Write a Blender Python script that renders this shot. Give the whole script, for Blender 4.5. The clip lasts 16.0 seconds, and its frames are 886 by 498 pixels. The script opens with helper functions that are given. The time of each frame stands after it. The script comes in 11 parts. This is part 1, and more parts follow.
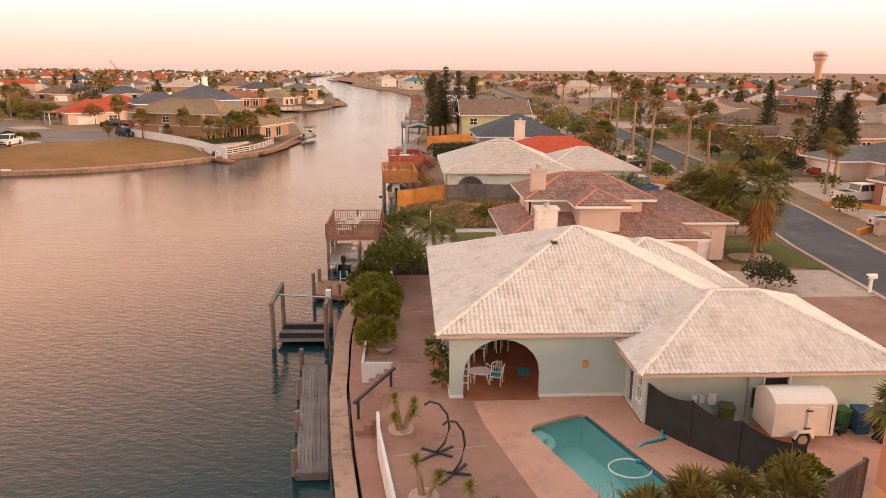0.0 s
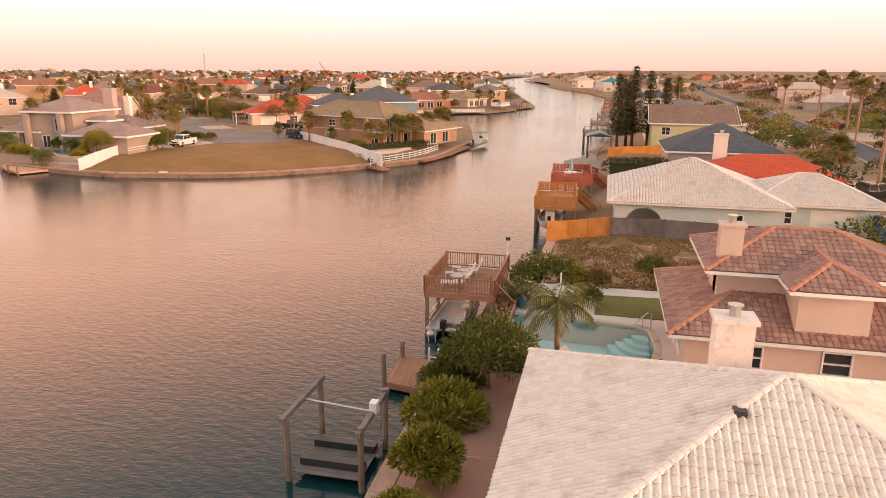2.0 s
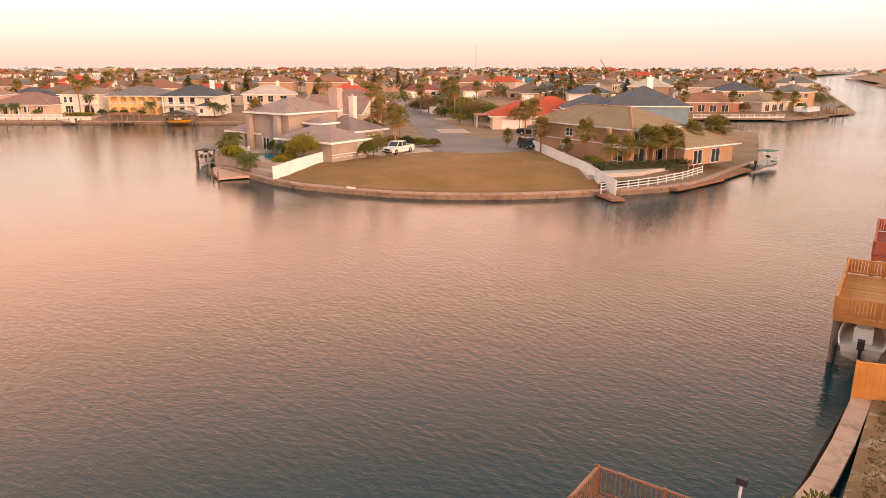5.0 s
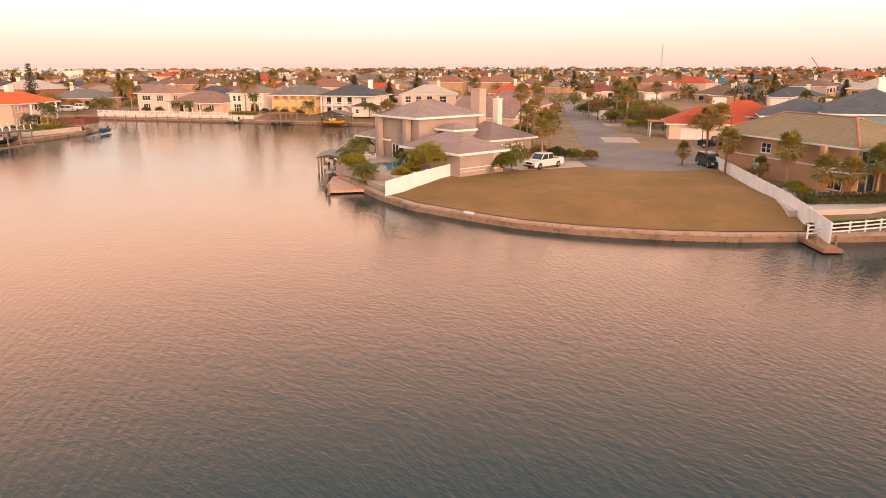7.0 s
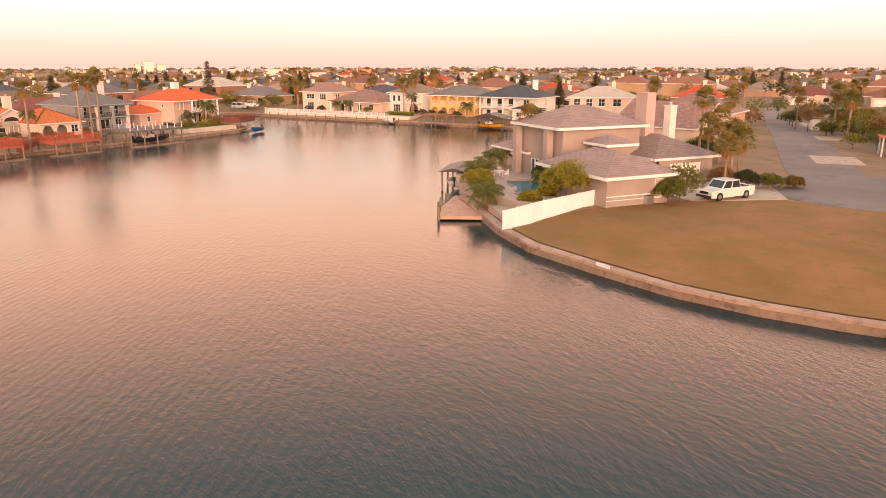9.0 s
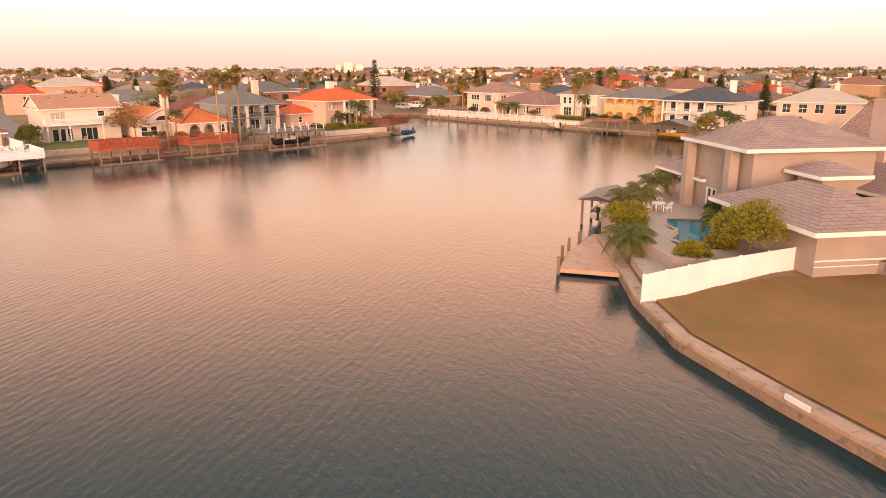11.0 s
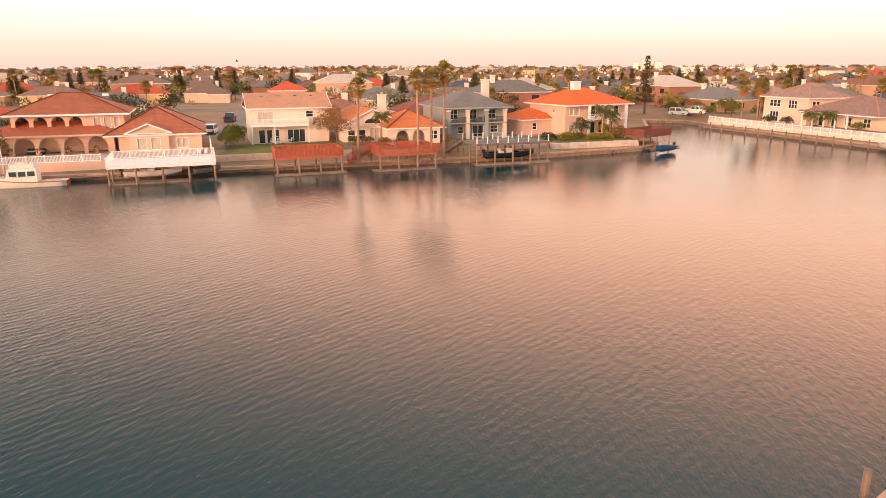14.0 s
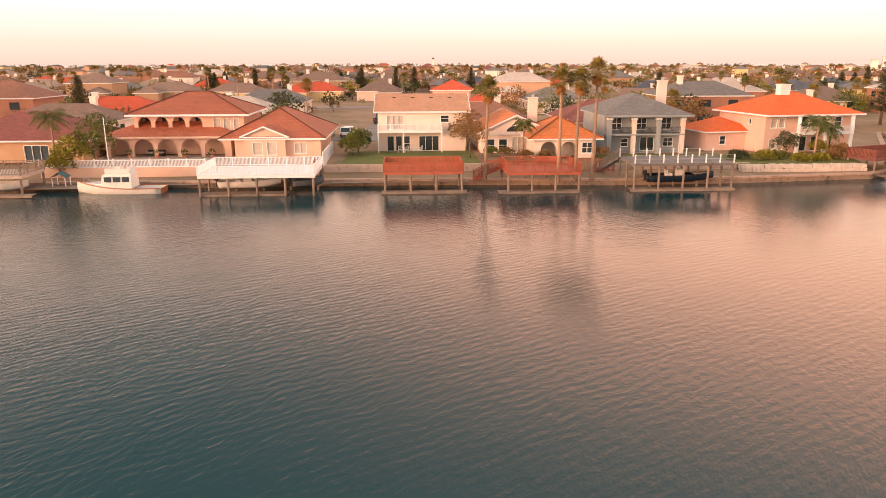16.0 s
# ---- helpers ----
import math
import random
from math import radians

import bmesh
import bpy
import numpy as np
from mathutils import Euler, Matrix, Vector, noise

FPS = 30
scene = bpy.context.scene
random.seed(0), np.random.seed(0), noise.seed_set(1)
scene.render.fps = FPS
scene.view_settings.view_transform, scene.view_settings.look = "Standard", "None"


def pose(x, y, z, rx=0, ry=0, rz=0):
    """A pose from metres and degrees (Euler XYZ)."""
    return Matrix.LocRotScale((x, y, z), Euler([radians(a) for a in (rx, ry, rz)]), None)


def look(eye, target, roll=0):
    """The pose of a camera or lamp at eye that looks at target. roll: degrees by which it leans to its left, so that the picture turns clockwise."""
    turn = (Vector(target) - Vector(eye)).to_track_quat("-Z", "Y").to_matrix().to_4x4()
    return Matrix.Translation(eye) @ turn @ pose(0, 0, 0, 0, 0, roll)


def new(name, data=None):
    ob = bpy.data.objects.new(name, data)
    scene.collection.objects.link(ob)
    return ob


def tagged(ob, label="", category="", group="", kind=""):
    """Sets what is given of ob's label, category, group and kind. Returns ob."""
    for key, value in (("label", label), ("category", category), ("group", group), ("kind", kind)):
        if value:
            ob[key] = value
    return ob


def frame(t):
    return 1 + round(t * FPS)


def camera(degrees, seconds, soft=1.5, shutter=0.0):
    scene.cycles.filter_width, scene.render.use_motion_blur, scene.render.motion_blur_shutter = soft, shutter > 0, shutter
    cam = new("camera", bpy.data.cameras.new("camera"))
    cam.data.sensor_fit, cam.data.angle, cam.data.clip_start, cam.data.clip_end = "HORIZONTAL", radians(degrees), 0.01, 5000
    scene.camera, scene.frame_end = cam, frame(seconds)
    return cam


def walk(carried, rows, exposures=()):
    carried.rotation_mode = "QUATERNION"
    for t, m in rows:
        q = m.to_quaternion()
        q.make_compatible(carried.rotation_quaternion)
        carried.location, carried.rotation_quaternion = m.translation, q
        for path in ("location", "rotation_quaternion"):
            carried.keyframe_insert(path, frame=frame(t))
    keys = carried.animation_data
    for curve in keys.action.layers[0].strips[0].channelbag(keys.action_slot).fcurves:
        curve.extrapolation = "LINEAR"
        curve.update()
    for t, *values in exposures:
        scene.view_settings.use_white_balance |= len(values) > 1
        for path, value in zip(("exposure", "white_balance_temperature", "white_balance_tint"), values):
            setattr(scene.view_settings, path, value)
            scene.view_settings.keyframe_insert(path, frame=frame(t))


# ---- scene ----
cam = camera(65.0, 16.0, 0.8)
ROWS = [
    (0.0, -1.65, 2.78, 15.77, -3.02, -14.60, 0.51),
    (0.5, -0.49, 6.65, 15.71, 0.56, -14.61, 0.37),
    (1.0, 0.53, 10.65, 15.68, 4.80, -14.68, 0.32),
    (1.5, 1.32, 14.46, 15.68, 9.01, -14.67, 0.27),
    (2.0, 1.83, 18.47, 15.66, 13.07, -14.64, 0.30),
    (2.5, 2.07, 22.53, 15.67, 16.95, -14.66, 0.31),
    (3.0, 2.07, 26.69, 15.78, 20.78, -14.75, 0.20),
    (3.5, 1.80, 31.02, 15.82, 24.60, -14.82, 0.11),
    (4.0, 1.29, 35.31, 15.83, 28.45, -14.89, 0.06),
    (6.5, -6.35, 56.57, 15.33, 47.04, -14.92, -0.06),
    (7.0, -8.68, 60.63, 15.26, 50.76, -14.92, -0.12),
    (7.5, -11.25, 64.55, 15.19, 54.49, -14.92, -0.17),
    (8.0, -14.10, 68.26, 15.11, 58.17, -14.92, -0.17),
    (8.5, -17.16, 71.87, 15.01, 61.95, -14.93, -0.10),
    (9.0, -20.51, 75.27, 14.92, 65.75, -14.92, 0.02),
    (11.5, -40.05, 89.14, 14.43, 85.20, -14.91, -0.12),
    (12.0, -44.64, 91.20, 14.34, 89.21, -14.90, -0.09),
    (12.5, -49.31, 92.92, 14.22, 93.17, -14.88, -0.07),
    (13.0, -53.97, 94.32, 14.16, 97.13, -14.91, -0.09),
    (13.5, -58.80, 95.41, 14.13, 101.07, -14.95, -0.12),
    (14.0, -63.43, 96.51, 14.14, 105.15, -15.02, -0.17),
    (14.5, -68.18, 97.24, 14.16, 109.24, -15.06, -0.17),
    (15.0, -72.92, 97.43, 14.18, 113.20, -15.11, -0.11),
    (15.5, -77.74, 97.28, 14.15, 117.14, -15.16, -0.14),
    (16.0, -82.62, 96.91, 14.06, 121.13, -15.15, -0.11),
]
walk(cam, [(t, pose(x, y, z, 0, 0, yaw) @ pose(0, 0, 0, 90 + pitch) @ pose(0, 0, 0, 0, 0, roll)) for t, x, y, z, yaw, pitch, roll in ROWS],
     [(0.0, -0.06, 6900, 10), (3.0, 0.03, 6900, 10), (11.5, 0.06, 6900, 10), (16.0, 0.15, 6900, 10)])
scene.view_settings.exposure = 0.0

# ---- light: a hazy dusk sky and a low, weak, warm sun ----
SUN_AZ, SUN_EL = 250.0, 8.0   # degrees to the left of +y, and above the horizon
world = bpy.data.worlds.new("dusk_sky")
scene.world = world
world.use_nodes = True
wn, wl = world.node_tree.nodes, world.node_tree.links
wn.clear()
w_out = wn.new("ShaderNodeOutputWorld")
w_bg = wn.new("ShaderNodeBackground")
w_sky = wn.new("ShaderNodeTexSky")
w_sky.sky_type = "NISHITA"
w_sky.sun_disc = False
w_sky.sun_elevation = radians(SUN_EL)
w_sky.sun_rotation = radians(-SUN_AZ)
w_sky.dust_density = 2.0
w_tc = wn.new("ShaderNodeTexCoord")
w_sep = wn.new("ShaderNodeSeparateXYZ")
w_map = wn.new("ShaderNodeMath")
w_map.operation = "POWER"
w_map.inputs[1].default_value = 0.5
w_clamp = wn.new("ShaderNodeMath")
w_clamp.operation = "MAXIMUM"
w_clamp.inputs[1].default_value = 0.0
wl.new(w_tc.outputs["Generated"], w_sep.inputs[0])
wl.new(w_sep.outputs["Z"], w_clamp.inputs[0])
wl.new(w_clamp.outputs[0], w_map.inputs[0])
LOW = ((0.00, (0.95, 0.63, 0.55)), (0.15, (0.97, 0.72, 0.64)), (0.24, (0.99, 0.84, 0.82)), (0.31, (1.05, 0.99, 1.06)))
GLOW = LOW + ((0.385, (2.0, 1.24, 0.90)), (0.485, (3.5, 1.66, 1.02)), (0.605, (3.4, 1.60, 1.00)), (0.70, (2.1, 1.28, 0.97)), (0.82, (0.95, 0.94, 0.95)), (1.0, (0.72, 0.78, 0.80)))
DUSK = LOW + ((0.385, (1.85, 1.20, 0.90)), (0.485, (1.9, 1.14, 0.84)), (0.605, (0.64, 0.54, 0.50)), (0.70, (0.27, 0.33, 0.36)), (0.82, (0.60, 0.67, 0.70)), (1.0, (0.72, 0.78, 0.80)))


def sky_ramp(stops):
    r = wn.new("ShaderNodeValToRGB")
    for i, (at, c) in enumerate(stops):
        e = r.color_ramp.elements[i] if i < 2 else r.color_ramp.elements.new(at)
        e.position, e.color = at, (*[v / 4 for v in c], 1)
    wl.new(w_map.outputs[0], r.inputs[0])
    return r.outputs[0]


# the pink afterglow is strongest opposite the sun, to the north-west
w_dot = wn.new("ShaderNodeVectorMath")
w_dot.operation = "DOT_PRODUCT"
w_dot.inputs[1].default_value = (-math.sin(radians(64)), math.cos(radians(64)), 0)
wl.new(w_tc.outputs["Generated"], w_dot.inputs[0])
w_fac = wn.new("ShaderNodeMapRange")
w_fac.interpolation_type = "SMOOTHSTEP"
w_fac.inputs[1].default_value, w_fac.inputs[2].default_value = 0.08, 0.95
wl.new(w_dot.outputs["Value"], w_fac.inputs[0])
w_mix = wn.new("ShaderNodeMixRGB")
wl.new(w_fac.outputs[0], w_mix.inputs[0])
wl.new(sky_ramp(DUSK), w_mix.inputs[1])
wl.new(sky_ramp(GLOW), w_mix.inputs[2])
w_add = wn.new("ShaderNodeMixRGB")
w_add.blend_type = "ADD"
w_add.inputs[0].default_value = 0.015
wl.new(w_mix.outputs[0], w_add.inputs[1])
wl.new(w_sky.outputs[0], w_add.inputs[2])
wl.new(w_add.outputs[0], w_bg.inputs[0])
w_bg.inputs[1].default_value = 4.0
wl.new(w_bg.outputs[0], w_out.inputs[0])

sun = new("sun", bpy.data.lights.new("sun", "SUN"))
sun.data.energy, sun.data.angle, sun.data.color = 4.3, radians(24), (1.0, 0.56, 0.36)
sun_way = Vector((-math.sin(radians(SUN_AZ)) * math.cos(radians(SUN_EL)), math.cos(radians(SUN_AZ)) * math.cos(radians(SUN_EL)), math.sin(radians(SUN_EL))))
sun.matrix_world = look(sun_way * 300, (0, 0, 0))

# ---- materials ----
def nodes_of(name):
    m = bpy.data.materials.new(name)
    m.use_nodes = True
    return m, m.node_tree.nodes, m.node_tree.links, m.node_tree.nodes["Principled BSDF"]


def noise_tex(n, l, source, scale, detail=3.0, rough=0.55):
    t = n.new("ShaderNodeTexNoise")
    t.inputs["Scale"].default_value, t.inputs["Detail"].default_value, t.inputs["Roughness"].default_value = scale, detail, rough
    l.new(source, t.inputs["Vector"])
    return t.outputs["Fac"]


def blend(n, l, fac, a, b, mode="MIX"):
    m = n.new("ShaderNodeMixRGB")
    m.blend_type = mode
    for socket, v in ((m.inputs[0], fac), (m.inputs[1], a), (m.inputs[2], b)):
        if hasattr(v, "links"):
            l.new(v, socket)
        elif isinstance(v, (int, float)):
            socket.default_value = v
        else:
            socket.default_value = (*v, 1)
    return m.outputs[0]


def ramp(n, l, fac, lo, hi):
    r = n.new("ShaderNodeMapRange")
    r.inputs[1].default_value, r.inputs[2].default_value = lo, hi
    l.new(fac, r.inputs[0])
    return r.outputs[0]


def surface(name, c1, c2, scale=2.0, fine=25.0, rough=0.8, bump=0.02, metal=0.0, stain=None, vary=0.0, coat=0.0):
    """A surface of two tones at two scales, with fine relief and, where given, stains."""
    m, n, l, p = nodes_of(name)
    tc = n.new("ShaderNodeTexCoord").outputs["Object"]
    big = ramp(n, l, noise_tex(n, l, tc, scale), 0.33, 0.67)
    small = noise_tex(n, l, tc, fine, 4.0)
    col = blend(n, l, big, c1, c2)
    col = blend(n, l, 0.35, col, blend(n, l, small, (0.35, 0.35, 0.35), (0.65, 0.65, 0.65)), "OVERLAY")
    if stain:
        s = ramp(n, l, noise_tex(n, l, tc, scale * 2.7, 5.0, 0.65), 0.52, 0.72)
        col = blend(n, l, s, col, stain)
    if vary:
        info = n.new("ShaderNodeObjectInfo").outputs["Random"]
        hsv = n.new("ShaderNodeHueSaturation")
        l.new(ramp_to(n, l, info, 1 - vary, 1 + vary), hsv.inputs["Value"])
        l.new(col, hsv.inputs["Color"])
        col = hsv.outputs[0]
    l.new(col, p.inputs["Base Color"])
    p.inputs["Roughness"].default_value, p.inputs["Metallic"].default_value = rough, metal
    p.inputs["Coat Weight"].default_value = coat
    if bump:
        b = n.new("ShaderNodeBump")
        b.inputs["Strength"].default_value, b.inputs["Distance"].default_value = 0.6, bump
        l.new(small, b.inputs["Height"])
        l.new(b.outputs[0], p.inputs["Normal"])
    return m


def ramp_to(n, l, fac, lo, hi):
    r = n.new("ShaderNodeMapRange")
    r.inputs[3].default_value, r.inputs[4].default_value = lo, hi
    l.new(fac, r.inputs[0])
    return r.outputs[0]


def roofing(name, c1, c2, width=0.3, height=0.36, rough=0.75, bump=0.05, dirt=None, joint=0.04, dark=0.35):
    """Tiles or shingles in courses along the roof's own slope (UV in metres)."""
    m, n, l, p = nodes_of(name)
    uv = n.new("ShaderNodeUVMap").outputs[0]
    tc = n.new("ShaderNodeTexCoord").outputs["Object"]
    br = n.new("ShaderNodeTexBrick")
    br.inputs["Scale"].default_value = 1.0
    br.inputs["Brick Width"].default_value, br.inputs["Row Height"].default_value = width, height
    br.inputs["Mortar Size"].default_value, br.inputs["Mortar Smooth"].default_value = joint * height, 0.6
    br.inputs["Color1"].default_value, br.inputs["Color2"].default_value = (*c1, 1), (*c2, 1)
    br.inputs["Mortar"].default_value = (*[c * dark for c in c1], 1)
    br.offset = 0.5
    l.new(uv, br.inputs["Vector"])
    col = br.outputs["Color"]
    patch = ramp(n, l, noise_tex(n, l, tc, 0.35, 4.0), 0.35, 0.7)
    col = blend(n, l, 0.3, col, blend(n, l, patch, (0.38, 0.38, 0.38), (0.62, 0.62, 0.62)), "OVERLAY")
    if dirt:
        col = blend(n, l, ramp(n, l, noise_tex(n, l, tc, 1.1, 6.0, 0.7), 0.55, 0.78), col, dirt)
    info = n.new("ShaderNodeObjectInfo").outputs["Random"]
    hsv = n.new("ShaderNodeHueSaturation")
    l.new(ramp_to(n, l, info, 0.85, 1.12), hsv.inputs["Value"])
    l.new(col, hsv.inputs["Color"])
    l.new(hsv.outputs[0], p.inputs["Base Color"])
    p.inputs["Roughness"].default_value = rough
    b = n.new("ShaderNodeBump")
    b.inputs["Strength"].default_value, b.inputs["Distance"].default_value = 0.8, bump
    b.invert = True
    l.new(br.outputs["Fac"], b.inputs["Height"])
    l.new(b.outputs[0], p.inputs["Normal"])
    return m


def foliage(name, c1, c2, c3, rough=0.6, shine=0.3):
    """Leaves whose tone changes from leaf to leaf and from plant to plant."""
    m, n, l, p = nodes_of(name)
    geo = n.new("ShaderNodeNewGeometry").outputs["Random Per Island"]
    info = n.new("ShaderNodeObjectInfo").outputs["Random"]
    col = blend(n, l, geo, c1, c2)
    col = blend(n, l, ramp_to(n, l, info, 0.0, 0.45), col, c3)
    tc = n.new("ShaderNodeTexCoord").outputs["Object"]
    col = blend(n, l, 0.4, col, blend(n, l, noise_tex(n, l, tc, 0.9), (0.3, 0.3, 0.3), (0.7, 0.7, 0.7)), "OVERLAY")
    l.new(col, p.inputs["Base Color"])
    p.inputs["Roughness"].default_value = rough
    p.inputs["Specular IOR Level"].default_value = shine
    return m


def glossy(name, c, rough=0.3, metal=0.0, spec=0.5):
    m, n, l, p = nodes_of(name)
    tc = n.new("ShaderNodeTexCoord").outputs["Object"]
    col = blend(n, l, noise_tex(n, l, tc, 3.0, 5.0), [v * 0.85 for v in c], [min(1, v * 1.12) for v in c])
    l.new(col, p.inputs["Base Color"])
    l.new(ramp_to(n, l, noise_tex(n, l, tc, 9.0, 4.0), rough * 0.7, rough * 1.4), p.inputs["Roughness"])
    p.inputs["Metallic"].default_value, p.inputs["Specular IOR Level"].default_value = metal, spec
    return m


def water_surface():
    m, n, l, p = nodes_of("canal_water")
    p.inputs["Base Color"].default_value = (0.008, 0.040, 0.047, 1)
    p.inputs["Roughness"].default_value = 0.04
    p.inputs["IOR"].default_value = 1.33
    tc = n.new("ShaderNodeTexCoord").outputs["Object"]
    mp = n.new("ShaderNodeMapping")
    mp.inputs["Rotation"].default_value = (0, 0, radians(28))
    mp.inputs["Scale"].default_value = (0.75, 1.7, 1.0)
    l.new(tc, mp.inputs[0])
    a = noise_tex(n, l, mp.outputs[0], 2.3, 2.0, 0.5)
    b2 = noise_tex(n, l, mp.outputs[0], 7.0, 2.0, 0.5)
    calm = ramp_to(n, l, ramp(n, l, noise_tex(n, l, tc, 0.03, 6.0, 0.62), 0.35, 0.65), 0.6, 1.1)
    mix = n.new("ShaderNodeMath")
    mix.operation = "MULTIPLY_ADD"
    l.new(b2, mix.inputs[0])
    mix.inputs[1].default_value = 0.45
    swell = n.new("ShaderNodeMath")
    swell.operation = "MULTIPLY_ADD"
    l.new(noise_tex(n, l, mp.outputs[0], 0.75, 2.0, 0.5), swell.inputs[0])
    swell.inputs[1].default_value = 0.5
    l.new(a, swell.inputs[2])
    roll = n.new("ShaderNodeMath")
    roll.operation = "MULTIPLY_ADD"
    l.new(noise_tex(n, l, mp.outputs[0], 0.22, 2.0, 0.5), roll.inputs[0])
    roll.inputs[1].default_value = 0.9
    l.new(swell.outputs[0], roll.inputs[2])
    crest = n.new("ShaderNodeTexWave")
    crest.inputs["Scale"].default_value = 0.55
    crest.inputs["Distortion"].default_value = 5.0
    crest.inputs["Detail"].default_value = 2.0
    crest.inputs["Detail Scale"].default_value = 0.8
    turn = n.new("ShaderNodeMapping")
    turn.inputs["Rotation"].default_value = (0, 0, radians(118))
    l.new(tc, turn.inputs[0])
    l.new(turn.outputs[0], crest.inputs["Vector"])
    train = n.new("ShaderNodeMath")
    train.operation = "MULTIPLY_ADD"
    l.new(crest.outputs["Fac"], train.inputs[0])
    train.inputs[1].default_value = 0.16
    l.new(roll.outputs[0], train.inputs[2])
    l.new(train.outputs[0], mix.inputs[2])
    b = n.new("ShaderNodeBump")
    b.inputs["Distance"].default_value = 0.025
    l.new(calm, b.inputs["Strength"])
    l.new(mix.outputs[0], b.inputs["Height"])
    l.new(b.outputs[0], p.inputs["Normal"])
    return m


WATER = water_surface()
CONCRETE = surface("concrete", (0.50, 0.38, 0.31), (0.58, 0.45, 0.38), 0.5, 14, 0.85, 0.01, stain=(0.36, 0.25, 0.2))
WALK = surface("tinted_concrete", (0.33, 0.17, 0.125), (0.40, 0.22, 0.165), 0.35, 12, 0.8, 0.01, stain=(0.25, 0.14, 0.11))
PAVING = surface("pool_deck_coating", (0.60, 0.31, 0.225), (0.67, 0.37, 0.28), 0.4, 10, 0.8, 0.01, stain=(0.45, 0.28, 0.23))
PALE_DECK = surface("pale_pool_deck", (0.56, 0.49, 0.45), (0.64, 0.56, 0.51), 0.4, 10, 0.8, 0.01)
ASPHALT = surface("asphalt", (0.085, 0.085, 0.095), (0.12, 0.115, 0.12), 0.15, 9, 0.9, 0.01, stain=(0.15, 0.14, 0.14))
OLD_ASPHALT = surface("worn_asphalt", (0.20, 0.165, 0.16), (0.26, 0.215, 0.20), 0.12, 9, 0.9, 0.01, stain=(0.16, 0.13, 0.13))
GROUND = surface("sandy_ground", (0.24, 0.15, 0.085), (0.33, 0.205, 0.125), 0.08, 1.2, 0.95, 0.03, stain=(0.16, 0.12, 0.05))
LAWN = surface("dry_lawn", (0.235, 0.124, 0.034), (0.33, 0.158, 0.06), 0.22, 5.0, 0.95, 0.04, stain=(0.20, 0.138, 0.036))
GREEN_LAWN = surface("watered_lawn", (0.10, 0.11, 0.02), (0.16, 0.145, 0.032), 0.4, 8.0, 0.95, 0.03)
WEEDS = surface("weedy_lot", (0.15, 0.105, 0.04), (0.27, 0.15, 0.07), 0.35, 5.0, 0.95, 0.06, stain=(0.50, 0.36, 0.28))
SAND = surface("bare_sand", (0.50, 0.36, 0.28), (0.60, 0.45, 0.36), 0.5, 8.0, 0.95, 0.02, stain=(0.3, 0.2, 0.14))
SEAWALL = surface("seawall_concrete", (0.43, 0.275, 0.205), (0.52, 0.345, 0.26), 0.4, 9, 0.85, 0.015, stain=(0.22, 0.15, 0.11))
# stained concrete; its base is darker than the cap, shade painted into the face
WALL_FACE = surface("stained_shaded_seawall_face", (0.27, 0.18, 0.13), (0.36, 0.245, 0.18), 0.5, 9, 0.9, 0.02, stain=(0.10, 0.075, 0.055))
TIMBER = surface("weathered_timber", (0.20, 0.15, 0.12), (0.30, 0.22, 0.17), 1.2, 18, 0.85, 0.01, vary=0.15)
GREY_TIMBER = surface("grey_timber", (0.15, 0.13, 0.125), (0.22, 0.19, 0.18), 1.2, 18, 0.85, 0.01, vary=0.18)
BROWN_TIMBER = surface("brown_stained_timber", (0.30, 0.145, 0.085), (0.38, 0.19, 0.115), 1.0, 16, 0.75, 0.01, vary=0.12)
RED_TIMBER = surface("red_stained_timber", (0.36, 0.085, 0.045), (0.46, 0.12, 0.065), 1.0, 16, 0.7, 0.01, vary=0.12)
ORANGE_TIMBER = surface("orange_stained_timber", (0.55, 0.22, 0.06), (0.66, 0.28, 0.085), 1.0, 16, 0.75, 0.01, vary=0.12)
CEDAR = surface("new_cedar", (0.62, 0.25, 0.055), (0.74, 0.33, 0.09), 1.0, 16, 0.75, 0.01, vary=0.12)
WHITE = surface("white_paint", (0.78, 0.78, 0.78), (0.85, 0.85, 0.85), 0.8, 20, 0.5, 0.003, vary=0.04)
VINYL = surface("white_vinyl", (0.82, 0.83, 0.86), (0.87, 0.88, 0.91), 0.8, 20, 0.35, 0.001, vary=0.02)
DARK = glossy("dark_metal", (0.035, 0.04, 0.045), 0.45)
STEEL = glossy("brushed_steel", (0.6, 0.58, 0.56), 0.3, 0.9)
BLACK = glossy("black_rubber", (0.018, 0.018, 0.02), 0.6)
GLASS = glossy("dark_window_glass", (0.03, 0.045, 0.055), 0.06, 0.0, 0.8)
BLIND = surface("drawn_blind_glass", (0.50, 0.44, 0.39), (0.58, 0.52, 0.46), 1.5, 20, 0.2, 0.0)
TRUNK = surface("palm_bark", (0.28, 0.18, 0.12), (0.40, 0.27, 0.19), 3.0, 20, 0.95, 0.03, vary=0.15)
BARK = surface("tree_bark", (0.13, 0.09, 0.06), (0.20, 0.14, 0.10), 3.0, 20, 0.95, 0.03)
PALM_LEAF = foliage("fan_palm_leaves", (0.09, 0.105, 0.024), (0.22, 0.185, 0.048), (0.33, 0.205, 0.06))
DRY_LEAF = foliage("dry_palm_skirt", (0.32, 0.16, 0.055), (0.46, 0.24, 0.09), (0.36, 0.16, 0.06), 0.8, 0.1)
LEAF = foliage("broad_leaves", (0.062, 0.088, 0.018), (0.155, 0.165, 0.03), (0.22, 0.18, 0.035))
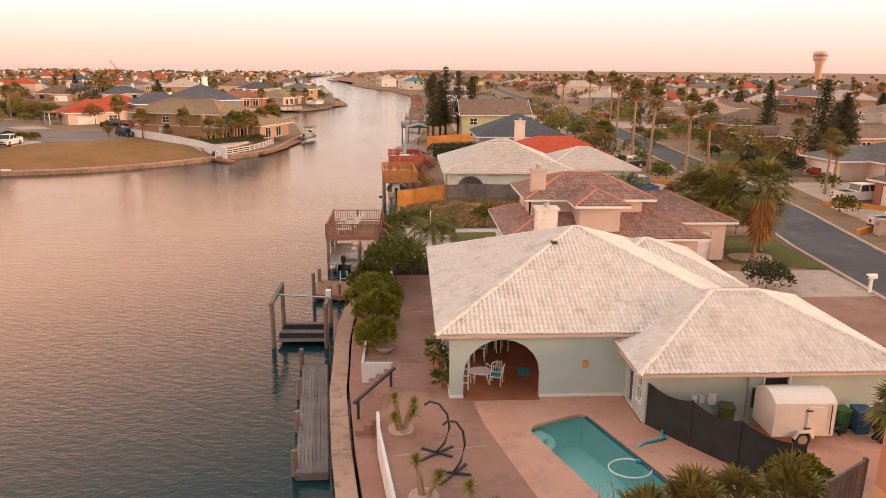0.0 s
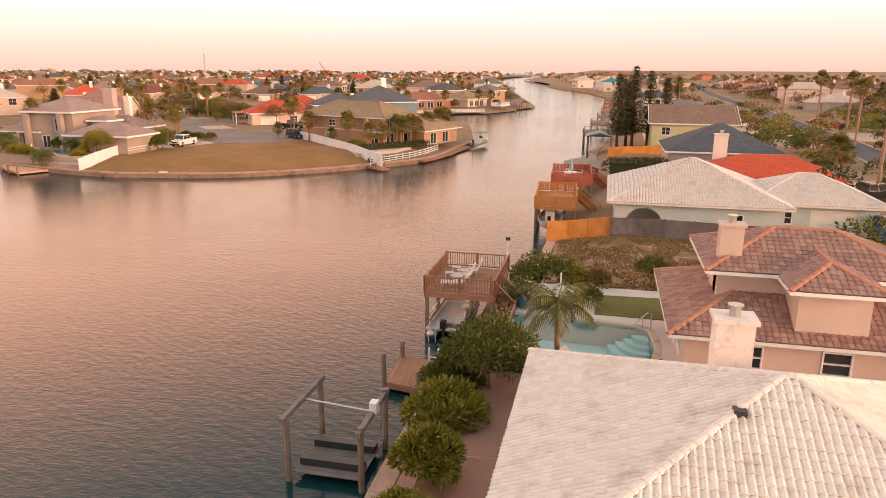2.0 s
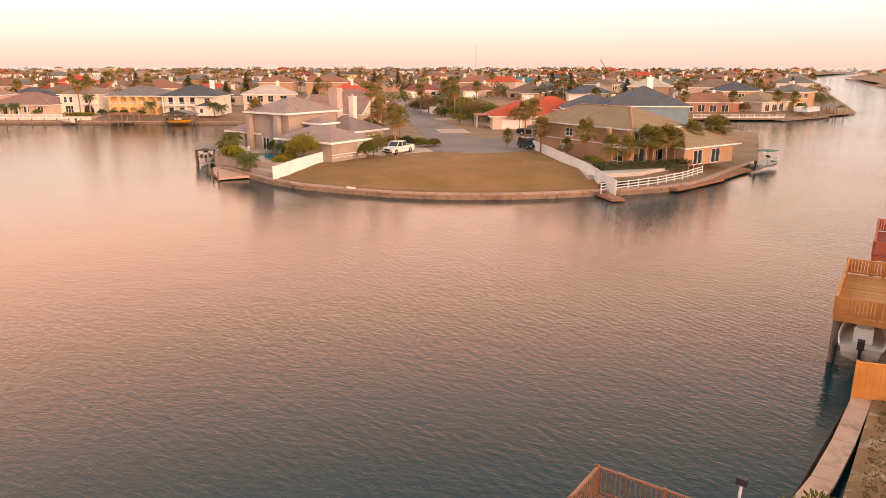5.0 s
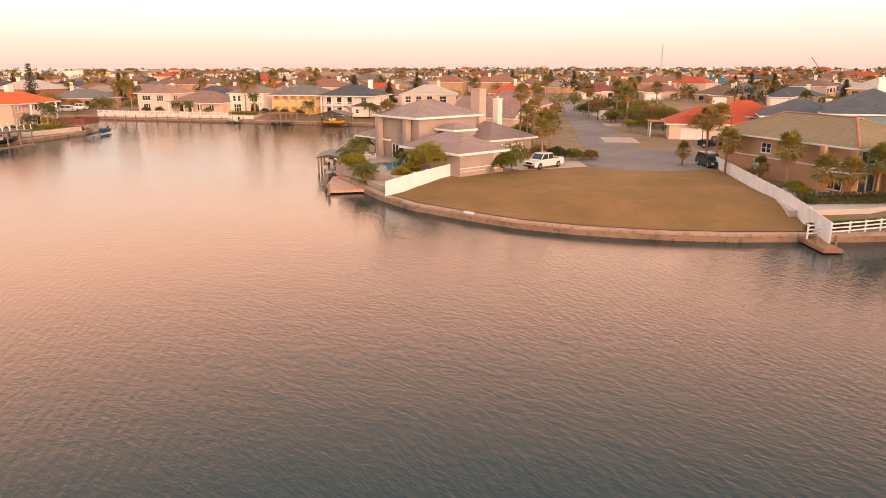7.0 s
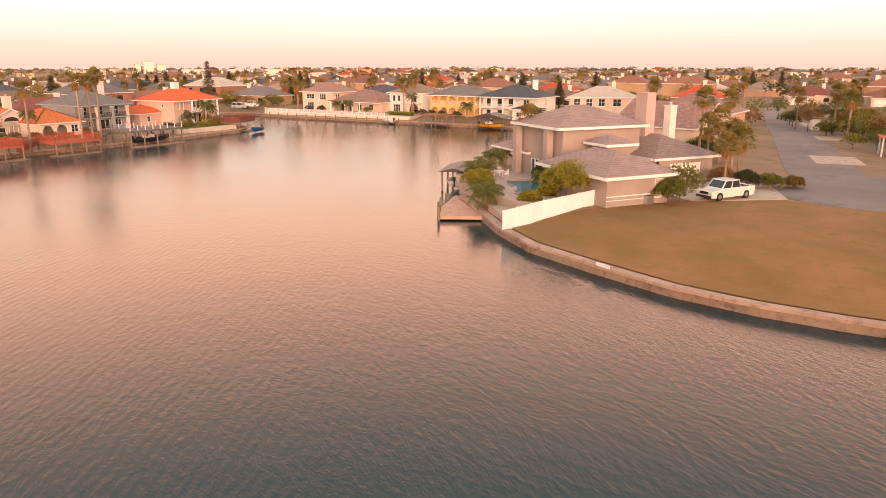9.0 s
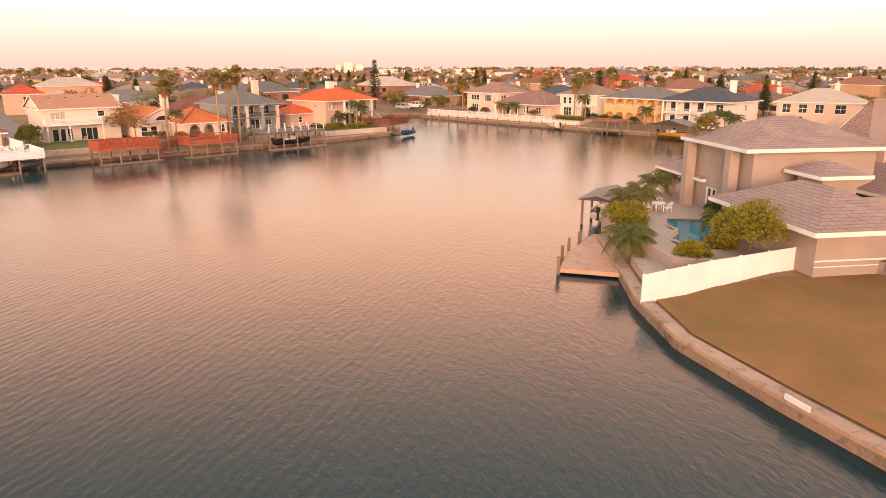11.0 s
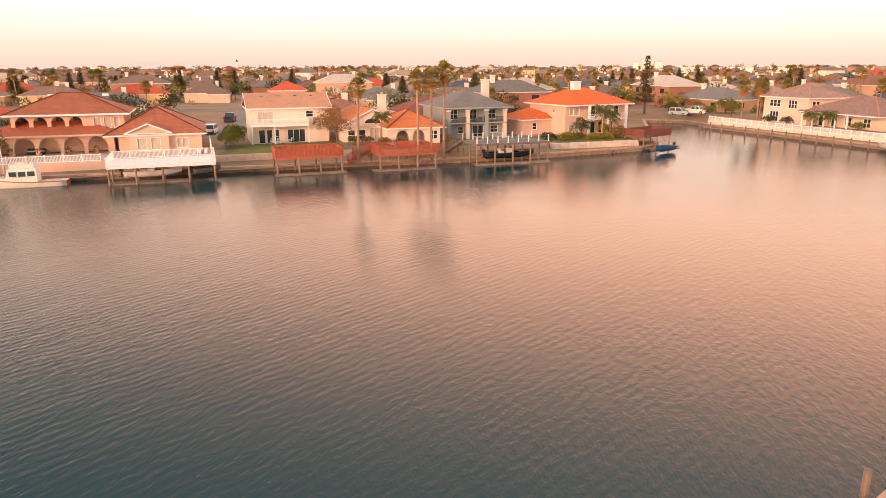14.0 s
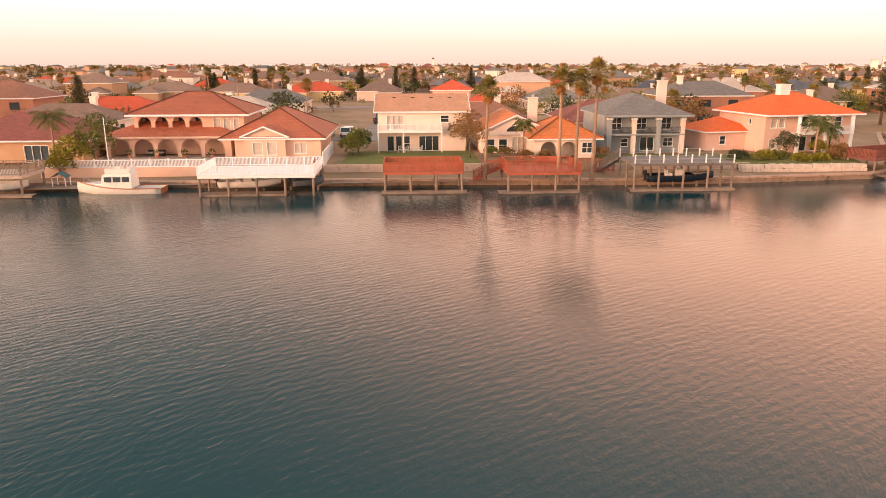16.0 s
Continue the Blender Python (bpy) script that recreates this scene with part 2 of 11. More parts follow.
FEATHER_LEAF = foliage("feather_palm_leaves", (0.055, 0.078, 0.016), (0.13, 0.14, 0.032), (0.19, 0.15, 0.04))
LIME_LEAF = foliage("yellow_green_leaves", (0.12, 0.13, 0.014), (0.31, 0.25, 0.03), (0.26, 0.22, 0.025))
DARK_LEAF = foliage("dark_leaves", (0.028, 0.046, 0.02), (0.065, 0.08, 0.032), (0.085, 0.075, 0.028))
PINE_LEAF = foliage("pine_needles", (0.04, 0.06, 0.024), (0.10, 0.105, 0.042), (0.17, 0.12, 0.05))
RUST_LEAF = foliage("rust_tinted_leaves", (0.13, 0.095, 0.03), (0.26, 0.15, 0.055), (0.34, 0.16, 0.06))


# ---- mesh tools ----
class Geo:
    """Vertices, faces and slope coordinates of one mesh."""

    def __init__(self):
        self.v, self.f, self.uv = [], [], {}

    def face(self, pts, uv=None):
        i = len(self.v)
        self.v += [tuple(p) for p in pts]
        if uv:
            self.uv[len(self.f)] = uv
        self.f.append(tuple(range(i, i + len(pts))))
        return self

    def box(self, x0, y0, z0, x1, y1, z1):
        x0, x1, y0, y1, z0, z1 = min(x0, x1), max(x0, x1), min(y0, y1), max(y0, y1), min(z0, z1), max(z0, z1)
        i = len(self.v)
        self.v += [(x0, y0, z0), (x1, y0, z0), (x1, y1, z0), (x0, y1, z0), (x0, y0, z1), (x1, y0, z1), (x1, y1, z1), (x0, y1, z1)]
        self.f += [tuple(i + k for k in q) for q in ((0, 3, 2, 1), (4, 5, 6, 7), (0, 1, 5, 4), (1, 2, 6, 5), (2, 3, 7, 6), (3, 0, 4, 7))]
        return self

    def prism(self, poly, z0, z1):
        k, i = len(poly), len(self.v)
        self.v += [(p[0], p[1], z0) for p in poly] + [(p[0], p[1], z1) for p in poly]
        self.f += [tuple(range(i + k - 1, i - 1, -1)), tuple(range(i + k, i + 2 * k))]
        self.f += [(i + j, i + (j + 1) % k, i + k + (j + 1) % k, i + k + j) for j in range(k)]
        return self

    def tube(self, pts, radii, n=8, cap=True):
        pts = [Vector(p) for p in pts]
        if isinstance(radii, (int, float)):
            radii = [radii] * len(pts)
        start = len(self.v)
        for j, p in enumerate(pts):
            d = (pts[min(j + 1, len(pts) - 1)] - pts[max(j - 1, 0)]).normalized()
            u = d.cross(Vector((0.3, 0.1, 1)) if abs(d.z) < 0.9 else Vector((1, 0, 0))).normalized()
            w = d.cross(u)
            for a in range(n):
                t = 2 * math.pi * a / n
                self.v.append(tuple(p + (u * math.cos(t) + w * math.sin(t)) * radii[j]))
        for j in range(len(pts) - 1):
            for a in range(n):
                b = (a + 1) % n
                self.f.append((start + j * n + a, start + j * n + b, start + (j + 1) * n + b, start + (j + 1) * n + a))
        if cap:
            self.f.append(tuple(start + a for a in range(n - 1, -1, -1)))
            self.f.append(tuple(start + (len(pts) - 1) * n + a for a in range(n)))
        return self

    def beam(self, a, b, w, hgt):
        """A bar of width w and depth hgt from a to b."""
        a, b = Vector(a), Vector(b)
        d = (b - a).normalized()
        u = d.cross(Vector((0, 0, 1)))
        u = (u if u.length > 1e-4 else Vector((1, 0, 0))).normalized() * w / 2
        k = u.cross(d).normalized() * hgt / 2
        i = len(self.v)
        for p in (a, b):
            self.v += [tuple(p - u - k), tuple(p + u - k), tuple(p + u + k), tuple(p - u + k)]
        self.f += [tuple(i + q for q in s) for s in ((3, 2, 1, 0), (4, 5, 6, 7), (0, 1, 5, 4), (1, 2, 6, 5), (2, 3, 7, 6), (3, 0, 4, 7))]
        return self

    def join(self, other, m=None):
        i, j = len(self.v), len(self.f)
        self.v += [tuple(m @ Vector(p)) for p in other.v] if m else other.v
        self.f += [tuple(k + i for k in q) for q in other.f]
        for k, u in other.uv.items():
            self.uv[k + j] = u
        return self

    def weld(self):
        """Joins corners that meet."""
        seen, to, v = {}, [], []
        for p in self.v:
            k = (round(p[0], 3), round(p[1], 3), round(p[2], 3))
            if k not in seen:
                seen[k] = len(v)
                v.append(p)
            to.append(seen[k])
        self.v, self.f = v, [tuple(to[i] for i in q) for q in self.f]
        return self

    def mesh(self, name, material, smooth=False):
        me = bpy.data.meshes.new(name)
        me.from_pydata(self.v, [], self.f)
        if self.uv:
            layer = me.uv_layers.new(name="UVMap")
            for k, uv in self.uv.items():
                for q, li in enumerate(me.polygons[k].loop_indices):
                    layer.data[li].uv = uv[q]
        me.materials.append(material)
        if smooth:
            me.polygons.foreach_set("use_smooth", [True] * len(me.polygons))
        me.update()
        return me


def part(name, g, material, parent=None, label="", smooth=False):
    ob = new(name, g.mesh(name, material, smooth) if isinstance(g, Geo) else g)
    if parent:
        ob.parent = parent
    return tagged(ob, label)


def thing(name, m, label, category, group=""):
    ob = new(name)
    ob.empty_display_size = 0.2
    ob.matrix_world = m
    return tagged(ob, label, category, group)


def single(name, g, material, label, category, group="", kind="", m=None, smooth=False):
    ob = new(name, g.mesh(name, material, smooth))
    if m:
        ob.matrix_world = m
    return tagged(ob, label, category, group, kind)


RND = random.Random(7)


def arc(cx, cy, r, a0, a1, n):
    return [(cx + r * math.cos(radians(a0 + (a1 - a0) * i / n)), cy + r * math.sin(radians(a0 + (a1 - a0) * i / n))) for i in range(n + 1)]


def rounded(pts, r, n=5):
    """A polygon with its corners rounded."""
    out, k = [], len(pts)
    for i, p in enumerate(pts):
        p, a, b = Vector(p), Vector(pts[i - 1]), Vector(pts[(i + 1) % k])
        da, db = (a - p).normalized(), (b - p).normalized()
        s, e = p + da * r, p + db * r
        for j in range(n + 1):
            t = j / n
            out.append(tuple((1 - t) ** 2 * s + 2 * t * (1 - t) * p + t * t * e))
    return out


def grown(shape, d):
    """A counter-clockwise outline moved outwards by d."""
    out = []
    for i, p in enumerate(shape):
        t = (Vector(shape[(i + 1) % len(shape)]) - Vector(shape[i - 1])).normalized()
        out.append((p[0] + t.y * d, p[1] - t.x * d))
    return out


def keyhole(outer, hole):
    """One polygon that runs round outer (counter-clockwise) and, through a cut, round hole."""
    best = min(((Vector(p) - Vector(q)).length, i, j) for i, p in enumerate(outer) for j, q in enumerate(hole))
    _, i, j = best
    rev = hole[::-1]
    j = len(hole) - 1 - j
    return outer[:i + 1] + rev[j:] + rev[:j + 1] + outer[i:]


# ---- kinds of things: houses ----
def slope_face(g, a, b, top, z_off=0.0):
    """One roof slope: eave from a to b, then the points of top, with slope coordinates."""
    a, b = Vector(a), Vector(b)
    u = (b - a).normalized()
    pts = [a, b] + [Vector(p) for p in top]
    nrm = (b - a).cross(pts[2] - b).normalized()
    v = nrm.cross(u)
    g.face(pts, [((p - a).dot(u), (p - a).dot(v)) for p in pts])


def hip_lines(x0, y0, x1, y1, z, tan):
    w, d = x1 - x0, y1 - y0
    if w >= d:
        k = d / 2
        return (x0 + k, y0 + k, z + k * tan), (x1 - k, y0 + k, z + k * tan)
    k = w / 2
    return (x0 + k, y0 + k, z + k * tan), (x0 + k, y1 - k, z + k * tan)


def hip_slopes(x0, y0, x1, y1, z, tan):
    r0, r1 = hip_lines(x0, y0, x1, y1, z, tan)
    a, b, c, d = (x0, y0, z), (x1, y0, z), (x1, y1, z), (x0, y1, z)
    if x1 - x0 >= y1 - y0:
        return [(a, b, [r1, r0]), (b, c, [r1]), (c, d, [r0, r1]), (d, a, [r0])]
    return [(a, b, [r0]), (b, c, [r1, r0]), (c, d, [r1]), (d, a, [r0, r1])]


def gable_slopes(x0, y0, x1, y1, z, tan, along="x"):
    a, b, c, d = (x0, y0, z), (x1, y0, z), (x1, y1, z), (x0, y1, z)
    if along == "x":
        m, t = (y0 + y1) / 2, z + (y1 - y0) / 2 * tan
        r0, r1 = (x0, m, t), (x1, m, t)
        return [(a, b, [r1, r0]), (c, d, [r0, r1])], [(a, r0, d), (b, c, r1)]
    m, t = (x0 + x1) / 2, z + (x1 - x0) / 2 * tan
    r0, r1 = (m, y0, t), (m, y1, t)
    return [(b, c, [r1, r0]), (d, a, [r0, r1])], [(a, b, r0), (c, d, r1)]


def roof_parts(parent, kind, x0, y0, x1, y1, z, tan, roof, wall, fascia=None, cap=None, fascia_h=0.2):
    """A roof over a rectangle of eaves, with its fascia board, its gable walls and the ridge and hip caps."""
    g = Geo()
    if kind == "hip":
        slopes, ends = hip_slopes(x0, y0, x1, y1, z, tan), []
    else:
        slopes, ends = gable_slopes(x0, y0, x1, y1, z, tan, "x" if kind == "gable_x" else "y")
    for a, b, top in slopes:
        slope_face(g, a, b, top)
    g.face([(x0, y1, z), (x1, y1, z), (x1, y0, z), (x0, y0, z)], [(0, 0)] * 4)
    ob = part("roof", g, roof, parent)
    board = Geo().box(x0 - 0.025, y0 - 0.025, z - fascia_h, x1 + 0.025, y1 + 0.025, z - 0.004)
    part("fascia", board, fascia or WHITE, ob)
    if ends:
        for tri in ends:
            e = Geo()
            c = sum((Vector(p) for p in tri), Vector()) / 3
            inner = Vector(((x0 + x1) / 2, (y0 + y1) / 2, c.z))
            off = (inner - c).normalized() * 0.35
            p3 = [Vector(p) + off for p in tri]
            q3 = [p + off * 0.3 for p in p3]
            e.face(p3)
            e.face(q3[::-1])
            for k in range(3):
                e.face([p3[k], q3[k], q3[(k + 1) % 3], p3[(k + 1) % 3]])
            part("gable_wall", e, wall, ob)
        for tri in ends:
            apex = max(tri, key=lambda p: p[2])
            for p in tri:
                if p is not apex:
                    part("bargeboard", Geo().beam(Vector(p) - Vector((0, 0, 0.07)), Vector(apex) - Vector((0, 0, 0.07)), 0.08, 0.18), fascia or WHITE, ob)
    if cap:
        c = Geo()
        each = cap.name == "whitewashed_cap" and (x1 - x0) < 14.5
        seen = set()
        for a, b, top in slopes:
            ring = [b] + list(top) + [a]
            for p, q in zip(ring[:-1], ring[1:]):
                key = tuple(sorted((tuple(round(k, 2) for k in p), tuple(round(k, 2) for k in q))))
                if key in seen or (Vector(p) - Vector(q)).length < 0.1:
                    continue
                seen.add(key)
                if ends and abs(p[2] - q[2]) > 0.05:
                    continue
                if each:
                    for k in range(cap_count(p, q)):
                        one = Geo()
                        cap_run(one, p, q, k)
                        part("ridge_tile", one, cap, ob)
                else:
                    cap_run(c, p, q)
        if c.f:
            part("ridge_tiles", c, cap, ob)["kind"] = "stuff"
    return ob


def cap_count(p, q, step=0.4):
    return max(1, int((Vector(q) - Vector(p)).length / step))


def cap_run(c, p, q, only=None, step=0.4, r=0.13):
    """Overlapping half-round cap tiles along a ridge or hip."""
    p, q = Vector(p), Vector(q)
    k = max(1, int((q - p).length / step))
    for i in range(k):
        if only is not None and i != only:
            continue
        a, b = p.lerp(q, i / k), p.lerp(q, (i + 1.12) / k)
        if a.z > b.z:
            a, b = b, a
        d = (b - a).normalized()
        u = d.cross(Vector((0, 0, 1))).normalized()
        w = u.cross(d)
        rings = []
        for pt, rr in ((a, r), (b, r * 0.82)):
            rings.append([pt + u * rr * math.cos(t) + w * (rr * 0.75 * math.sin(t) + 0.02) for t in (math.pi * s / 5 for s in range(6))])
        s = len(c.v)
        c.v += [tuple(v) for ring in rings for v in ring]
        c.f += [(s + j, s + 6 + j, s + 7 + j, s + j + 1) for j in range(5)] + [tuple(s + j for j in range(6))]


def wall_cells(length, z0, z1, holes):
    """Rectangles that fill a wall round its openings."""
    cuts = sorted({0.0, length, *[h[0] for h in holes], *[h[1] for h in holes]})
    levels = sorted({z0, z1, *[min(z1, max(z0, v)) for h in holes for v in h[2:4]]})
    for a, b in zip(cuts[:-1], cuts[1:]):
        for lo, hi in zip(levels[:-1], levels[1:]):
            u, z = (a + b) / 2, (lo + hi) / 2
            if b - a > 1e-4 and hi - lo > 1e-4 and not any(h[0] < u < h[1] and h[2] < z < h[3] for h in holes):
                yield a, b, lo, hi


TH = 0.2


def wall_map(side, x0, y0, x1, y1):
    """From a wall's own (along, depth inward, height) to the house."""
    return {"s": lambda u, d, z: (x0 + u, y0 + d, z), "n": lambda u, d, z: (x0 + u, y1 - d, z),
            "w": lambda u, d, z: (x0 + d, y0 + u, z), "e": lambda u, d, z: (x1 - d, y0 + u, z)}[side]


def span(g, f, u0, u1, d0, d1, z0, z1):
    a, b = f(u0, d0, z0), f(u1, d1, z1)
    g.box(*a, *b)


def lattice(g, f, us, zs, d0, d1):
    """A frame with its glazing bars as one connected piece: bars span us along the wall and zs up it."""
    ul, zl = sorted(v for p in us for v in p), sorted(v for p in zs for v in p)
    ids = {}

    def vert(i, j, d):
        if (i, j, d) not in ids:
            ids[i, j, d] = len(g.v)
            g.v.append(f(ul[i], (d0, d1)[d], zl[j]))
        return ids[i, j, d]

    def solid(i, j):
        return 0 <= i < len(ul) - 1 and 0 <= j < len(zl) - 1 and (i % 2 == 0 or j % 2 == 0)

    for i in range(len(ul) - 1):
        for j in range(len(zl) - 1):
            if not solid(i, j):
                continue
            for d in (0, 1):
                g.f.append((vert(i, j, d), vert(i + 1, j, d), vert(i + 1, j + 1, d), vert(i, j + 1, d)))
            for di, dj, p, q in ((-1, 0, (i, j), (i, j + 1)), (1, 0, (i + 1, j), (i + 1, j + 1)), (0, -1, (i, j), (i + 1, j)), (0, 1, (i, j + 1), (i + 1, j + 1))):
                if not solid(i + di, j + dj):
                    g.f.append((vert(*p, 0), vert(*q, 0), vert(*q, 1), vert(*p, 1)))


def opening(parent, f, u0, u1, z0, z1, kind, trim=WHITE):
    """What fills an opening: a window, a glazed door, a garage door or an arch."""
    if kind == "arch":
        g = Geo()
        r, c = (u1 - u0) / 2, (u0 + u1) / 2
        rise = min(r, (z1 - z0) * 0.6)
        n = 10
        pts = [(c + r * math.cos(math.pi * i / n), z1 - rise + rise * math.sin(math.pi * i / n)) for i in range(n + 1)]
        for (ua, za), (ub, zb) in zip(pts[:-1], pts[1:]):
            for d in (0.0, TH):
                q = [f(ua, d, za), f(ub, d, zb), f(ub, d, z1 + 0.01), f(ua, d, z1 + 0.01)]
                g.face(q if d else q[::-1])
            g.face([f(ua, 0, za), f(ub, 0, zb), f(ub, TH, zb), f(ua, TH, za)])
        return g
    name = {"win": "window", "blind": "window", "slide": "glazed_door", "door": "door", "garage": "garage_door", "round": "window"}[kind]
    g = Geo()
    b = 0.07
    if kind == "garage":
        for i in range(4):
            za, zb = z0 + (z1 - z0) * i / 4, z0 + (z1 - z0) * (i + 1) / 4
            span(g, f, u0, u1, 0.1, 0.14, za + 0.015, zb - 0.01)
        span(g, f, u0, u1, 0.13, 0.16, z0, z1)
        return part(name, g, trim, parent)
    if kind == "door":
        span(g, f, u0 + b, u1 - b, 0.09, 0.14, z0, z1 - b)
    us, zs = [(u0, u0 + b), (u1 - b, u1)], [(z0, z0 + b), (z1 - b, z1)]
    if kind in ("win", "slide", "blind"):
        k = max(1, round((u1 - u0) / (0.9 if kind != "slide" else 1.0)))
        us += [(u0 + (u1 - u0) * i / k - 0.025, u0 + (u1 - u0) * i / k + 0.025) for i in range(1, k)]
        if kind == "win" and z1 - z0 > 0.9:
            zs.append(((z0 + z1) / 2 - 0.025, (z0 + z1) / 2 + 0.025))
    lattice(g, f, us, zs, -0.03, 0.115)
    ob = part(name, g, trim, parent)
    if kind in ("win", "blind"):
        sill = Geo()
        span(sill, f, u0 - 0.06, u1 + 0.06, -0.06, 0.0, z0 - 0.06, z0)
        part("sill", sill, trim, ob)
    if kind != "door":
        pane = Geo()
        span(pane, f, u0 + b, u1 - b, 0.125, 0.145, z0 + b, z1 - b)
        part("pane", pane, BLIND if kind == "blind" else GLASS, ob)
    return ob


def block(parent, x0, y0, x1, y1, z0, z1, wall, trim=WHITE, **sides):
    """Four walls with thickness, and what stands in their openings."""
    for side, length in (("s", x1 - x0), ("n", x1 - x0), ("w", y1 - y0), ("e", y1 - y0)):
        g = Geo()
        f = wall_map(side, x0, y0, x1, y1)
        holes = sides.get(side, [])
        for a, b, lo, hi in wall_cells(length, z0, z1, holes):
            lo_u = a + (TH if side in "we" and a < 1e-4 else 0)
            hi_u = b - (TH if side in "we" and b > length - 1e-4 else 0)
            if hi_u > lo_u:
                span(g, f, lo_u, hi_u, 0, TH, lo, hi)
        for h in holes:
            if h[4] == "arch":
                part("arch", opening(parent, f, *h).weld(), wall, parent)
        ob = part("wall", g.weld(), wall, parent)
    for side in "snwe":
        f = wall_map(side, x0, y0, x1, y1)
        for h in sides.get(side, []):
            if h[4] not in ("arch", "open"):
                opening(parent, f, *h, trim)
    return ob


def chimney(parent, x, y, z0, z1, wall, w=0.9, d=0.7, cap=True):
    g = Geo().box(x - w / 2, y - d / 2, z0, x + w / 2, y + d / 2, z1 - 0.12)
    g.box(x - w / 2 - 0.09, y - d / 2 - 0.09, z1 - 0.12, x + w / 2 + 0.09, y + d / 2 + 0.09, z1)
    ob = part("chimney", g, wall, parent)
    if cap:
        part("flue", Geo().tube([(x, y, z1), (x, y, z1 + 0.28)], 0.17, 10).tube([(x, y, z1 + 0.3), (x, y, z1 + 0.36)], 0.24, 10), STEEL, ob)
    return ob


def rail(g, a, b, h=1.0, step=0.13, post=0.09, bar=0.035, top=0.1):
    """A railing of posts, top and bottom rail and balusters from a to b."""
    a, b = Vector(a), Vector(b)
    L = (b - a).length
    up = Vector((0, 0, 1))
    g.beam(a + up * (h - 0.03), b + up * (h - 0.03), top, 0.06)
    g.beam(a + up * 0.12, b + up * 0.12, 0.06, 0.06)
    k = max(1, round(L / 1.9))
    for i in range(k + 1):
        p = a.lerp(b, i / k)
        g.beam(p, p + up * (h + 0.03), post, post)
    n = max(1, int(L / step))
    for i in range(1, n):
        p = a.lerp(b, i / n)
        g.beam(p + up * 0.15, p + up * (h - 0.06), bar, bar)


# ---- kinds of things: plants ----
MESHES = {}


def leaf_quad(g, p, d, side, length, width, fold=0.0):
    """A pointed leaf from p along d."""
    p, d = Vector(p), Vector(d)
    m = p + d * length * 0.45
    g.face([p, m + side * width / 2, p + d * length + Vector((0, 0, -fold)), m - side * width / 2])


def fan_frond(g, base, way, petiole, size, droop, rng):
    """A fan-shaped palm leaf at the end of its stalk."""
    way = Vector(way).normalized()
    side = way.cross(Vector((0, 0, 1)))
    side = (side if side.length > 0.05 else Vector((1, 0, 0))).normalized()
    up = side.cross(way)
    tip = Vector(base) + way * petiole
    g.beam(base, tip, 0.05, 0.03)
    for i in range(13):
        a = radians(-90 + 15 * i + rng.uniform(-4, 4))
        d = (way * math.cos(a) + side * math.sin(a) + up * rng.uniform(-0.1, 0.15)).normalized()
        s = (side * math.cos(a) - way * math.sin(a)).normalized()
        L = size * rng.uniform(0.8, 1.05)
        mid = tip + d * L * 0.55
        end = tip + d * L + Vector((0, 0, -droop * L))
        w = s * size * 0.062
        k = len(g.v)
        g.v += [tuple(tip - w * 0.4), tuple(mid - w), tuple(end), tuple(mid + w), tuple(tip + w * 0.4)]
        g.f.append((k, k + 1, k + 2, k + 3, k + 4))


def fan_palm_mesh(h, crown, variant, skirt):
    key = ("fan", h, crown, variant, skirt)
    if key not in MESHES:
        rng = random.Random(variant * 31 + int(h * 10))
        lean = rng.uniform(-0.05, 0.05)
        pts = [(lean * h * (t ** 2), 0.02 * h * t * (1 - t), h * t) for t in (0, 0.06, 0.2, 0.4, 0.6, 0.8, 1.0)]
        r = 0.12 + h * 0.006
        trunk = Geo().tube(pts, [r * 1.5, r * 1.15, r, r * 0.92, r * 0.85, r * 0.82, r * 0.95], 9)
        top = Vector(pts[-1])
        leaves, dry = Geo(), Geo()
        for i in range(34):
            a = i * 2.399 + rng.uniform(-0.2, 0.2)
            e = radians(82 - 105 * (i / 33) ** 0.9 + rng.uniform(-8, 8))
            way = Vector((math.cos(a) * math.cos(e), math.sin(a) * math.cos(e), math.sin(e)))
            fan_frond(leaves, top + Vector((0, 0, 0.1 - 0.012 * i)), way, crown * rng.uniform(0.45, 0.6), crown * rng.uniform(0.5, 0.62), 0.12 + 0.3 * i / 33, rng)
        for i in range(int(26 * skirt)):
            a = i * 2.399
            e = radians(-45 - 35 * rng.random())
            way = Vector((math.cos(a) * math.cos(e), math.sin(a) * math.cos(e), math.sin(e)))
            fan_frond(dry, top - Vector((0, 0, 0.15 + 0.05 * i * skirt)), way, crown * 0.25, crown * rng.uniform(0.4, 0.55), 0.3, rng)
        MESHES[key] = (trunk.mesh("trunk", TRUNK, True), leaves.mesh("crown", PALM_LEAF), dry.mesh("dead_fronds", DRY_LEAF) if skirt else None)
    return MESHES[key]


def fan_palm(x, y, z, h=9, crown=1.7, skirt=1.0, label="tall fan palm with a shaggy skirt of dry fronds", group="fan palms"):
    m = fan_palm_mesh(round(h), crown, RND.randrange(3), skirt)
    ob = thing("palm_tree", pose(x, y, z - 0.05, 0, 0, RND.uniform(0, 360)), label, "palm tree", group)
    ob.scale = (1, 1, h / round(h)) if h < 6 else (1, 1, 1)
    part("trunk", m[0], None, ob)
    part("crown", m[1], None, ob)
    if m[2]:
        part("dead_fronds", m[2], None, ob, "dry brown hanging fronds")
    return ob


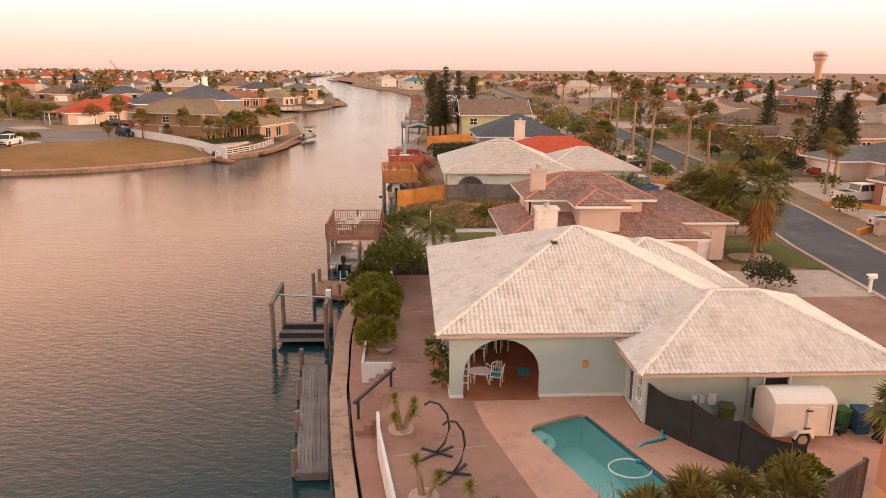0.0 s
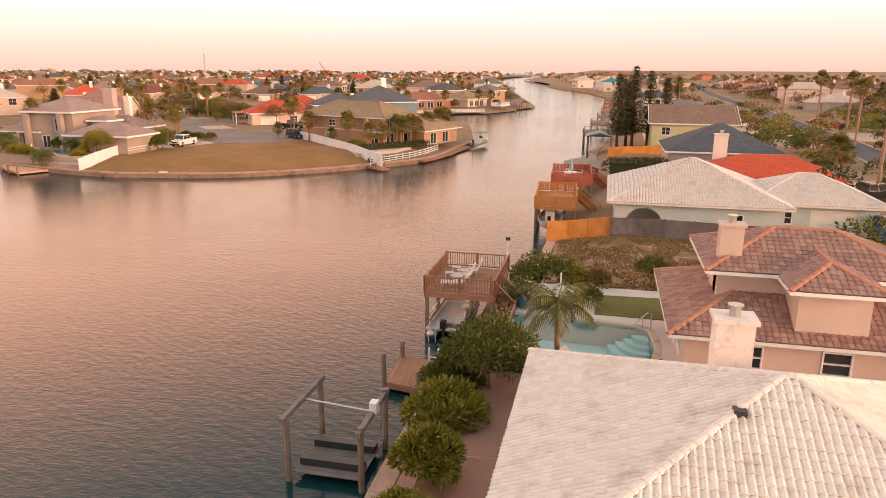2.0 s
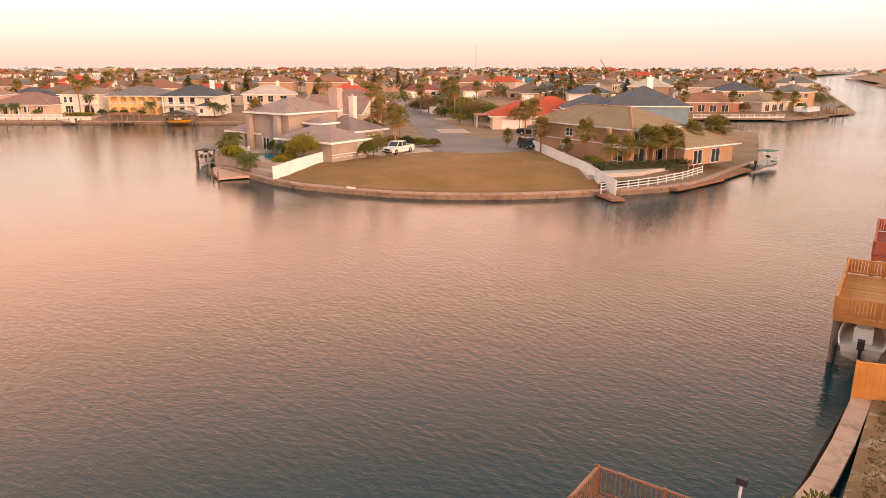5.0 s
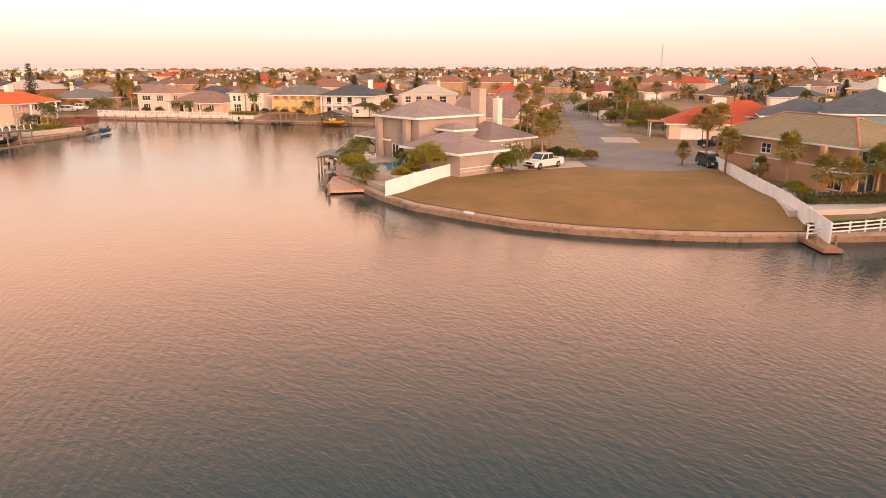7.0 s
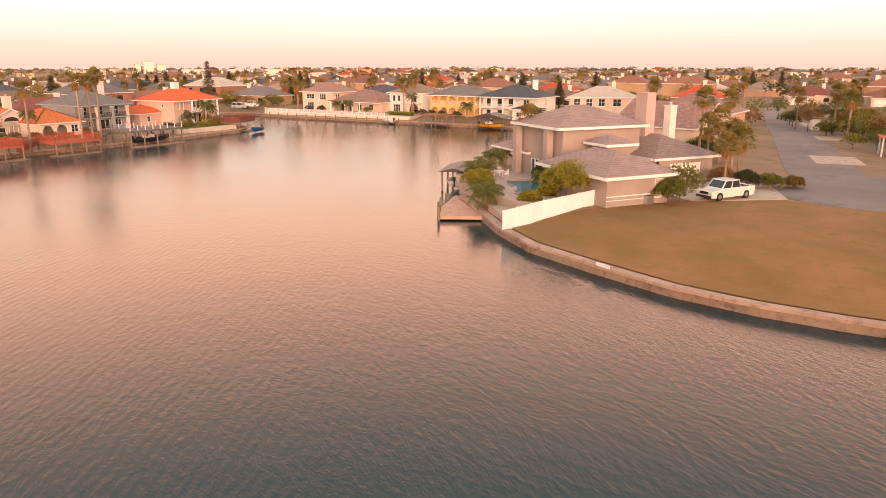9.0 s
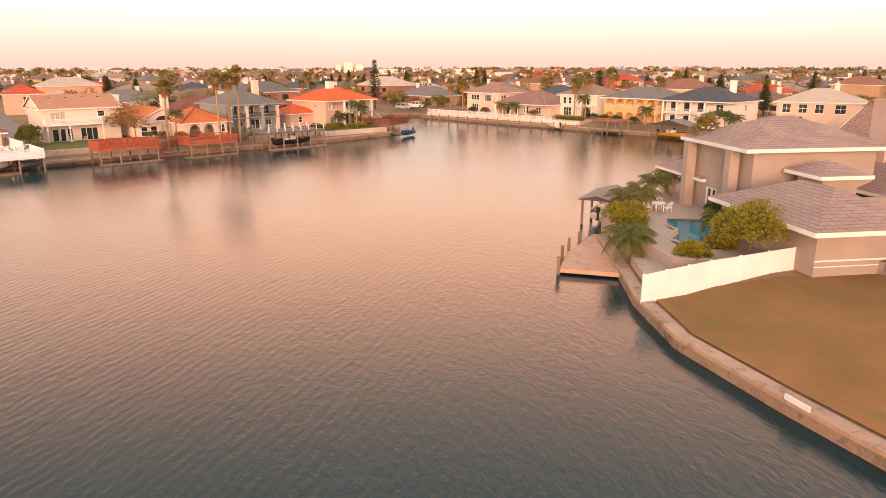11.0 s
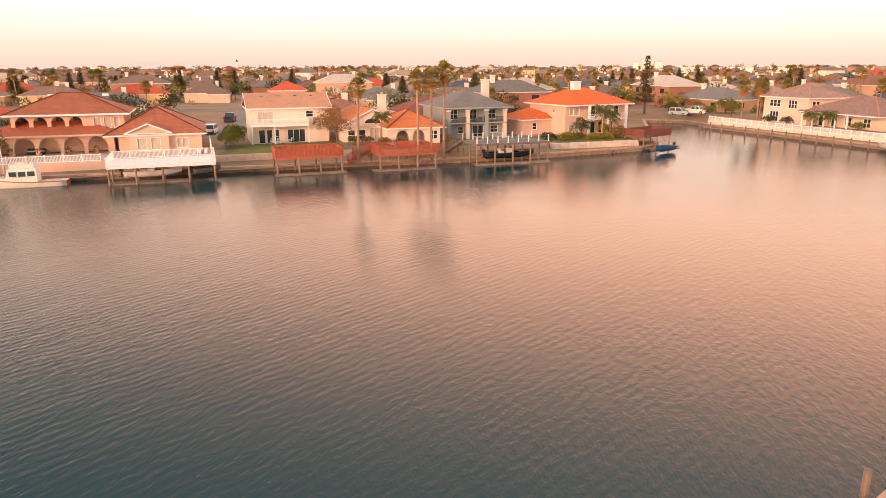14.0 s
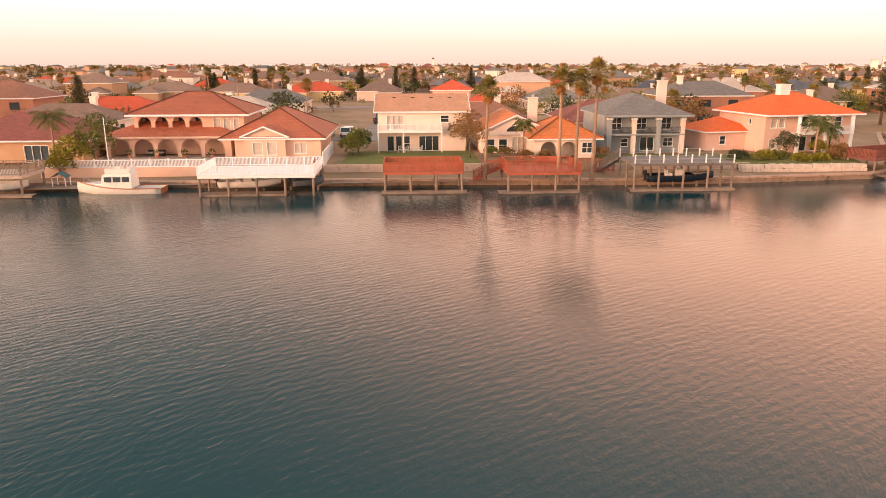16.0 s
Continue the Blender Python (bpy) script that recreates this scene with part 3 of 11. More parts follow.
def feather_palm_mesh(h, size, variant, count=18):
    key = ("feather", h, size, variant, count)
    if key not in MESHES:
        rng = random.Random(variant * 17 + 3)
        bend = rng.uniform(-0.06, 0.06)
        pts = [(bend * h * t * t, 0, h * t) for t in (0, 0.08, 0.3, 0.6, 1.0)]
        trunk = Geo().tube(pts, [0.24, 0.17, 0.14, 0.12, 0.14], 9)
        top = Vector(pts[-1])
        g = Geo()
        for i in range(count):
            a = i * 2.399 + rng.uniform(-0.2, 0.2)
            e = radians(78 - 88 * i / (count - 1))
            out = Vector((math.cos(a), math.sin(a), 0))
            side = Vector((-math.sin(a), math.cos(a), 0))
            L = size * rng.uniform(0.85, 1.1)
            spine, p, ang = [], top.copy(), e
            for s in range(11):
                spine.append(p.copy())
                p = p + (out * math.cos(ang) + Vector((0, 0, math.sin(ang)))) * L / 10
                ang -= radians(8 + 4 * (1 - i / count))
            for s in range(10):
                g.beam(spine[s], spine[s + 1], 0.035, 0.03)
            for s in range(2, 21):
                t = s / 2
                q = spine[int(t)].lerp(spine[min(int(t) + 1, 10)], t % 1)
                ll = L * 0.34 * math.sin(math.pi * min(0.97, 0.12 + s / 22)) + 0.08
                fw = (spine[min(int(t) + 1, 10)] - spine[int(min(t, 9))]).normalized()
                for sg in (-1, 1):
                    d = (side * sg + fw * 0.55 + Vector((0, 0, -0.55 + rng.uniform(-0.15, 0.1)))).normalized()
                    leaf_quad(g, q, d, fw, ll, 0.085, ll * 0.15)
        MESHES[key] = (trunk.mesh("trunk", TRUNK, True), g.mesh("crown", FEATHER_LEAF))
    return MESHES[key]


def feather_palm(x, y, z, h=5, size=2.6, label="feather palm with arching fronds", group="feather palms"):
    m = feather_palm_mesh(round(h, 1), size, RND.randrange(2))
    ob = thing("palm_tree", pose(x, y, z - 0.05, 0, 0, RND.uniform(0, 360)), label, "palm tree", group)
    part("trunk", m[0], None, ob)
    part("crown", m[1], None, ob)
    return ob


def clump(g, c, r, count, size, rng, squash=0.8, long=1.0):
    """Leaves on and within a lump of foliage."""
    c = Vector(c)
    for _ in range(count):
        d = Vector((rng.gauss(0, 1), rng.gauss(0, 1), rng.gauss(0, 1))).normalized()
        if d.z < -0.5:
            d.z *= -0.4
        p = c + Vector((d.x * r, d.y * r, d.z * r * squash)) * rng.uniform(0.72, 1.08)
        out = (d + Vector((rng.uniform(-0.7, 0.7), rng.uniform(-0.7, 0.7), rng.uniform(-0.4, 0.5)))).normalized()
        s = out.cross(Vector((rng.uniform(-1, 1), rng.uniform(-1, 1), rng.uniform(-1, 1)))).normalized()
        leaf_quad(g, p, out, s, size * long * rng.uniform(0.7, 1.3), size * rng.uniform(0.45, 0.7))


def tree_mesh(h, r, variant, material, leaves, size, trunk_h, long=1.0):
    key = ("tree", h, r, variant, material.name, leaves, size, trunk_h)
    if key not in MESHES:
        rng = random.Random(variant * 101 + 5)
        wood, g = Geo(), Geo()
        top = Vector((rng.uniform(-0.2, 0.2), rng.uniform(-0.2, 0.2), h * trunk_h))
        wood.tube([(0, 0, 0), top * 0.5, top], [0.05 * h * 0.5, 0.035 * h * 0.5, 0.028 * h * 0.5], 7)
        blobs = 9
        for i in range(blobs):
            a = i * 2.399
            rr = r * (0.25 + 0.5 * math.sqrt(i / blobs))
            c = Vector((math.cos(a) * rr, math.sin(a) * rr, h * (0.80 - 0.36 * i / blobs + rng.uniform(-0.08, 0.08))))
            wood.tube([top, top.lerp(c, 0.6) + Vector((0, 0, 0.1)), c], [0.02 * h * 0.5, 0.012 * h * 0.5, 0.005 * h], 5, False)
            clump(g, c, r * rng.uniform(0.36, 0.52), leaves // blobs, size, rng, 0.8, long)
        MESHES[key] = (wood.mesh("trunk", BARK, True), g.mesh("crown", material))
    return MESHES[key]


def tree(x, y, z, h=5, r=2.2, material=None, label="leafy round-headed tree", leaves=900, size=0.3, trunk_h=0.42, group="trees", name="tree", long=1.0):
    m = tree_mesh(h, r, RND.randrange(3), material or LEAF, leaves, size, trunk_h, long)
    ob = thing(name, pose(x, y, z - 0.05, 0, 0, RND.uniform(0, 360)), label, "tree" if name == "tree" else "shrub", group)
    part("trunk", m[0], None, ob)
    part("crown", m[1], None, ob)
    return ob


def shrub(x, y, z, h=1.2, r=0.8, material=None, label="rounded garden shrub", leaves=450, size=0.2, group="shrubs", long=1.0):
    return tree(x, y, z, h, r, material, label, int(leaves * 1.8), size, 0.25, group, "shrub", long)


def hedge(x0, y0, x1, y1, z, h, w, material, label, flowers=False):
    """A clipped hedge: a dense core of leaves along a line."""
    rng = random.Random(int(x0 * 7 + y0))
    a, b = Vector((x0, y0, z)), Vector((x1, y1, z))
    L = (b - a).length
    g, core = Geo(), Geo()
    n = max(2, int(L / (w * 0.5)))
    for i in range(n + 1):
        p = a.lerp(b, i / n)
        c = p + Vector((rng.uniform(-0.1, 0.1), rng.uniform(-0.1, 0.1), h * 0.5))
        clump(g, c, w * 0.55, int(110 + 90 * w * h), 0.16 + 0.03 * w, rng, h / w)
    core.beam(a + Vector((0, 0, h * 0.42)), b + Vector((0, 0, h * 0.36)), w * 0.6, h * 0.72)
    ob = thing("hedge", pose(0, 0, 0), label, "hedge")
    part("leaves", g, material, ob)
    part("inner_growth", core, DARK_LEAF, ob)
    if flowers:
        fl = Geo()
        for i in range(int(L * 45)):
            p = a.lerp(b, rng.random()) + Vector((rng.uniform(-w, w) * 0.55, rng.uniform(-w, w) * 0.55, h * rng.uniform(0.6, 1.05)))
            d = Vector((rng.uniform(-1, 1), rng.uniform(-1, 1), rng.uniform(0.2, 1))).normalized()
            leaf_quad(fl, p, d, d.cross(Vector((0.1, 0.2, 1))).normalized(), 0.14, 0.13)
        part("blossom", fl, FLOWER, ob, "pale pink blossom")
    return ob


FLOWER = surface("pink_blossom", (0.62, 0.30, 0.24), (0.72, 0.42, 0.34), 4.0, 20, 0.7, 0.0)


def conifer_mesh(h, r, variant):
    key = ("pine", h, r, variant)
    if key not in MESHES:
        rng = random.Random(variant + 77)
        wood, g = Geo(), Geo()
        wood.tube([(0, 0, 0), (0.05, 0, h * 0.5), (0, 0, h * 0.98)], [0.28, 0.17, 0.03], 8)
        z = h * 0.2
        while z < h * 0.97:
            t = (z - h * 0.2) / (h * 0.8)
            L = r * (1 - t) ** 0.75 * rng.uniform(0.8, 1.1) + 0.25
            for k in range(6):
                a = k * math.pi / 3 + z * 1.7 + rng.uniform(-0.2, 0.2)
                out = Vector((math.cos(a), math.sin(a), rng.uniform(0.05, 0.3)))
                end = Vector((0, 0, z)) + out * L
                wood.tube([(0, 0, z), end], [0.04, 0.012], 4, False)
                n = 3 + int(L * 8)
                for i in range(n):
                    p = Vector((0, 0, z)) + out * L * (0.12 + 0.9 * i / n)
                    for _ in range(3):
                        d = (out * 0.6 + Vector((rng.uniform(-0.8, 0.8), rng.uniform(-0.8, 0.8), rng.uniform(-0.7, 0.35)))).normalized()
                        s = d.cross(Vector((0, 0, 1))).normalized()
                        leaf_quad(g, p, d, s, rng.uniform(0.35, 0.6), 0.16)
            z += h * 0.04
        MESHES[key] = (wood.mesh("trunk", BARK, True), g.mesh("crown", PINE_LEAF))
    return MESHES[key]


def conifer(x, y, z, h=12, r=2.2, label="dark tiered conifer with drooping branches", group="conifers"):
    m = conifer_mesh(h, r, RND.randrange(2))
    ob = thing("conifer", pose(x, y, z - 0.05, 0, 0, RND.uniform(0, 360)), label, "tree", group)
    part("trunk", m[0], None, ob)
    part("crown", m[1], None, ob)
    return ob


# ---- kinds of things: fences, decks, docks ----
def fence(pts, h, material, label, panel=2.4, board=None, z=None, tops=True, name="fence"):
    """A fence along points (x, y, z): each post and each panel of it is a part."""
    ob = thing(name, pose(0, 0, 0), label, "fence")
    run = []
    for (ax, ay, az), (bx, by, bz) in zip(pts[:-1], pts[1:]):
        a, b = Vector((ax, ay, az)), Vector((bx, by, bz))
        k = max(1, round((b - a).length / panel))
        run += [a.lerp(b, i / k) for i in range(k)]
    run.append(Vector(pts[-1]))
    for p in run:
        part("post", Geo().box(p.x - 0.06, p.y - 0.06, p.z - 0.3, p.x + 0.06, p.y + 0.06, p.z + h + 0.06), material, ob)
    for a, b in zip(run[:-1], run[1:]):
        g = Geo()
        up = Vector((0, 0, 1))
        if board == "rail":
            for k in (0.2, 0.55, 0.92):
                g.beam(a + up * h * k, b + up * h * k, 0.04, 0.12)
        elif board == "picket":
            for k in (0.12, 0.9):
                g.beam(a + up * h * k, b + up * h * k, 0.05, 0.09)
            n = max(2, int((b - a).length / 0.16))
            for i in range(1, n):
                p = a.lerp(b, i / n)
                g.beam(p + up * 0.08, p + up * h * 0.92, 0.04, 0.04)
        else:
            n = max(2, int((b - a).length / (board or 0.15)))
            d = b - a
            s = Vector((-d.y, d.x, 0)).normalized()
            one, two, k = [], [], len(g.v)
            for i in range(n):
                w = 0.012 + 0.009 * (i % 2)
                for t, ww in ((i + 0.0, 0.008), (i + 0.06, w), (i + 0.94, w)):
                    one.append(a + d * (t / n) + s * ww)
                    two.append(a + d * (t / n) - s * ww)
            ring = one + [b + s * 0.008, b - s * 0.008] + two[::-1]
            m = len(ring)
            g.v += [tuple(p - up * 0.33) for p in ring] + [tuple(p + up * (h - 0.03)) for p in ring]
            g.f += [tuple(range(k + m, k + 2 * m))] + [(k + j, k + (j + 1) % m, k + m + (j + 1) % m, k + m + j) for j in range(m)]
            for zz, hh in ((h - 0.02, 0.05), (0.15, 0.09)):
                part("rail", Geo().beam(a + up * zz, b + up * zz, 0.07, hh), material, ob)
        part("panel", g, material, ob)
    return ob


def planks(g, x0, y0, x1, y1, z, t=0.04, w=0.15, along="y"):
    n = max(1, int(abs((x1 - x0) if along == "y" else (y1 - y0)) / w))
    for i in range(n):
        if along == "y":
            a, b = x0 + (x1 - x0) * i / n, x0 + (x1 - x0) * (i + 0.94) / n
            g.box(a, y0, z - t, b, y1, z + RND.uniform(-0.004, 0.004))
        else:
            a, b = y0 + (y1 - y0) * i / n, y0 + (y1 - y0) * (i + 0.94) / n
            g.box(x0, a, z - t, x1, b, z + RND.uniform(-0.004, 0.004))


def boards(parent, name, x0, y0, x1, y1, z, material, w=0.24):
    """Deck boards, each a part, all on one shape."""
    n = max(1, round((y1 - y0) / w))
    me = Geo().box(x0, 0, -0.04, x1, (y1 - y0) * 0.94 / n, 0).mesh(name, material)
    for i in range(n):
        part(name, me, None, parent).location = (0, y0 + (y1 - y0) * i / n, z + RND.uniform(-0.005, 0.005))


def stilt_deck(m, w, d, floor, material, label, posts=None, rail_h=1.0, lower=None, stairs=None, post_mat=None, solid=False, open_sides=(), rail_mat=None, roofed=False):
    """A raised deck over a boat slip: posts, joists, floor boards and rails, on a local rectangle w by d, floor above the water."""
    ob = thing("boat_deck", m, label, "deck", "decks over boat slips")
    boards(ob, "floor_board", 0, 0, w, d, floor, material)
    for x in (0.05, w - 0.05):
        part("beam", Geo().box(x - 0.05, 0.02, floor - 0.32, x + 0.05, d - 0.02, floor - 0.045), material, ob)
    for y in (0.05, d / 2, d - 0.05):
        part("joist", Geo().box(0.12, y - 0.05, floor - 0.3, w - 0.12, y + 0.05, floor - 0.05), material, ob)
    nx, ny = posts or (2, 2)
    for i in range(nx):
        for k in range(ny):
            x, y = 0.15 + (w - 0.3) * i / max(1, nx - 1), 0.15 + (d - 0.3) * k / max(1, ny - 1)
            part("post", Geo().tube([(x, y, -2), (x, y, floor - 0.05)], 0.13, 8), post_mat or TIMBER, ob)
    if rail_h:
        sides = {"s": ((0, 0.06, floor), (w, 0.06, floor)), "n": ((0, d - 0.06, floor), (w, d - 0.06, floor)),
                 "w": ((0.06, 0.06, floor), (0.06, d - 0.06, floor)), "e": ((w - 0.06, 0.06, floor), (w - 0.06, d - 0.06, floor))}
        for key, (a, b) in sides.items():
            if key in open_sides:
                continue
            g = Geo()
            rail(g, a, b, rail_h, 0.15 if not solid else 0.17, bar=0.035 if not solid else 0.14)
            part("railing", g, rail_mat or material, ob)
    if stairs:
        (ax, ay), (bx, by), low = stairs
        a, b = Vector((ax, ay, floor)), Vector((bx, by, low))
        side = (b - a).cross(Vector((0, 0, 1))).normalized()
        n = max(2, round((floor - low) / 0.19))
        for s in (-0.5, 0.5):
            part("stringer", Geo().beam(a + side * s - Vector((0, 0, 0.1)), b + side * s - Vector((0, 0, 0.1)), 0.06, 0.28), material, ob)
            g = Geo()
            rail(g, a + side * s, b + side * s, 0.95, 0.16)
            part("stair_railing", g, material, ob)
        for i in range(n):
            p = a.lerp(b, (i + 0.5) / n)
            part("tread", Geo().beam(p - side * 0.48, p + side * 0.48, 0.28, 0.05), material, ob)
    if lower:
        lx0, ly0, lx1, ly1, lz = lower
        boards(ob, "walkway_board", lx0, ly0, lx1, ly1, lz, post_mat or TIMBER)
        part("walkway_beam", Geo().box(lx0, ly0, lz - 0.25, lx1, ly0 + 0.08, lz - 0.045), post_mat or TIMBER, ob)
    return ob


def dock(pts, z, material, label, along="x", piles=()):
    """A low timber dock on a quadrilateral of corners, on piles."""
    a, b, c, d = [Vector((*p, 0)) for p in pts]
    ob = thing("dock", pose(a.x, a.y, 0), label, "dock", "docks")
    n = max(3, int((b - a).length / 0.16))
    o = Vector((a.x, a.y, 0))
    for i in range(n):
        t0, t1 = i / n, (i + 0.93) / n
        q = [a.lerp(b, t0), a.lerp(b, t1), d.lerp(c, t1), d.lerp(c, t0)]
        part("plank", Geo().prism([(p - o)[:2] for p in q], z - 0.05, z + RND.uniform(-0.006, 0.006)), material, ob)
    g = Geo()
    for p, q in ((a, b), (b, c), (c, d), (d, a)):
        g.beam(p - o + Vector((0, 0, z - 0.18)), q - o + Vector((0, 0, z - 0.18)), 0.08, 0.25)
    part("edge_beam", g, material, ob)
    for x, y, hgt in piles:
        part("piling", Geo().tube([(x - o.x, y - o.y, -2), (x - o.x, y - o.y, hgt)], 0.13, 8), TIMBER, ob)
    return ob


# ---- kinds of things: boats and vehicles ----
def hull(L, w, h, sheer=0.3):
    """A boat's hull, bow towards +x, keel at z = 0."""
    g = Geo()
    rows = []
    for i in range(11):
        t = i / 10
        half = w / 2 * (0.86 + 0.14 * math.sin(math.pi * min(1, t * 1.4))) * (1 - max(0, (t - 0.55) / 0.45) ** 2.2)
        top = h + sheer * max(0, t - 0.3) ** 2 * 2
        x = L * t
        low = 0.0 + 0.55 * h * max(0, (t - 0.6) / 0.4) ** 2
        rows.append([(x, -half, top), (x + 0.01 * L, -half * 0.86, low + (top - low) * 0.35), (x, 0, low), (x + 0.01 * L, half * 0.86, low + (top - low) * 0.35), (x, half, top)])
    k = len(g.v)
    g.v += [p for r in rows for p in r]
    for i in range(10):
        for j in range(4):
            g.f.append((k + i * 5 + j, k + i * 5 + j + 1, k + i * 5 + j + 6, k + i * 5 + j + 5))
    g.f.append(tuple(k + j for j in range(4, -1, -1)))
    return g, rows


def outboard(parent, x, y, z):
    g = Geo().box(x - 0.5, y - 0.16, z + 0.35, x - 0.08, y + 0.16, z + 0.8).box(x - 0.36, y - 0.08, z - 0.35, x - 0.16, y + 0.08, z + 0.35).box(x - 0.6, y - 0.13, z - 0.32, x - 0.2, y + 0.13, z - 0.28)
    return part("outboard_motor", g, BLACK, parent, "black outboard motor")


def skiff(m, L=6.5, w=2.3, label="white open fishing boat with a centre console", colour=None, console=True, top=None):
    ob = thing("boat", m, label, "boat", "small boats")
    g, rows = hull(L, w, 0.85)
    part("hull", g, colour or BOAT_WHITE, ob, smooth=True)
    deck = Geo()
    for i in range(10):
        a, b = rows[i], rows[i + 1]
        drop = 0.3 if i < 7 else 0.05
        deck.face([(a[0][0], a[0][1] * 0.92, a[0][2] - drop), (b[0][0], b[0][1] * 0.92, b[0][2] - drop), (b[4][0], b[4][1] * 0.92, b[4][2] - drop), (a[4][0], a[4][1] * 0.92, a[4][2] - drop)])
    part("deck", deck, BOAT_DECK, ob)
    for s in (0, 4):
        part("gunwale", Geo().tube([r[s] for r in rows], 0.055, 6), DARK if colour else BOAT_WHITE, ob)
    if console:
        part("console", Geo().box(L * 0.42, -0.4, 0.5, L * 0.54, 0.4, 1.45), BOAT_WHITE, ob)
        part("windscreen", Geo().beam((L * 0.54, 0, 1.45), (L * 0.49, 0, 1.8), 0.7, 0.03), GLASS, ob)
        part("seat", Geo().box(L * 0.28, -0.45, 0.5, L * 0.36, 0.45, 1.05).box(L * 0.27, -0.45, 1.05, L * 0.29, 0.45, 1.4), BOAT_WHITE, ob)
    if top:
        part("canopy", Geo().box(L * 0.3, -w * 0.42, 2.5, L * 0.68, w * 0.42, 2.58), top, ob)
        for y in (-w * 0.38, w * 0.38):
            for x in (L * 0.32, L * 0.66):
                part("canopy_pole", Geo().tube([(x, y, 0.7), (x, y, 2.5)], 0.025, 6), STEEL, ob)
    outboard(ob, 0, 0, 0.55)
    return ob


BOAT_WHITE = glossy("boat_gelcoat", (0.80, 0.76, 0.72), 0.25)
BOAT_DECK = surface("boat_deck", (0.55, 0.50, 0.46), (0.62, 0.57, 0.52), 1.5, 20, 0.6, 0.003)


def cruiser(m, L=8.6, label="white lobster-style cruiser with a cabin and flybridge, moored"):
    ob = thing("cabin_cruiser", m, label, "boat")
    g, rows = hull(L, 2.9, 1.25, 0.7)
    part("hull", g, BOAT_WHITE, ob, smooth=True)
    for s in (-1, 1):
        part("boot_stripe", Geo().tube([(a[1][0], s * abs(a[1][1]) * 0.98, 0.34) for a in rows[:10]], 0.06, 6), TEAL_PAINT, ob, "dark teal stripe at the waterline")
    deck = Geo()
    for i in range(10):
        a, b = rows[i], rows[i + 1]
        dz = 0.45 if i < 4 else 0.04
        deck.face([(a[0][0], a[0][1] * 0.96, a[0][2] - dz), (b[0][0], b[0][1] * 0.96, b[0][2] - dz), (b[4][0], b[4][1] * 0.96, b[4][2] - dz), (a[4][0], a[4][1] * 0.96, a[4][2] - dz)])
    part("deck", deck, BOAT_DECK, ob)
    for s in (0, 4):
        part("rubbing_strake", Geo().tube([r[s] for r in rows], 0.06, 6), TEAK, ob, "varnished teak strake")
    tr = Geo().box(-0.05, -1.1, 0.55, 0.0, 1.1, 1.2)
    part("transom", tr, TEAK, ob, "varnished teak transom")
    cab = Geo()
    x0, x1, z0, z1 = L * 0.33, L * 0.66, 1.25, 2.75
    cab.v += [(x0, -1.15, z0), (x1 + 0.35, -1.1, z0), (x1 + 0.35, 1.1, z0), (x0, 1.15, z0), (x0, -1.05, z1), (x1, -0.95, z1), (x1, 0.95, z1), (x0, 1.05, z1)]
    cab.f += [(0, 3, 2, 1), (4, 5, 6, 7), (0, 1, 5, 4), (1, 2, 6, 5), (2, 3, 7, 6), (3, 0, 4, 7)]
    cabin = part("cabin", cab, BOAT_WHITE, ob)
    for i in range(3):
        for s in (-1, 1):
            a = x0 + 0.2 + i * 0.95
            part("cabin_window", Geo().box(a, s * 1.09, 1.95, a + 0.75, s * 1.12, 2.5), GLASS, cabin)
    part("windscreen", Geo().beam((x1 + 0.3, 0, 1.75), (x1 + 0.06, 0, 2.6), 1.7, 0.04), GLASS, cabin)
    part("trunk_cabin", Geo().prism([(x1 + 0.3, -0.9), (L * 0.86, -0.5), (L * 0.86, 0.5), (x1 + 0.3, 0.9)], 1.3, 1.75), BOAT_WHITE, ob)
    br = Geo().box(x0 + 0.1, -0.95, 2.75, x1 - 0.2, 0.95, 2.82)
    for a, b in (((x0 + 0.2, -0.9), (x1 - 0.3, -0.9)), ((x0 + 0.2, 0.9), (x1 - 0.3, 0.9)), ((x1 - 0.3, -0.9), (x1 - 0.3, 0.9))):
        br.beam((*a, 3.1), (*b, 3.1), 0.06, 0.5)
    part("flybridge", br, BOAT_WHITE, ob)
    part("helm_seat", Geo().box(x0 + 0.9, -0.4, 2.82, x0 + 1.3, 0.4, 3.6), BOAT_DECK, ob)
    rl = Geo()
    for s in (0, 4):
        for i in range(5, 10):
            a, b = Vector(rows[i][s]), Vector(rows[i + 1][s])
            rl.tube([a + Vector((0, 0, 0.6)), b + Vector((0, 0, 0.6))], 0.02, 5)
            rl.tube([a, a + Vector((0, 0, 0.6))], 0.015, 5)
    part("bow_rail", rl, STEEL, ob)
    return ob


TEAL_PAINT = glossy("teal_paint", (0.03, 0.16, 0.17), 0.4)
TEAK = glossy("varnished_teak", (0.40, 0.13, 0.045), 0.35)


def wheel(parent, x, y, r=0.38, w=0.26):
    s = 1 if y > 0 else -1
    t = part("tyre", Geo().tube([(x, y - w / 2, r), (x, y - w / 2 + 0.03, r), (x, y + w / 2 - 0.03, r), (x, y + w / 2, r)], [r * 0.88, r, r, r * 0.88], 18), BLACK, parent)
    part("rim", Geo().tube([(x, y + s * (w / 2 - 0.05), r), (x, y + s * (w / 2 + 0.01), r)], [r * 0.62, r * 0.55], 12), STEEL, t)
    return t


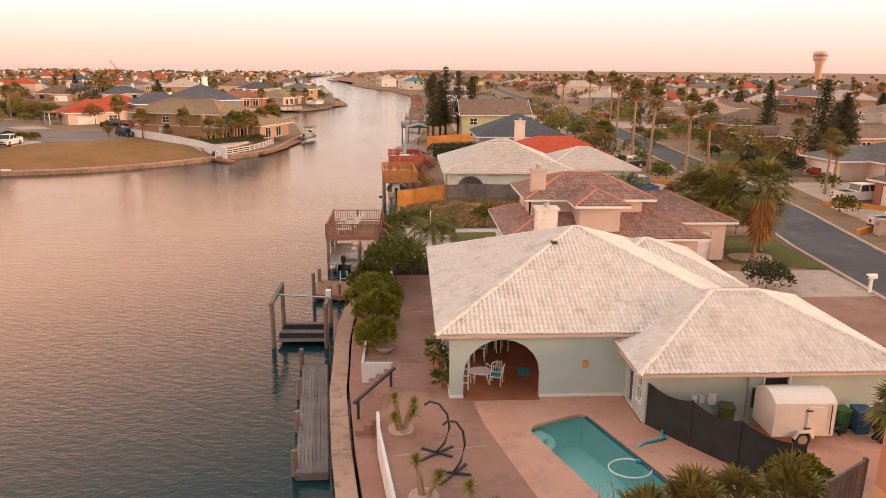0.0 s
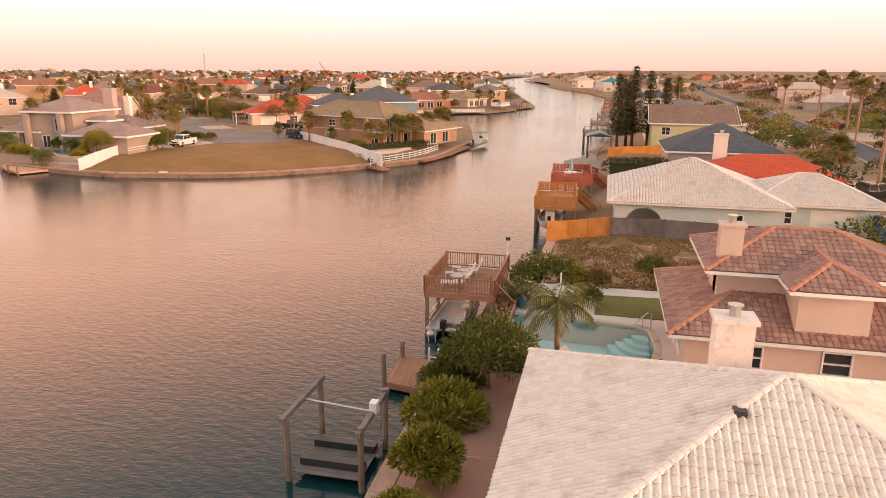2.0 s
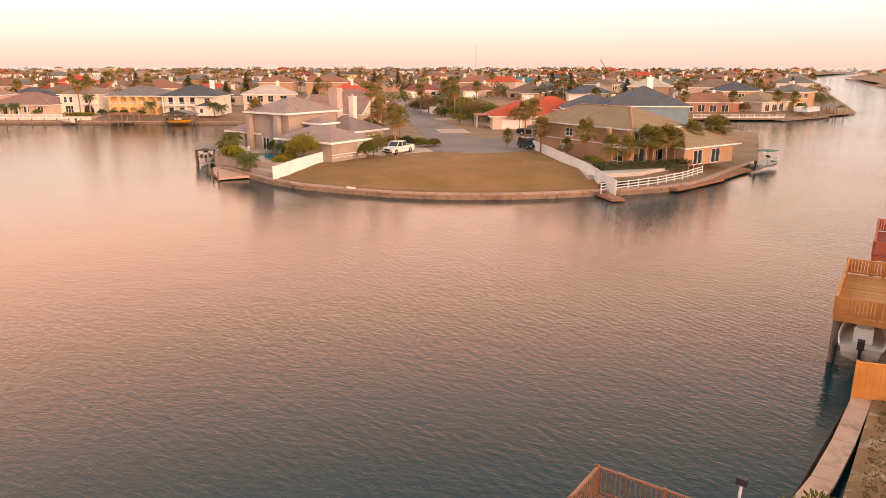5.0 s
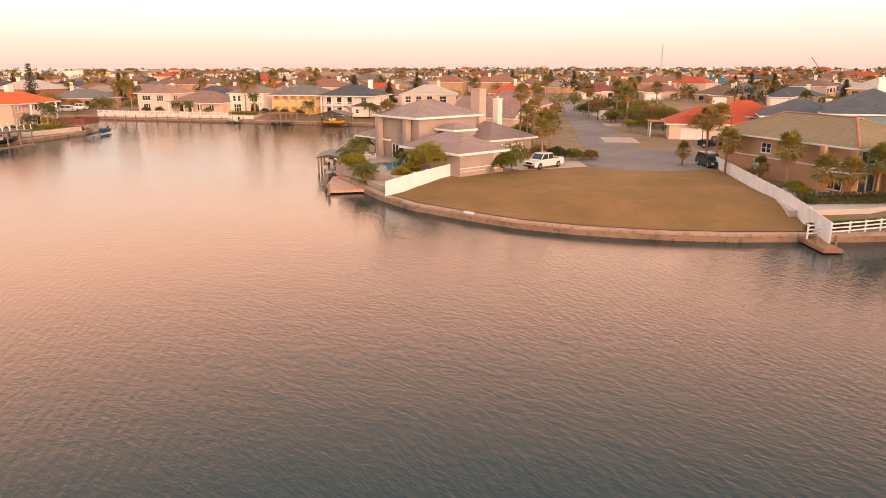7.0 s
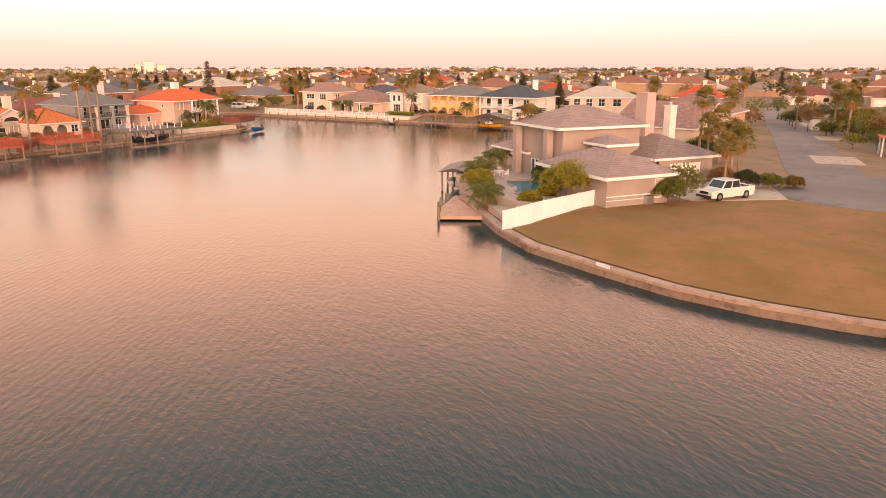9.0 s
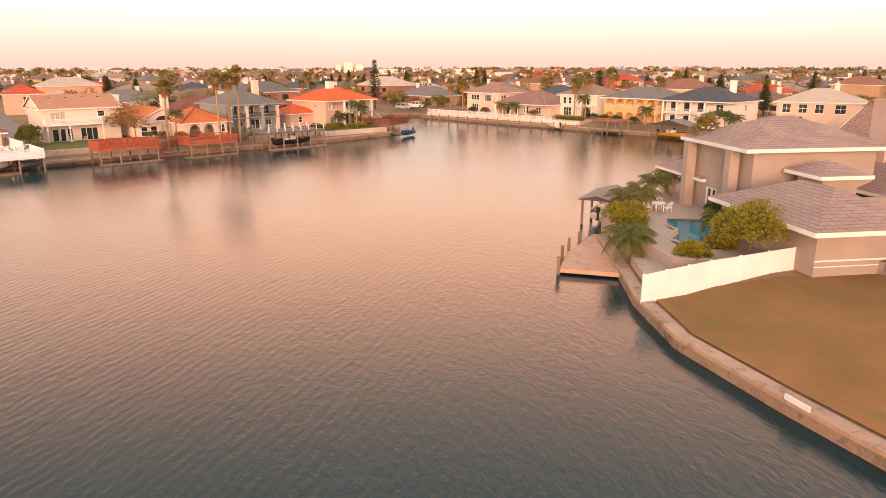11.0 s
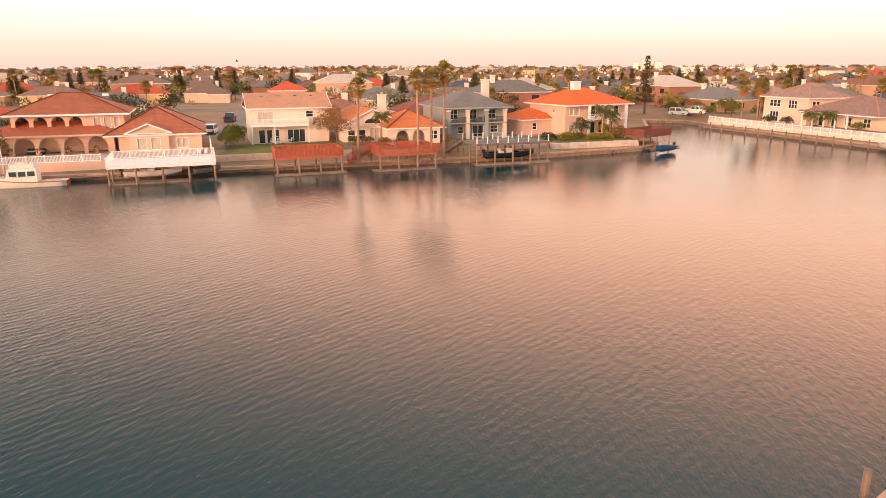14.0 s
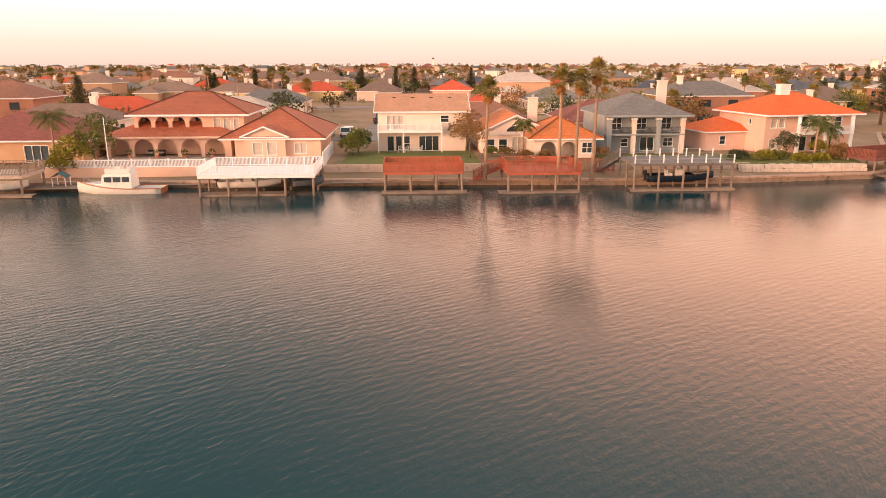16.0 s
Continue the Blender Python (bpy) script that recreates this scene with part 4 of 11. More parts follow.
def vehicle(m, kind, paint, label, group="parked cars"):
    ob = thing("pickup_truck" if kind == "pickup" else "car", m, label, "pickup truck" if kind == "pickup" else "car", group)
    L, w, r = (5.8, 1.95, 0.42) if kind == "pickup" else (4.8, 1.85, 0.35)
    z0, belt, roof = r * 0.75, (1.12 if kind == "pickup" else 0.95), (1.95 if kind == "pickup" else (1.75 if kind == "suv" else 1.45))
    h = w / 2
    lo = Geo()
    prof = [(0.0, z0 + 0.1), (0.0, belt - 0.12), (0.25, belt), (L - 1.35, belt), (L - 0.25, belt - 0.1), (L, belt - 0.3), (L, z0 + 0.05), (L - 0.3, z0), (0.3, z0)]
    k = len(prof)
    for ys, inset in ((-h, 0.0), (h, 0.0)):
        lo.v += [(x, ys, z) for x, z in prof]
    lo.f += [tuple(range(k)), tuple(range(2 * k - 1, k - 1, -1))]
    lo.f += [(j, k + j, k + (j + 1) % k, (j + 1) % k) for j in range(k)]
    body = part("body", lo, paint, ob)
    if kind == "pickup":
        c0, c1, t0, t1 = 1.95, 4.5, 2.15, 3.85
    elif kind == "suv":
        c0, c1, t0, t1 = 0.1, 3.7, 0.35, 2.95
    else:
        c0, c1, t0, t1 = 0.5, 3.7, 1.2, 2.7
    cb = Geo()
    q = 0.86
    cb.v += [(c0, -h * 0.97, belt), (c1, -h * 0.97, belt), (c1, h * 0.97, belt), (c0, h * 0.97, belt), (t0, -h * q, roof), (t1, -h * q, roof), (t1, h * q, roof), (t0, h * q, roof)]
    cb.f += [(4, 5, 6, 7), (0, 1, 5, 4), (1, 2, 6, 5), (2, 3, 7, 6), (3, 0, 4, 7)]
    cab = part("cab", cb, paint, ob)

    def lerp(a, b, t):
        return tuple(p + (s - p) * t for p, s in zip(a, b))

    def pane(a, b, c, d, n):
        quad = [lerp(lerp(a, b, u), lerp(d, c, u), v) for u, v in ((0.06, 0.12), (0.94, 0.12), (0.94, 0.9), (0.06, 0.9))]
        off = Vector(n) * 0.012
        g = Geo().face([Vector(p) + off for p in quad]).face([Vector(p) - off for p in quad[::-1]])
        part("window_glass", g, GLASS, cab)
    v = cb.v
    for s, n in (((0, 1, 5, 4), (0, -1, 0)), ((3, 2, 6, 7), (0, 1, 0))):
        a, b, c, d = [v[i] for i in s]
        mid0, mid1 = lerp(a, b, 0.5), lerp(d, c, 0.5)
        pane(a, mid0, mid1, d, n)
        pane(mid0, b, c, mid1, n)
    pane(v[1], v[2], v[6], v[5], (1, 0, 0.4))
    pane(v[0], v[3], v[7], v[4], (-1, 0, 0.2))
    if kind == "pickup":
        part("cargo_bed", Geo().box(0.12, -h + 0.12, belt - 0.02, 1.9, h - 0.12, belt + 0.006), BLACK, ob, "dark open cargo bed")
        part("bed_rail", Geo().box(0.05, -h, belt, 1.95, -h + 0.12, belt + 0.1).box(0.05, h - 0.12, belt, 1.95, h, belt + 0.1).box(0.0, -h, belt - 0.1, 0.1, h, belt + 0.1), paint, ob)
    for x in (L * 0.19, L * 0.81):
        for y in (-h + 0.1, h - 0.1):
            wheel(ob, x, y, r)
    for y in (-h + 0.25, h - 0.25):
        part("headlight", Geo().box(L - 0.04, y - 0.2, belt - 0.42, L + 0.02, y + 0.2, belt - 0.24), GLASS_CLEAR, ob)
        part("tail_light", Geo().box(-0.02, y - 0.12, belt - 0.4, 0.03, y + 0.12, belt - 0.12), TAIL, ob, "red tail light")
    part("bumper", Geo().box(L - 0.05, -h + 0.05, z0 + 0.02, L + 0.08, h - 0.05, z0 + 0.24).box(-0.08, -h + 0.05, z0 + 0.08, 0.05, h - 0.05, z0 + 0.28), DARK, ob)
    part("grille", Geo().box(L - 0.02, -0.5, belt - 0.45, L + 0.03, 0.5, belt - 0.2), BLACK, ob)
    return ob


GLASS_CLEAR = glossy("lamp_lens", (0.75, 0.74, 0.72), 0.15)
TAIL = glossy("red_lens", (0.45, 0.02, 0.015), 0.2)
PAINT = {k: glossy(k + "_car_paint", c, 0.22, 0.0, 0.6) for k, c in dict(white=(0.80, 0.78, 0.76), black=(0.015, 0.016, 0.02), blue=(0.02, 0.11, 0.28), red=(0.42, 0.03, 0.025), grey=(0.16, 0.17, 0.19), silver=(0.5, 0.5, 0.52), navy=(0.02, 0.035, 0.06)).items()}


# ---- water, land, seawalls and roads ----
single("water", Geo().face([(-4600, -4600, 0.2), (4600, -4600, 0.2), (4600, 4600, 0.2), (-4600, 4600, 0.2)]), WATER, "calm canal water with fine ripples reflecting a pink sky", "water", kind="structure")

MAIN_SHORE = [(-95, -110), (-118, -15), (-131, 5), (-145.6, 27.5), (-151.5, 34.7), (-158.5, 46), (-166, 57), (-175, 71), (-183, 86), (-192, 98.5), (-203, 112), (-209.5, 115.5), (-235, 117), (-262, 116),
              (-262, 125), (-250, 131), (-236, 140), (-223, 148), (-208, 158), (-188, 171), (-174, 180), (-163, 180), (-147, 158), (-130, 141), (-106.5, 123.4), (-100, 118.7), (-92, 116.8), (-84, 115), (-76.5, 114.3), (-69.5, 115.5),
              (-63, 116.8), (-57, 118.7), (-52, 120.8), (-48, 123.2), (-44, 126.7), (-40.5, 131), (-37.5, 134.5), (-35, 138.5), (-33.5, 144), (-33, 151), (-31.5, 164), (-30.5, 174), (-36, 195), (-43.5, 222), (-70, 236), (-250, 240), (-250, 262), (-70, 257),
              (-48, 272), (-40, 296), (-34.5, 311), (-42, 352), (-62, 450), (-98, 661), (-150, 900)]
MAIN_FAR = [(-150, 1500), (-1300, 1350), (-1900, 0), (-1400, -1200), (-95, -1500)]
EAST_SHORE = [(-110, 900), (-62, 650), (-44, 560), (-24, 500), (-9, 420), (-3, 250), (-4, 188), (-4.5, 130), (-4.8, 100), (-5.1, 84), (-5.5, 70), (-5.8, 60), (-5.9, 52), (-6.0, 46), (-5.9, 39.6), (-5.5, 33.6), (-4.8, 28), (-4.3, 24.6), (-3.2, 10), (-3, -60)]
EAST_FAR = [(-3, -1500), (4500, -2500), (4500, 4500), (-110, 4500)]


def left_offset(line, d):
    out = []
    for i, p in enumerate(line):
        a, b = Vector(line[max(0, i - 1)]), Vector(line[min(len(line) - 1, i + 1)])
        t = (b - a).normalized()
        out.append((p[0] - t.y * d, p[1] + t.x * d))
    return out


def land(name, shore, far, prof, label, material):
    """Ground that rises from a shore in steps (distance inland, height), then runs on to the far points."""
    g = Geo()
    lines = [[(x, y, z) for x, y in left_offset(shore, d)] for d, z in prof]
    for a, b in zip(lines[:-1], lines[1:]):
        for i in range(len(a) - 1):
            g.face([a[i], a[i + 1], b[i + 1], b[i]])
    z = prof[-1][1]
    g.face(lines[-1] + [(x, y, z) for x, y in far])
    return single(name, g, material, label, "ground", kind="structure")


land("ground", MAIN_SHORE, MAIN_FAR, [(0.3, 0.6), (0.5, 0.86), (3.0, 1.0), (9.0, 1.85), (12.0, 1.95)], "sandy coastal ground with dry grass", GROUND)


def seawall(shore, label, near, cap_w=0.75):
    face, cap, slabs = Geo(), Geo(), []
    inner, back = left_offset(shore, 0.3), left_offset(shore, cap_w)
    outer = left_offset(shore, -0.06)
    for i in range(len(shore) - 1):
        a, b, c, d = shore[i], shore[i + 1], inner[i + 1], inner[i]
        face.face([(*a, -1.5), (*b, -1.5), (*b, 0.8), (*a, 0.8)][::-1])
        n = max(1, round((Vector(b) - Vector(a)).length / 3.2))
        for k in range(n):
            t0, t1 = (k + 0.004) / n, (k + 0.996) / n
            q = [Vector(outer[i]).lerp(Vector(outer[i + 1]), t0), Vector(outer[i]).lerp(Vector(outer[i + 1]), t1),
                 Vector(back[i]).lerp(Vector(back[i + 1]), t1), Vector(back[i]).lerp(Vector(back[i + 1]), t0)]
            if near[0] <= i < near[1]:
                slabs.append(Geo().prism([tuple(p) for p in q], 0.74, 0.95))
            else:
                cap.prism([tuple(p) for p in q], 0.74, 0.95)
    ob = thing("seawall", pose(0, 0, 0), label, "seawall")
    ob["kind"] = "structure"
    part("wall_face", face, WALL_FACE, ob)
    for s in slabs:
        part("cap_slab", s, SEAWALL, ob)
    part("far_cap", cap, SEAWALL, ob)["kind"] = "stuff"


seawall(MAIN_SHORE[:48], "weathered concrete seawall with a flat cap along the water", (25, 39))
seawall(EAST_SHORE, "weathered concrete seawall with a flat cap below the gardens", (7, 19))


def ribbon(line, w, z, t=0.06):
    g = Geo()
    l, r = left_offset(line, w / 2), left_offset(line, -w / 2)
    for i in range(len(line) - 1):
        g.prism([r[i], r[i + 1], l[i + 1], l[i]], z - t, z)
    return g


# the eastern street, with kerbs, and its ground
STREET = [(26.0, -40), (27.6, 20), (29.4, 47), (30.4, 56.5), (31.8, 73), (37.2, 110), (39.4, 144), (41.6, 181), (44, 300), (47, 430), (60, 640)]
ge = Geo()
east_line = [(x, y) for x, y in EAST_SHORE]
ge.face([(-110, 900, 2.1), (-58, 652, 2.1), (-38, 563, 2.1), (-18, 502, 2.1), (-4, 420, 2.1), (2, 250, 2.1), (1, 188, 2.1), (0.5, 130, 2.1), (0, 100, 2.1), (1.2, 84.2, 2.1), (4.6, 84.2, 2.1), (9, 80, 2.1), (9, 64, 2.1), (17.4, 64, 2.1), (17.4, -60, 2.1), (17.4, -1500, 2.1), (4500, -2500, 2.1), (4500, 4500, 2.1), (-110, 4500, 2.1)])
single("ground_east", ge, GROUND, "sandy coastal ground with dry grass running to the horizon", "ground", kind="structure")
bank = Geo()
hi = [(-58, 652), (-38, 563), (-18, 502), (-4, 420), (2, 250), (1, 188), (0.5, 130), (0, 100), (1.2, 84.2)]
lo = [(-62, 650), (-44, 560), (-24, 500), (-9, 420), (-3, 250), (-4, 188), (-4.5, 130), (-4.8, 100), (-5.0, 84.2)]
for i in range(len(hi) - 1):
    bank.face([(*lo[i], 0.86), (*lo[i + 1], 0.86), (*hi[i + 1], 2.1), (*hi[i], 2.1)])
single("bank", bank, GROUND, "sloping canal bank behind the seawall", "ground", kind="structure")
single("street", ribbon(STREET, 6.0, 2.14), ASPHALT, "dark asphalt residential street", "road", kind="structure")
for s in (1, -1):
    single("kerb", ribbon(left_offset(STREET, s * 3.15), 0.3, 2.24, 0.16), CONCRETE, "pale concrete kerb along the street", "kerb", kind="structure")

# the cul-de-sac on the point, and the street behind it
CUL = arc(-79, 158, 11.5, 0, 360, 28)[:-1]
single("cul_de_sac", Geo().prism(CUL, 1.9, 2.006), OLD_ASPHALT, "worn grey asphalt turning circle", "road", kind="structure")
single("street", ribbon([(-82, 157), (-93.5, 168), (-127, 202.2), (-168.5, 243.4), (-227, 303)], 8.5, 1.996), OLD_ASPHALT, "worn grey asphalt street leading to the turning circle", "road", kind="structure")


# ---- the rest of the town ----
ROOFS = [roofing(n, a, b, 0.5, 0.2, 0.9, 0.015) for n, a, b in (
    ("grey_shingle", (0.16, 0.145, 0.14), (0.22, 0.20, 0.19)), ("brown_shingle", (0.20, 0.125, 0.095), (0.27, 0.17, 0.13)), ("slate_shingle", (0.075, 0.085, 0.105), (0.11, 0.12, 0.14)),
    ("rust_shingle", (0.27, 0.115, 0.075), (0.34, 0.15, 0.10)), ("tan_shingle", (0.33, 0.235, 0.175), (0.41, 0.29, 0.22)), ("maroon_shingle", (0.21, 0.065, 0.055), (0.28, 0.09, 0.07)),
    ("pale_tile", (0.52, 0.42, 0.36), (0.60, 0.50, 0.43)), ("red_tile", (0.50, 0.075, 0.03), (0.60, 0.10, 0.045)), ("teal_metal", (0.03, 0.20, 0.25), (0.04, 0.26, 0.31)))]
ROOF_ODDS = [0, 0, 0, 1, 1, 1, 2, 2, 3, 3, 4, 4, 5, 6, 7]
STUCCO = {k: surface(k + "_stucco", c, [min(0.9, v * 1.12) for v in c], 0.7, 18, 0.85, 0.008) for k, c in dict(
    cream=(0.64, 0.50, 0.42), white=(0.74, 0.68, 0.62), peach=(0.60, 0.37, 0.25), tan=(0.42, 0.27, 0.17), grey=(0.36, 0.34, 0.33), blue=(0.24, 0.35, 0.40), yellow=(0.66, 0.50, 0.27), brick=(0.36, 0.17, 0.115)).items()}
STUCCO_ODDS = ["cream", "cream", "white", "white", "peach", "tan", "tan", "grey", "yellow", "brick"]


def inside(p, poly):
    x, y, c = p[0], p[1], False
    for (ax, ay), (bx, by) in zip(poly, poly[1:] + poly[:1]):
        if (ay > y) != (by > y) and x < (bx - ax) * (y - ay) / (by - ay) + ax:
            c = not c
    return c


def near_line(p, line):
    best = 1e9
    for a, b in zip(line[:-1], line[1:]):
        a, b, q = Vector(a), Vector(b), Vector(p)
        t = max(0, min(1, (q - a).dot(b - a) / max(1e-6, (b - a).length_squared)))
        best = min(best, (a.lerp(b, t) - q).length)
    return best


def house_style():
    return RND.randrange(4), RND.choice(ROOF_ODDS), RND.choice(STUCCO_ODDS)


def town_house(x, y, z, turn, far, storeys=1):
    """A house of the town: main hip, a wing with a garage, windows, chimney; shapes are shared between copies."""
    shape, roof, wall = house_style()
    w, d, gw, gx = ((15, 11, 7, 2), (17, 10, 7.5, 9), (14, 12, 6.5, 7), (18, 11, 7, 1))[shape]
    top = 3.0 if storeys == 1 else 5.7
    key = ("house", shape, roof, wall, far, storeys)
    if key not in MESHES:
        rm, wm = ROOFS[roof], STUCCO[wall]
        parts = []
        parts.append(("wall", Geo().box(0, 0, -0.4, w, d, top), wm))
        parts.append(("garage_wall", Geo().box(gx, -4.5, -0.4, gx + gw, -0.004, 2.8), wm))
        r = Geo()
        for sl in hip_slopes(-0.5, -0.5, w + 0.5, d + 0.5, top, 0.46) + hip_slopes(gx - 0.45, -5, gx + gw + 0.45, 4, 2.8, 0.46):
            slope_face(r, *sl)
        parts.append(("roof", r, rm))
        parts.append(("fascia", Geo().box(-0.47, -0.47, top - 0.2, w + 0.47, d + 0.47, top - 0.01).box(gx - 0.42, -4.97, 2.6, gx + gw + 0.42, 0.3, 2.79), WHITE))
        parts.append(("chimney", Geo().box(w * 0.7, d * 0.55, top, w * 0.7 + 1.0, d * 0.55 + 0.8, top + 3.4).box(w * 0.7 - 0.1, d * 0.55 - 0.1, top + 3.4, w * 0.7 + 1.1, d * 0.55 + 0.9, top + 3.6), STUCCO["white"]))
        if not far:
            parts.append(("garage_door", Geo().box(gx + 0.9, -4.53, 0, gx + gw - 0.9, -4.47, 2.2), WHITE))
            for wx, wy, ww in ((w - 3.2 if gx < 4 else 1.5, -0.03, 1.6), (2.5, d - 0.02, 1.8), (w * 0.45, d - 0.02, 2.4), (w - 3.5, d - 0.02, 1.5)):
                for lv in range(storeys):
                    parts.append(("window", Geo().box(wx, wy, 0.9 + 2.7 * lv, wx + ww, wy + 0.05, 2.2 + 2.7 * lv), GLASS))
            for ex in (0, w):
                parts.append(("window", Geo().box(ex - 0.03, d * 0.4, 0.9, ex + 0.03, d * 0.4 + 1.6, 2.2), GLASS))
        MESHES[key] = [(n, g.mesh(n, mt)) for n, g, mt in parts]
    words = ["grey", "brown", "dark slate", "rust-brown", "tan", "maroon", "pale tiled", "red tiled", "teal metal"][roof]
    ob = thing("house", pose(x, y, z, 0, 0, turn) @ pose(-w / 2, -d / 2, 0), f"{'two' if storeys == 2 else 'single'}-storey {wall} house with a {words} hip roof", "house", "town houses")
    for n, me in MESHES[key]:
        part(n, me, None, ob)
    return ob


MAIN_POLY, EAST_POLY = MAIN_SHORE + MAIN_FAR, EAST_SHORE + EAST_FAR
KEEP_OUT = []


def clear(x, y, r):
    return all((x - a) ** 2 + (y - b) ** 2 > (r + k) ** 2 for a, b, k in KEEP_OUT)


ROADS = [STREET, [(-82, 157), (-93.5, 168), (-127, 202.2), (-168.5, 243.4), (-227, 303)]]
KEEP_OUT += [(-79, 158, 12), (-60, 135, 18), (-70, 130, 14), (-95, 135, 20), (-52, 155, 17), (-62, 205, 14), (8, 35, 16), (10, 55, 16), (10, 88, 16), (2, 74, 12), (-90, 145, 10)]
LOOK_FROM = [(0, 0), (0, 36), (-10, 65), (-45, 97), (-96, 107)]
houses, trees = [], []


def settle(zone, ang, dx, dy, poly, shore, z, x_range, y_range, limit):
    rng = random.Random(zone)
    c, s = math.cos(radians(ang)), math.sin(radians(ang))
    for i in range(-60, 60):
        for j in range(-60, 60):
            u, v = i * dx + rng.uniform(-1.5, 1.5), j * dy + (dy * 0.32 if j % 2 else 0) + rng.uniform(-1.5, 1.5)
            x, y = u * c - v * s, u * s + v * c
            if not (x_range[0] < x < x_range[1] and y_range[0] < y < y_range[1]):
                continue
            dist = min(math.hypot(x - a, y - b) for a, b in LOOK_FROM)
            if dist > limit or not inside((x, y), poly) or near_line((x, y), shore) < 15 or not clear(x, y, 9):
                continue
            if any(near_line((x, y), r) < 14 for r in ROADS):
                continue
            if rng.random() < 0.08:
                trees.append((x, y, z, dist))
                continue
            houses.append((x, y, z, ang + (0 if j % 2 else 180) + rng.choice((0, 0, 0, 90)), dist, rng.random() < 0.16))
            KEEP_OUT.append((x, y, 9))
            for _ in range(4):
                a, r = rng.uniform(0, 6.28), rng.uniform(9.5, 15)
                trees.append((x + r * math.cos(a), y + r * math.sin(a), z, dist))




# ---- the near bank: the white-tiled house, its pool terrace and dock ----
WHITE_TILE = roofing("white_barrel_tile", (0.74, 0.66, 0.61), (0.80, 0.72, 0.67), 0.28, 0.36, 0.7, 0.05, dirt=(0.56, 0.45, 0.39), joint=0.04, dark=0.78)
BROWN_TILE = roofing("brown_flat_tile", (0.30, 0.165, 0.135), (0.40, 0.24, 0.20), 0.33, 0.36, 0.8, 0.04, dirt=(0.20, 0.13, 0.115), joint=0.05)
BROWN_CAP = surface("terracotta_cap", (0.46, 0.19, 0.12), (0.54, 0.25, 0.16), 1.5, 20, 0.8, 0.01)
CAP_WHITE = surface("whitewashed_cap", (0.74, 0.67, 0.62), (0.80, 0.73, 0.68), 1.0, 12, 0.75, 0.01, stain=(0.58, 0.48, 0.42))
MINT = surface("pale_mint_stucco", (0.44, 0.55, 0.52), (0.50, 0.61, 0.58), 0.5, 20, 0.85, 0.006)
PALE_BLUE = surface("pale_blue_stucco", (0.50, 0.60, 0.62), (0.56, 0.66, 0.68), 0.5, 20, 0.85, 0.006)
ROSE = surface("rose_beige_stucco", (0.60, 0.47, 0.41), (0.67, 0.53, 0.47), 0.5, 20, 0.85, 0.006)
TERRACOTTA = surface("terracotta_floor", (0.34, 0.12, 0.06), (0.42, 0.16, 0.085), 0.9, 12, 0.4, 0.004)
POOL_SHELL = surface("pool_plaster", (0.46, 0.74, 0.70), (0.52, 0.80, 0.76), 0.5, 12, 0.6, 0.0)
SPA_SHELL = surface("deep_blue_plaster", (0.03, 0.38, 0.46), (0.05, 0.46, 0.54), 0.5, 12, 0.6, 0.0)
POOL_TILE = glossy("blue_waterline_tile", (0.03, 0.14, 0.22), 0.25)
CUSHION = surface("turquoise_cushion", (0.02, 0.32, 0.42), (0.03, 0.40, 0.50), 3.0, 25, 0.8, 0.004)
CREAM_SLING = surface("cream_sling_fabric", (0.55, 0.46, 0.40), (0.62, 0.53, 0.46), 3.0, 30, 0.8, 0.004)
SCREEN = surface("black_privacy_mesh", (0.022, 0.026, 0.028), (0.035, 0.04, 0.042), 1.5, 40, 0.9, 0.002)


def pool_water():
    m, n, l, p = nodes_of("pool_water")
    n.remove(p)
    out = n["Material Output"]
    mix, clearer, gloss, fr = n.new("ShaderNodeMixShader"), n.new("ShaderNodeBsdfTransparent"), n.new("ShaderNodeBsdfGlossy"), n.new("ShaderNodeFresnel")
    clearer.inputs[0].default_value = (0.90, 0.98, 0.98, 1)
    gloss.inputs["Roughness"].default_value = 0.03
    fr.inputs["IOR"].default_value = 1.33
    b = n.new("ShaderNodeBump")
    b.inputs["Distance"].default_value, b.inputs["Strength"].default_value = 0.02, 0.4
    l.new(noise_tex(n, l, n.new("ShaderNodeTexCoord").outputs["Object"], 2.0), b.inputs["Height"])
    l.new(b.outputs[0], gloss.inputs["Normal"])
    l.new(fr.outputs[0], mix.inputs[0])
    l.new(clearer.outputs[0], mix.inputs[1])
    l.new(gloss.outputs[0], mix.inputs[2])
    l.new(mix.outputs[0], out.inputs[0])
    return m


POOL_WATER = pool_water()


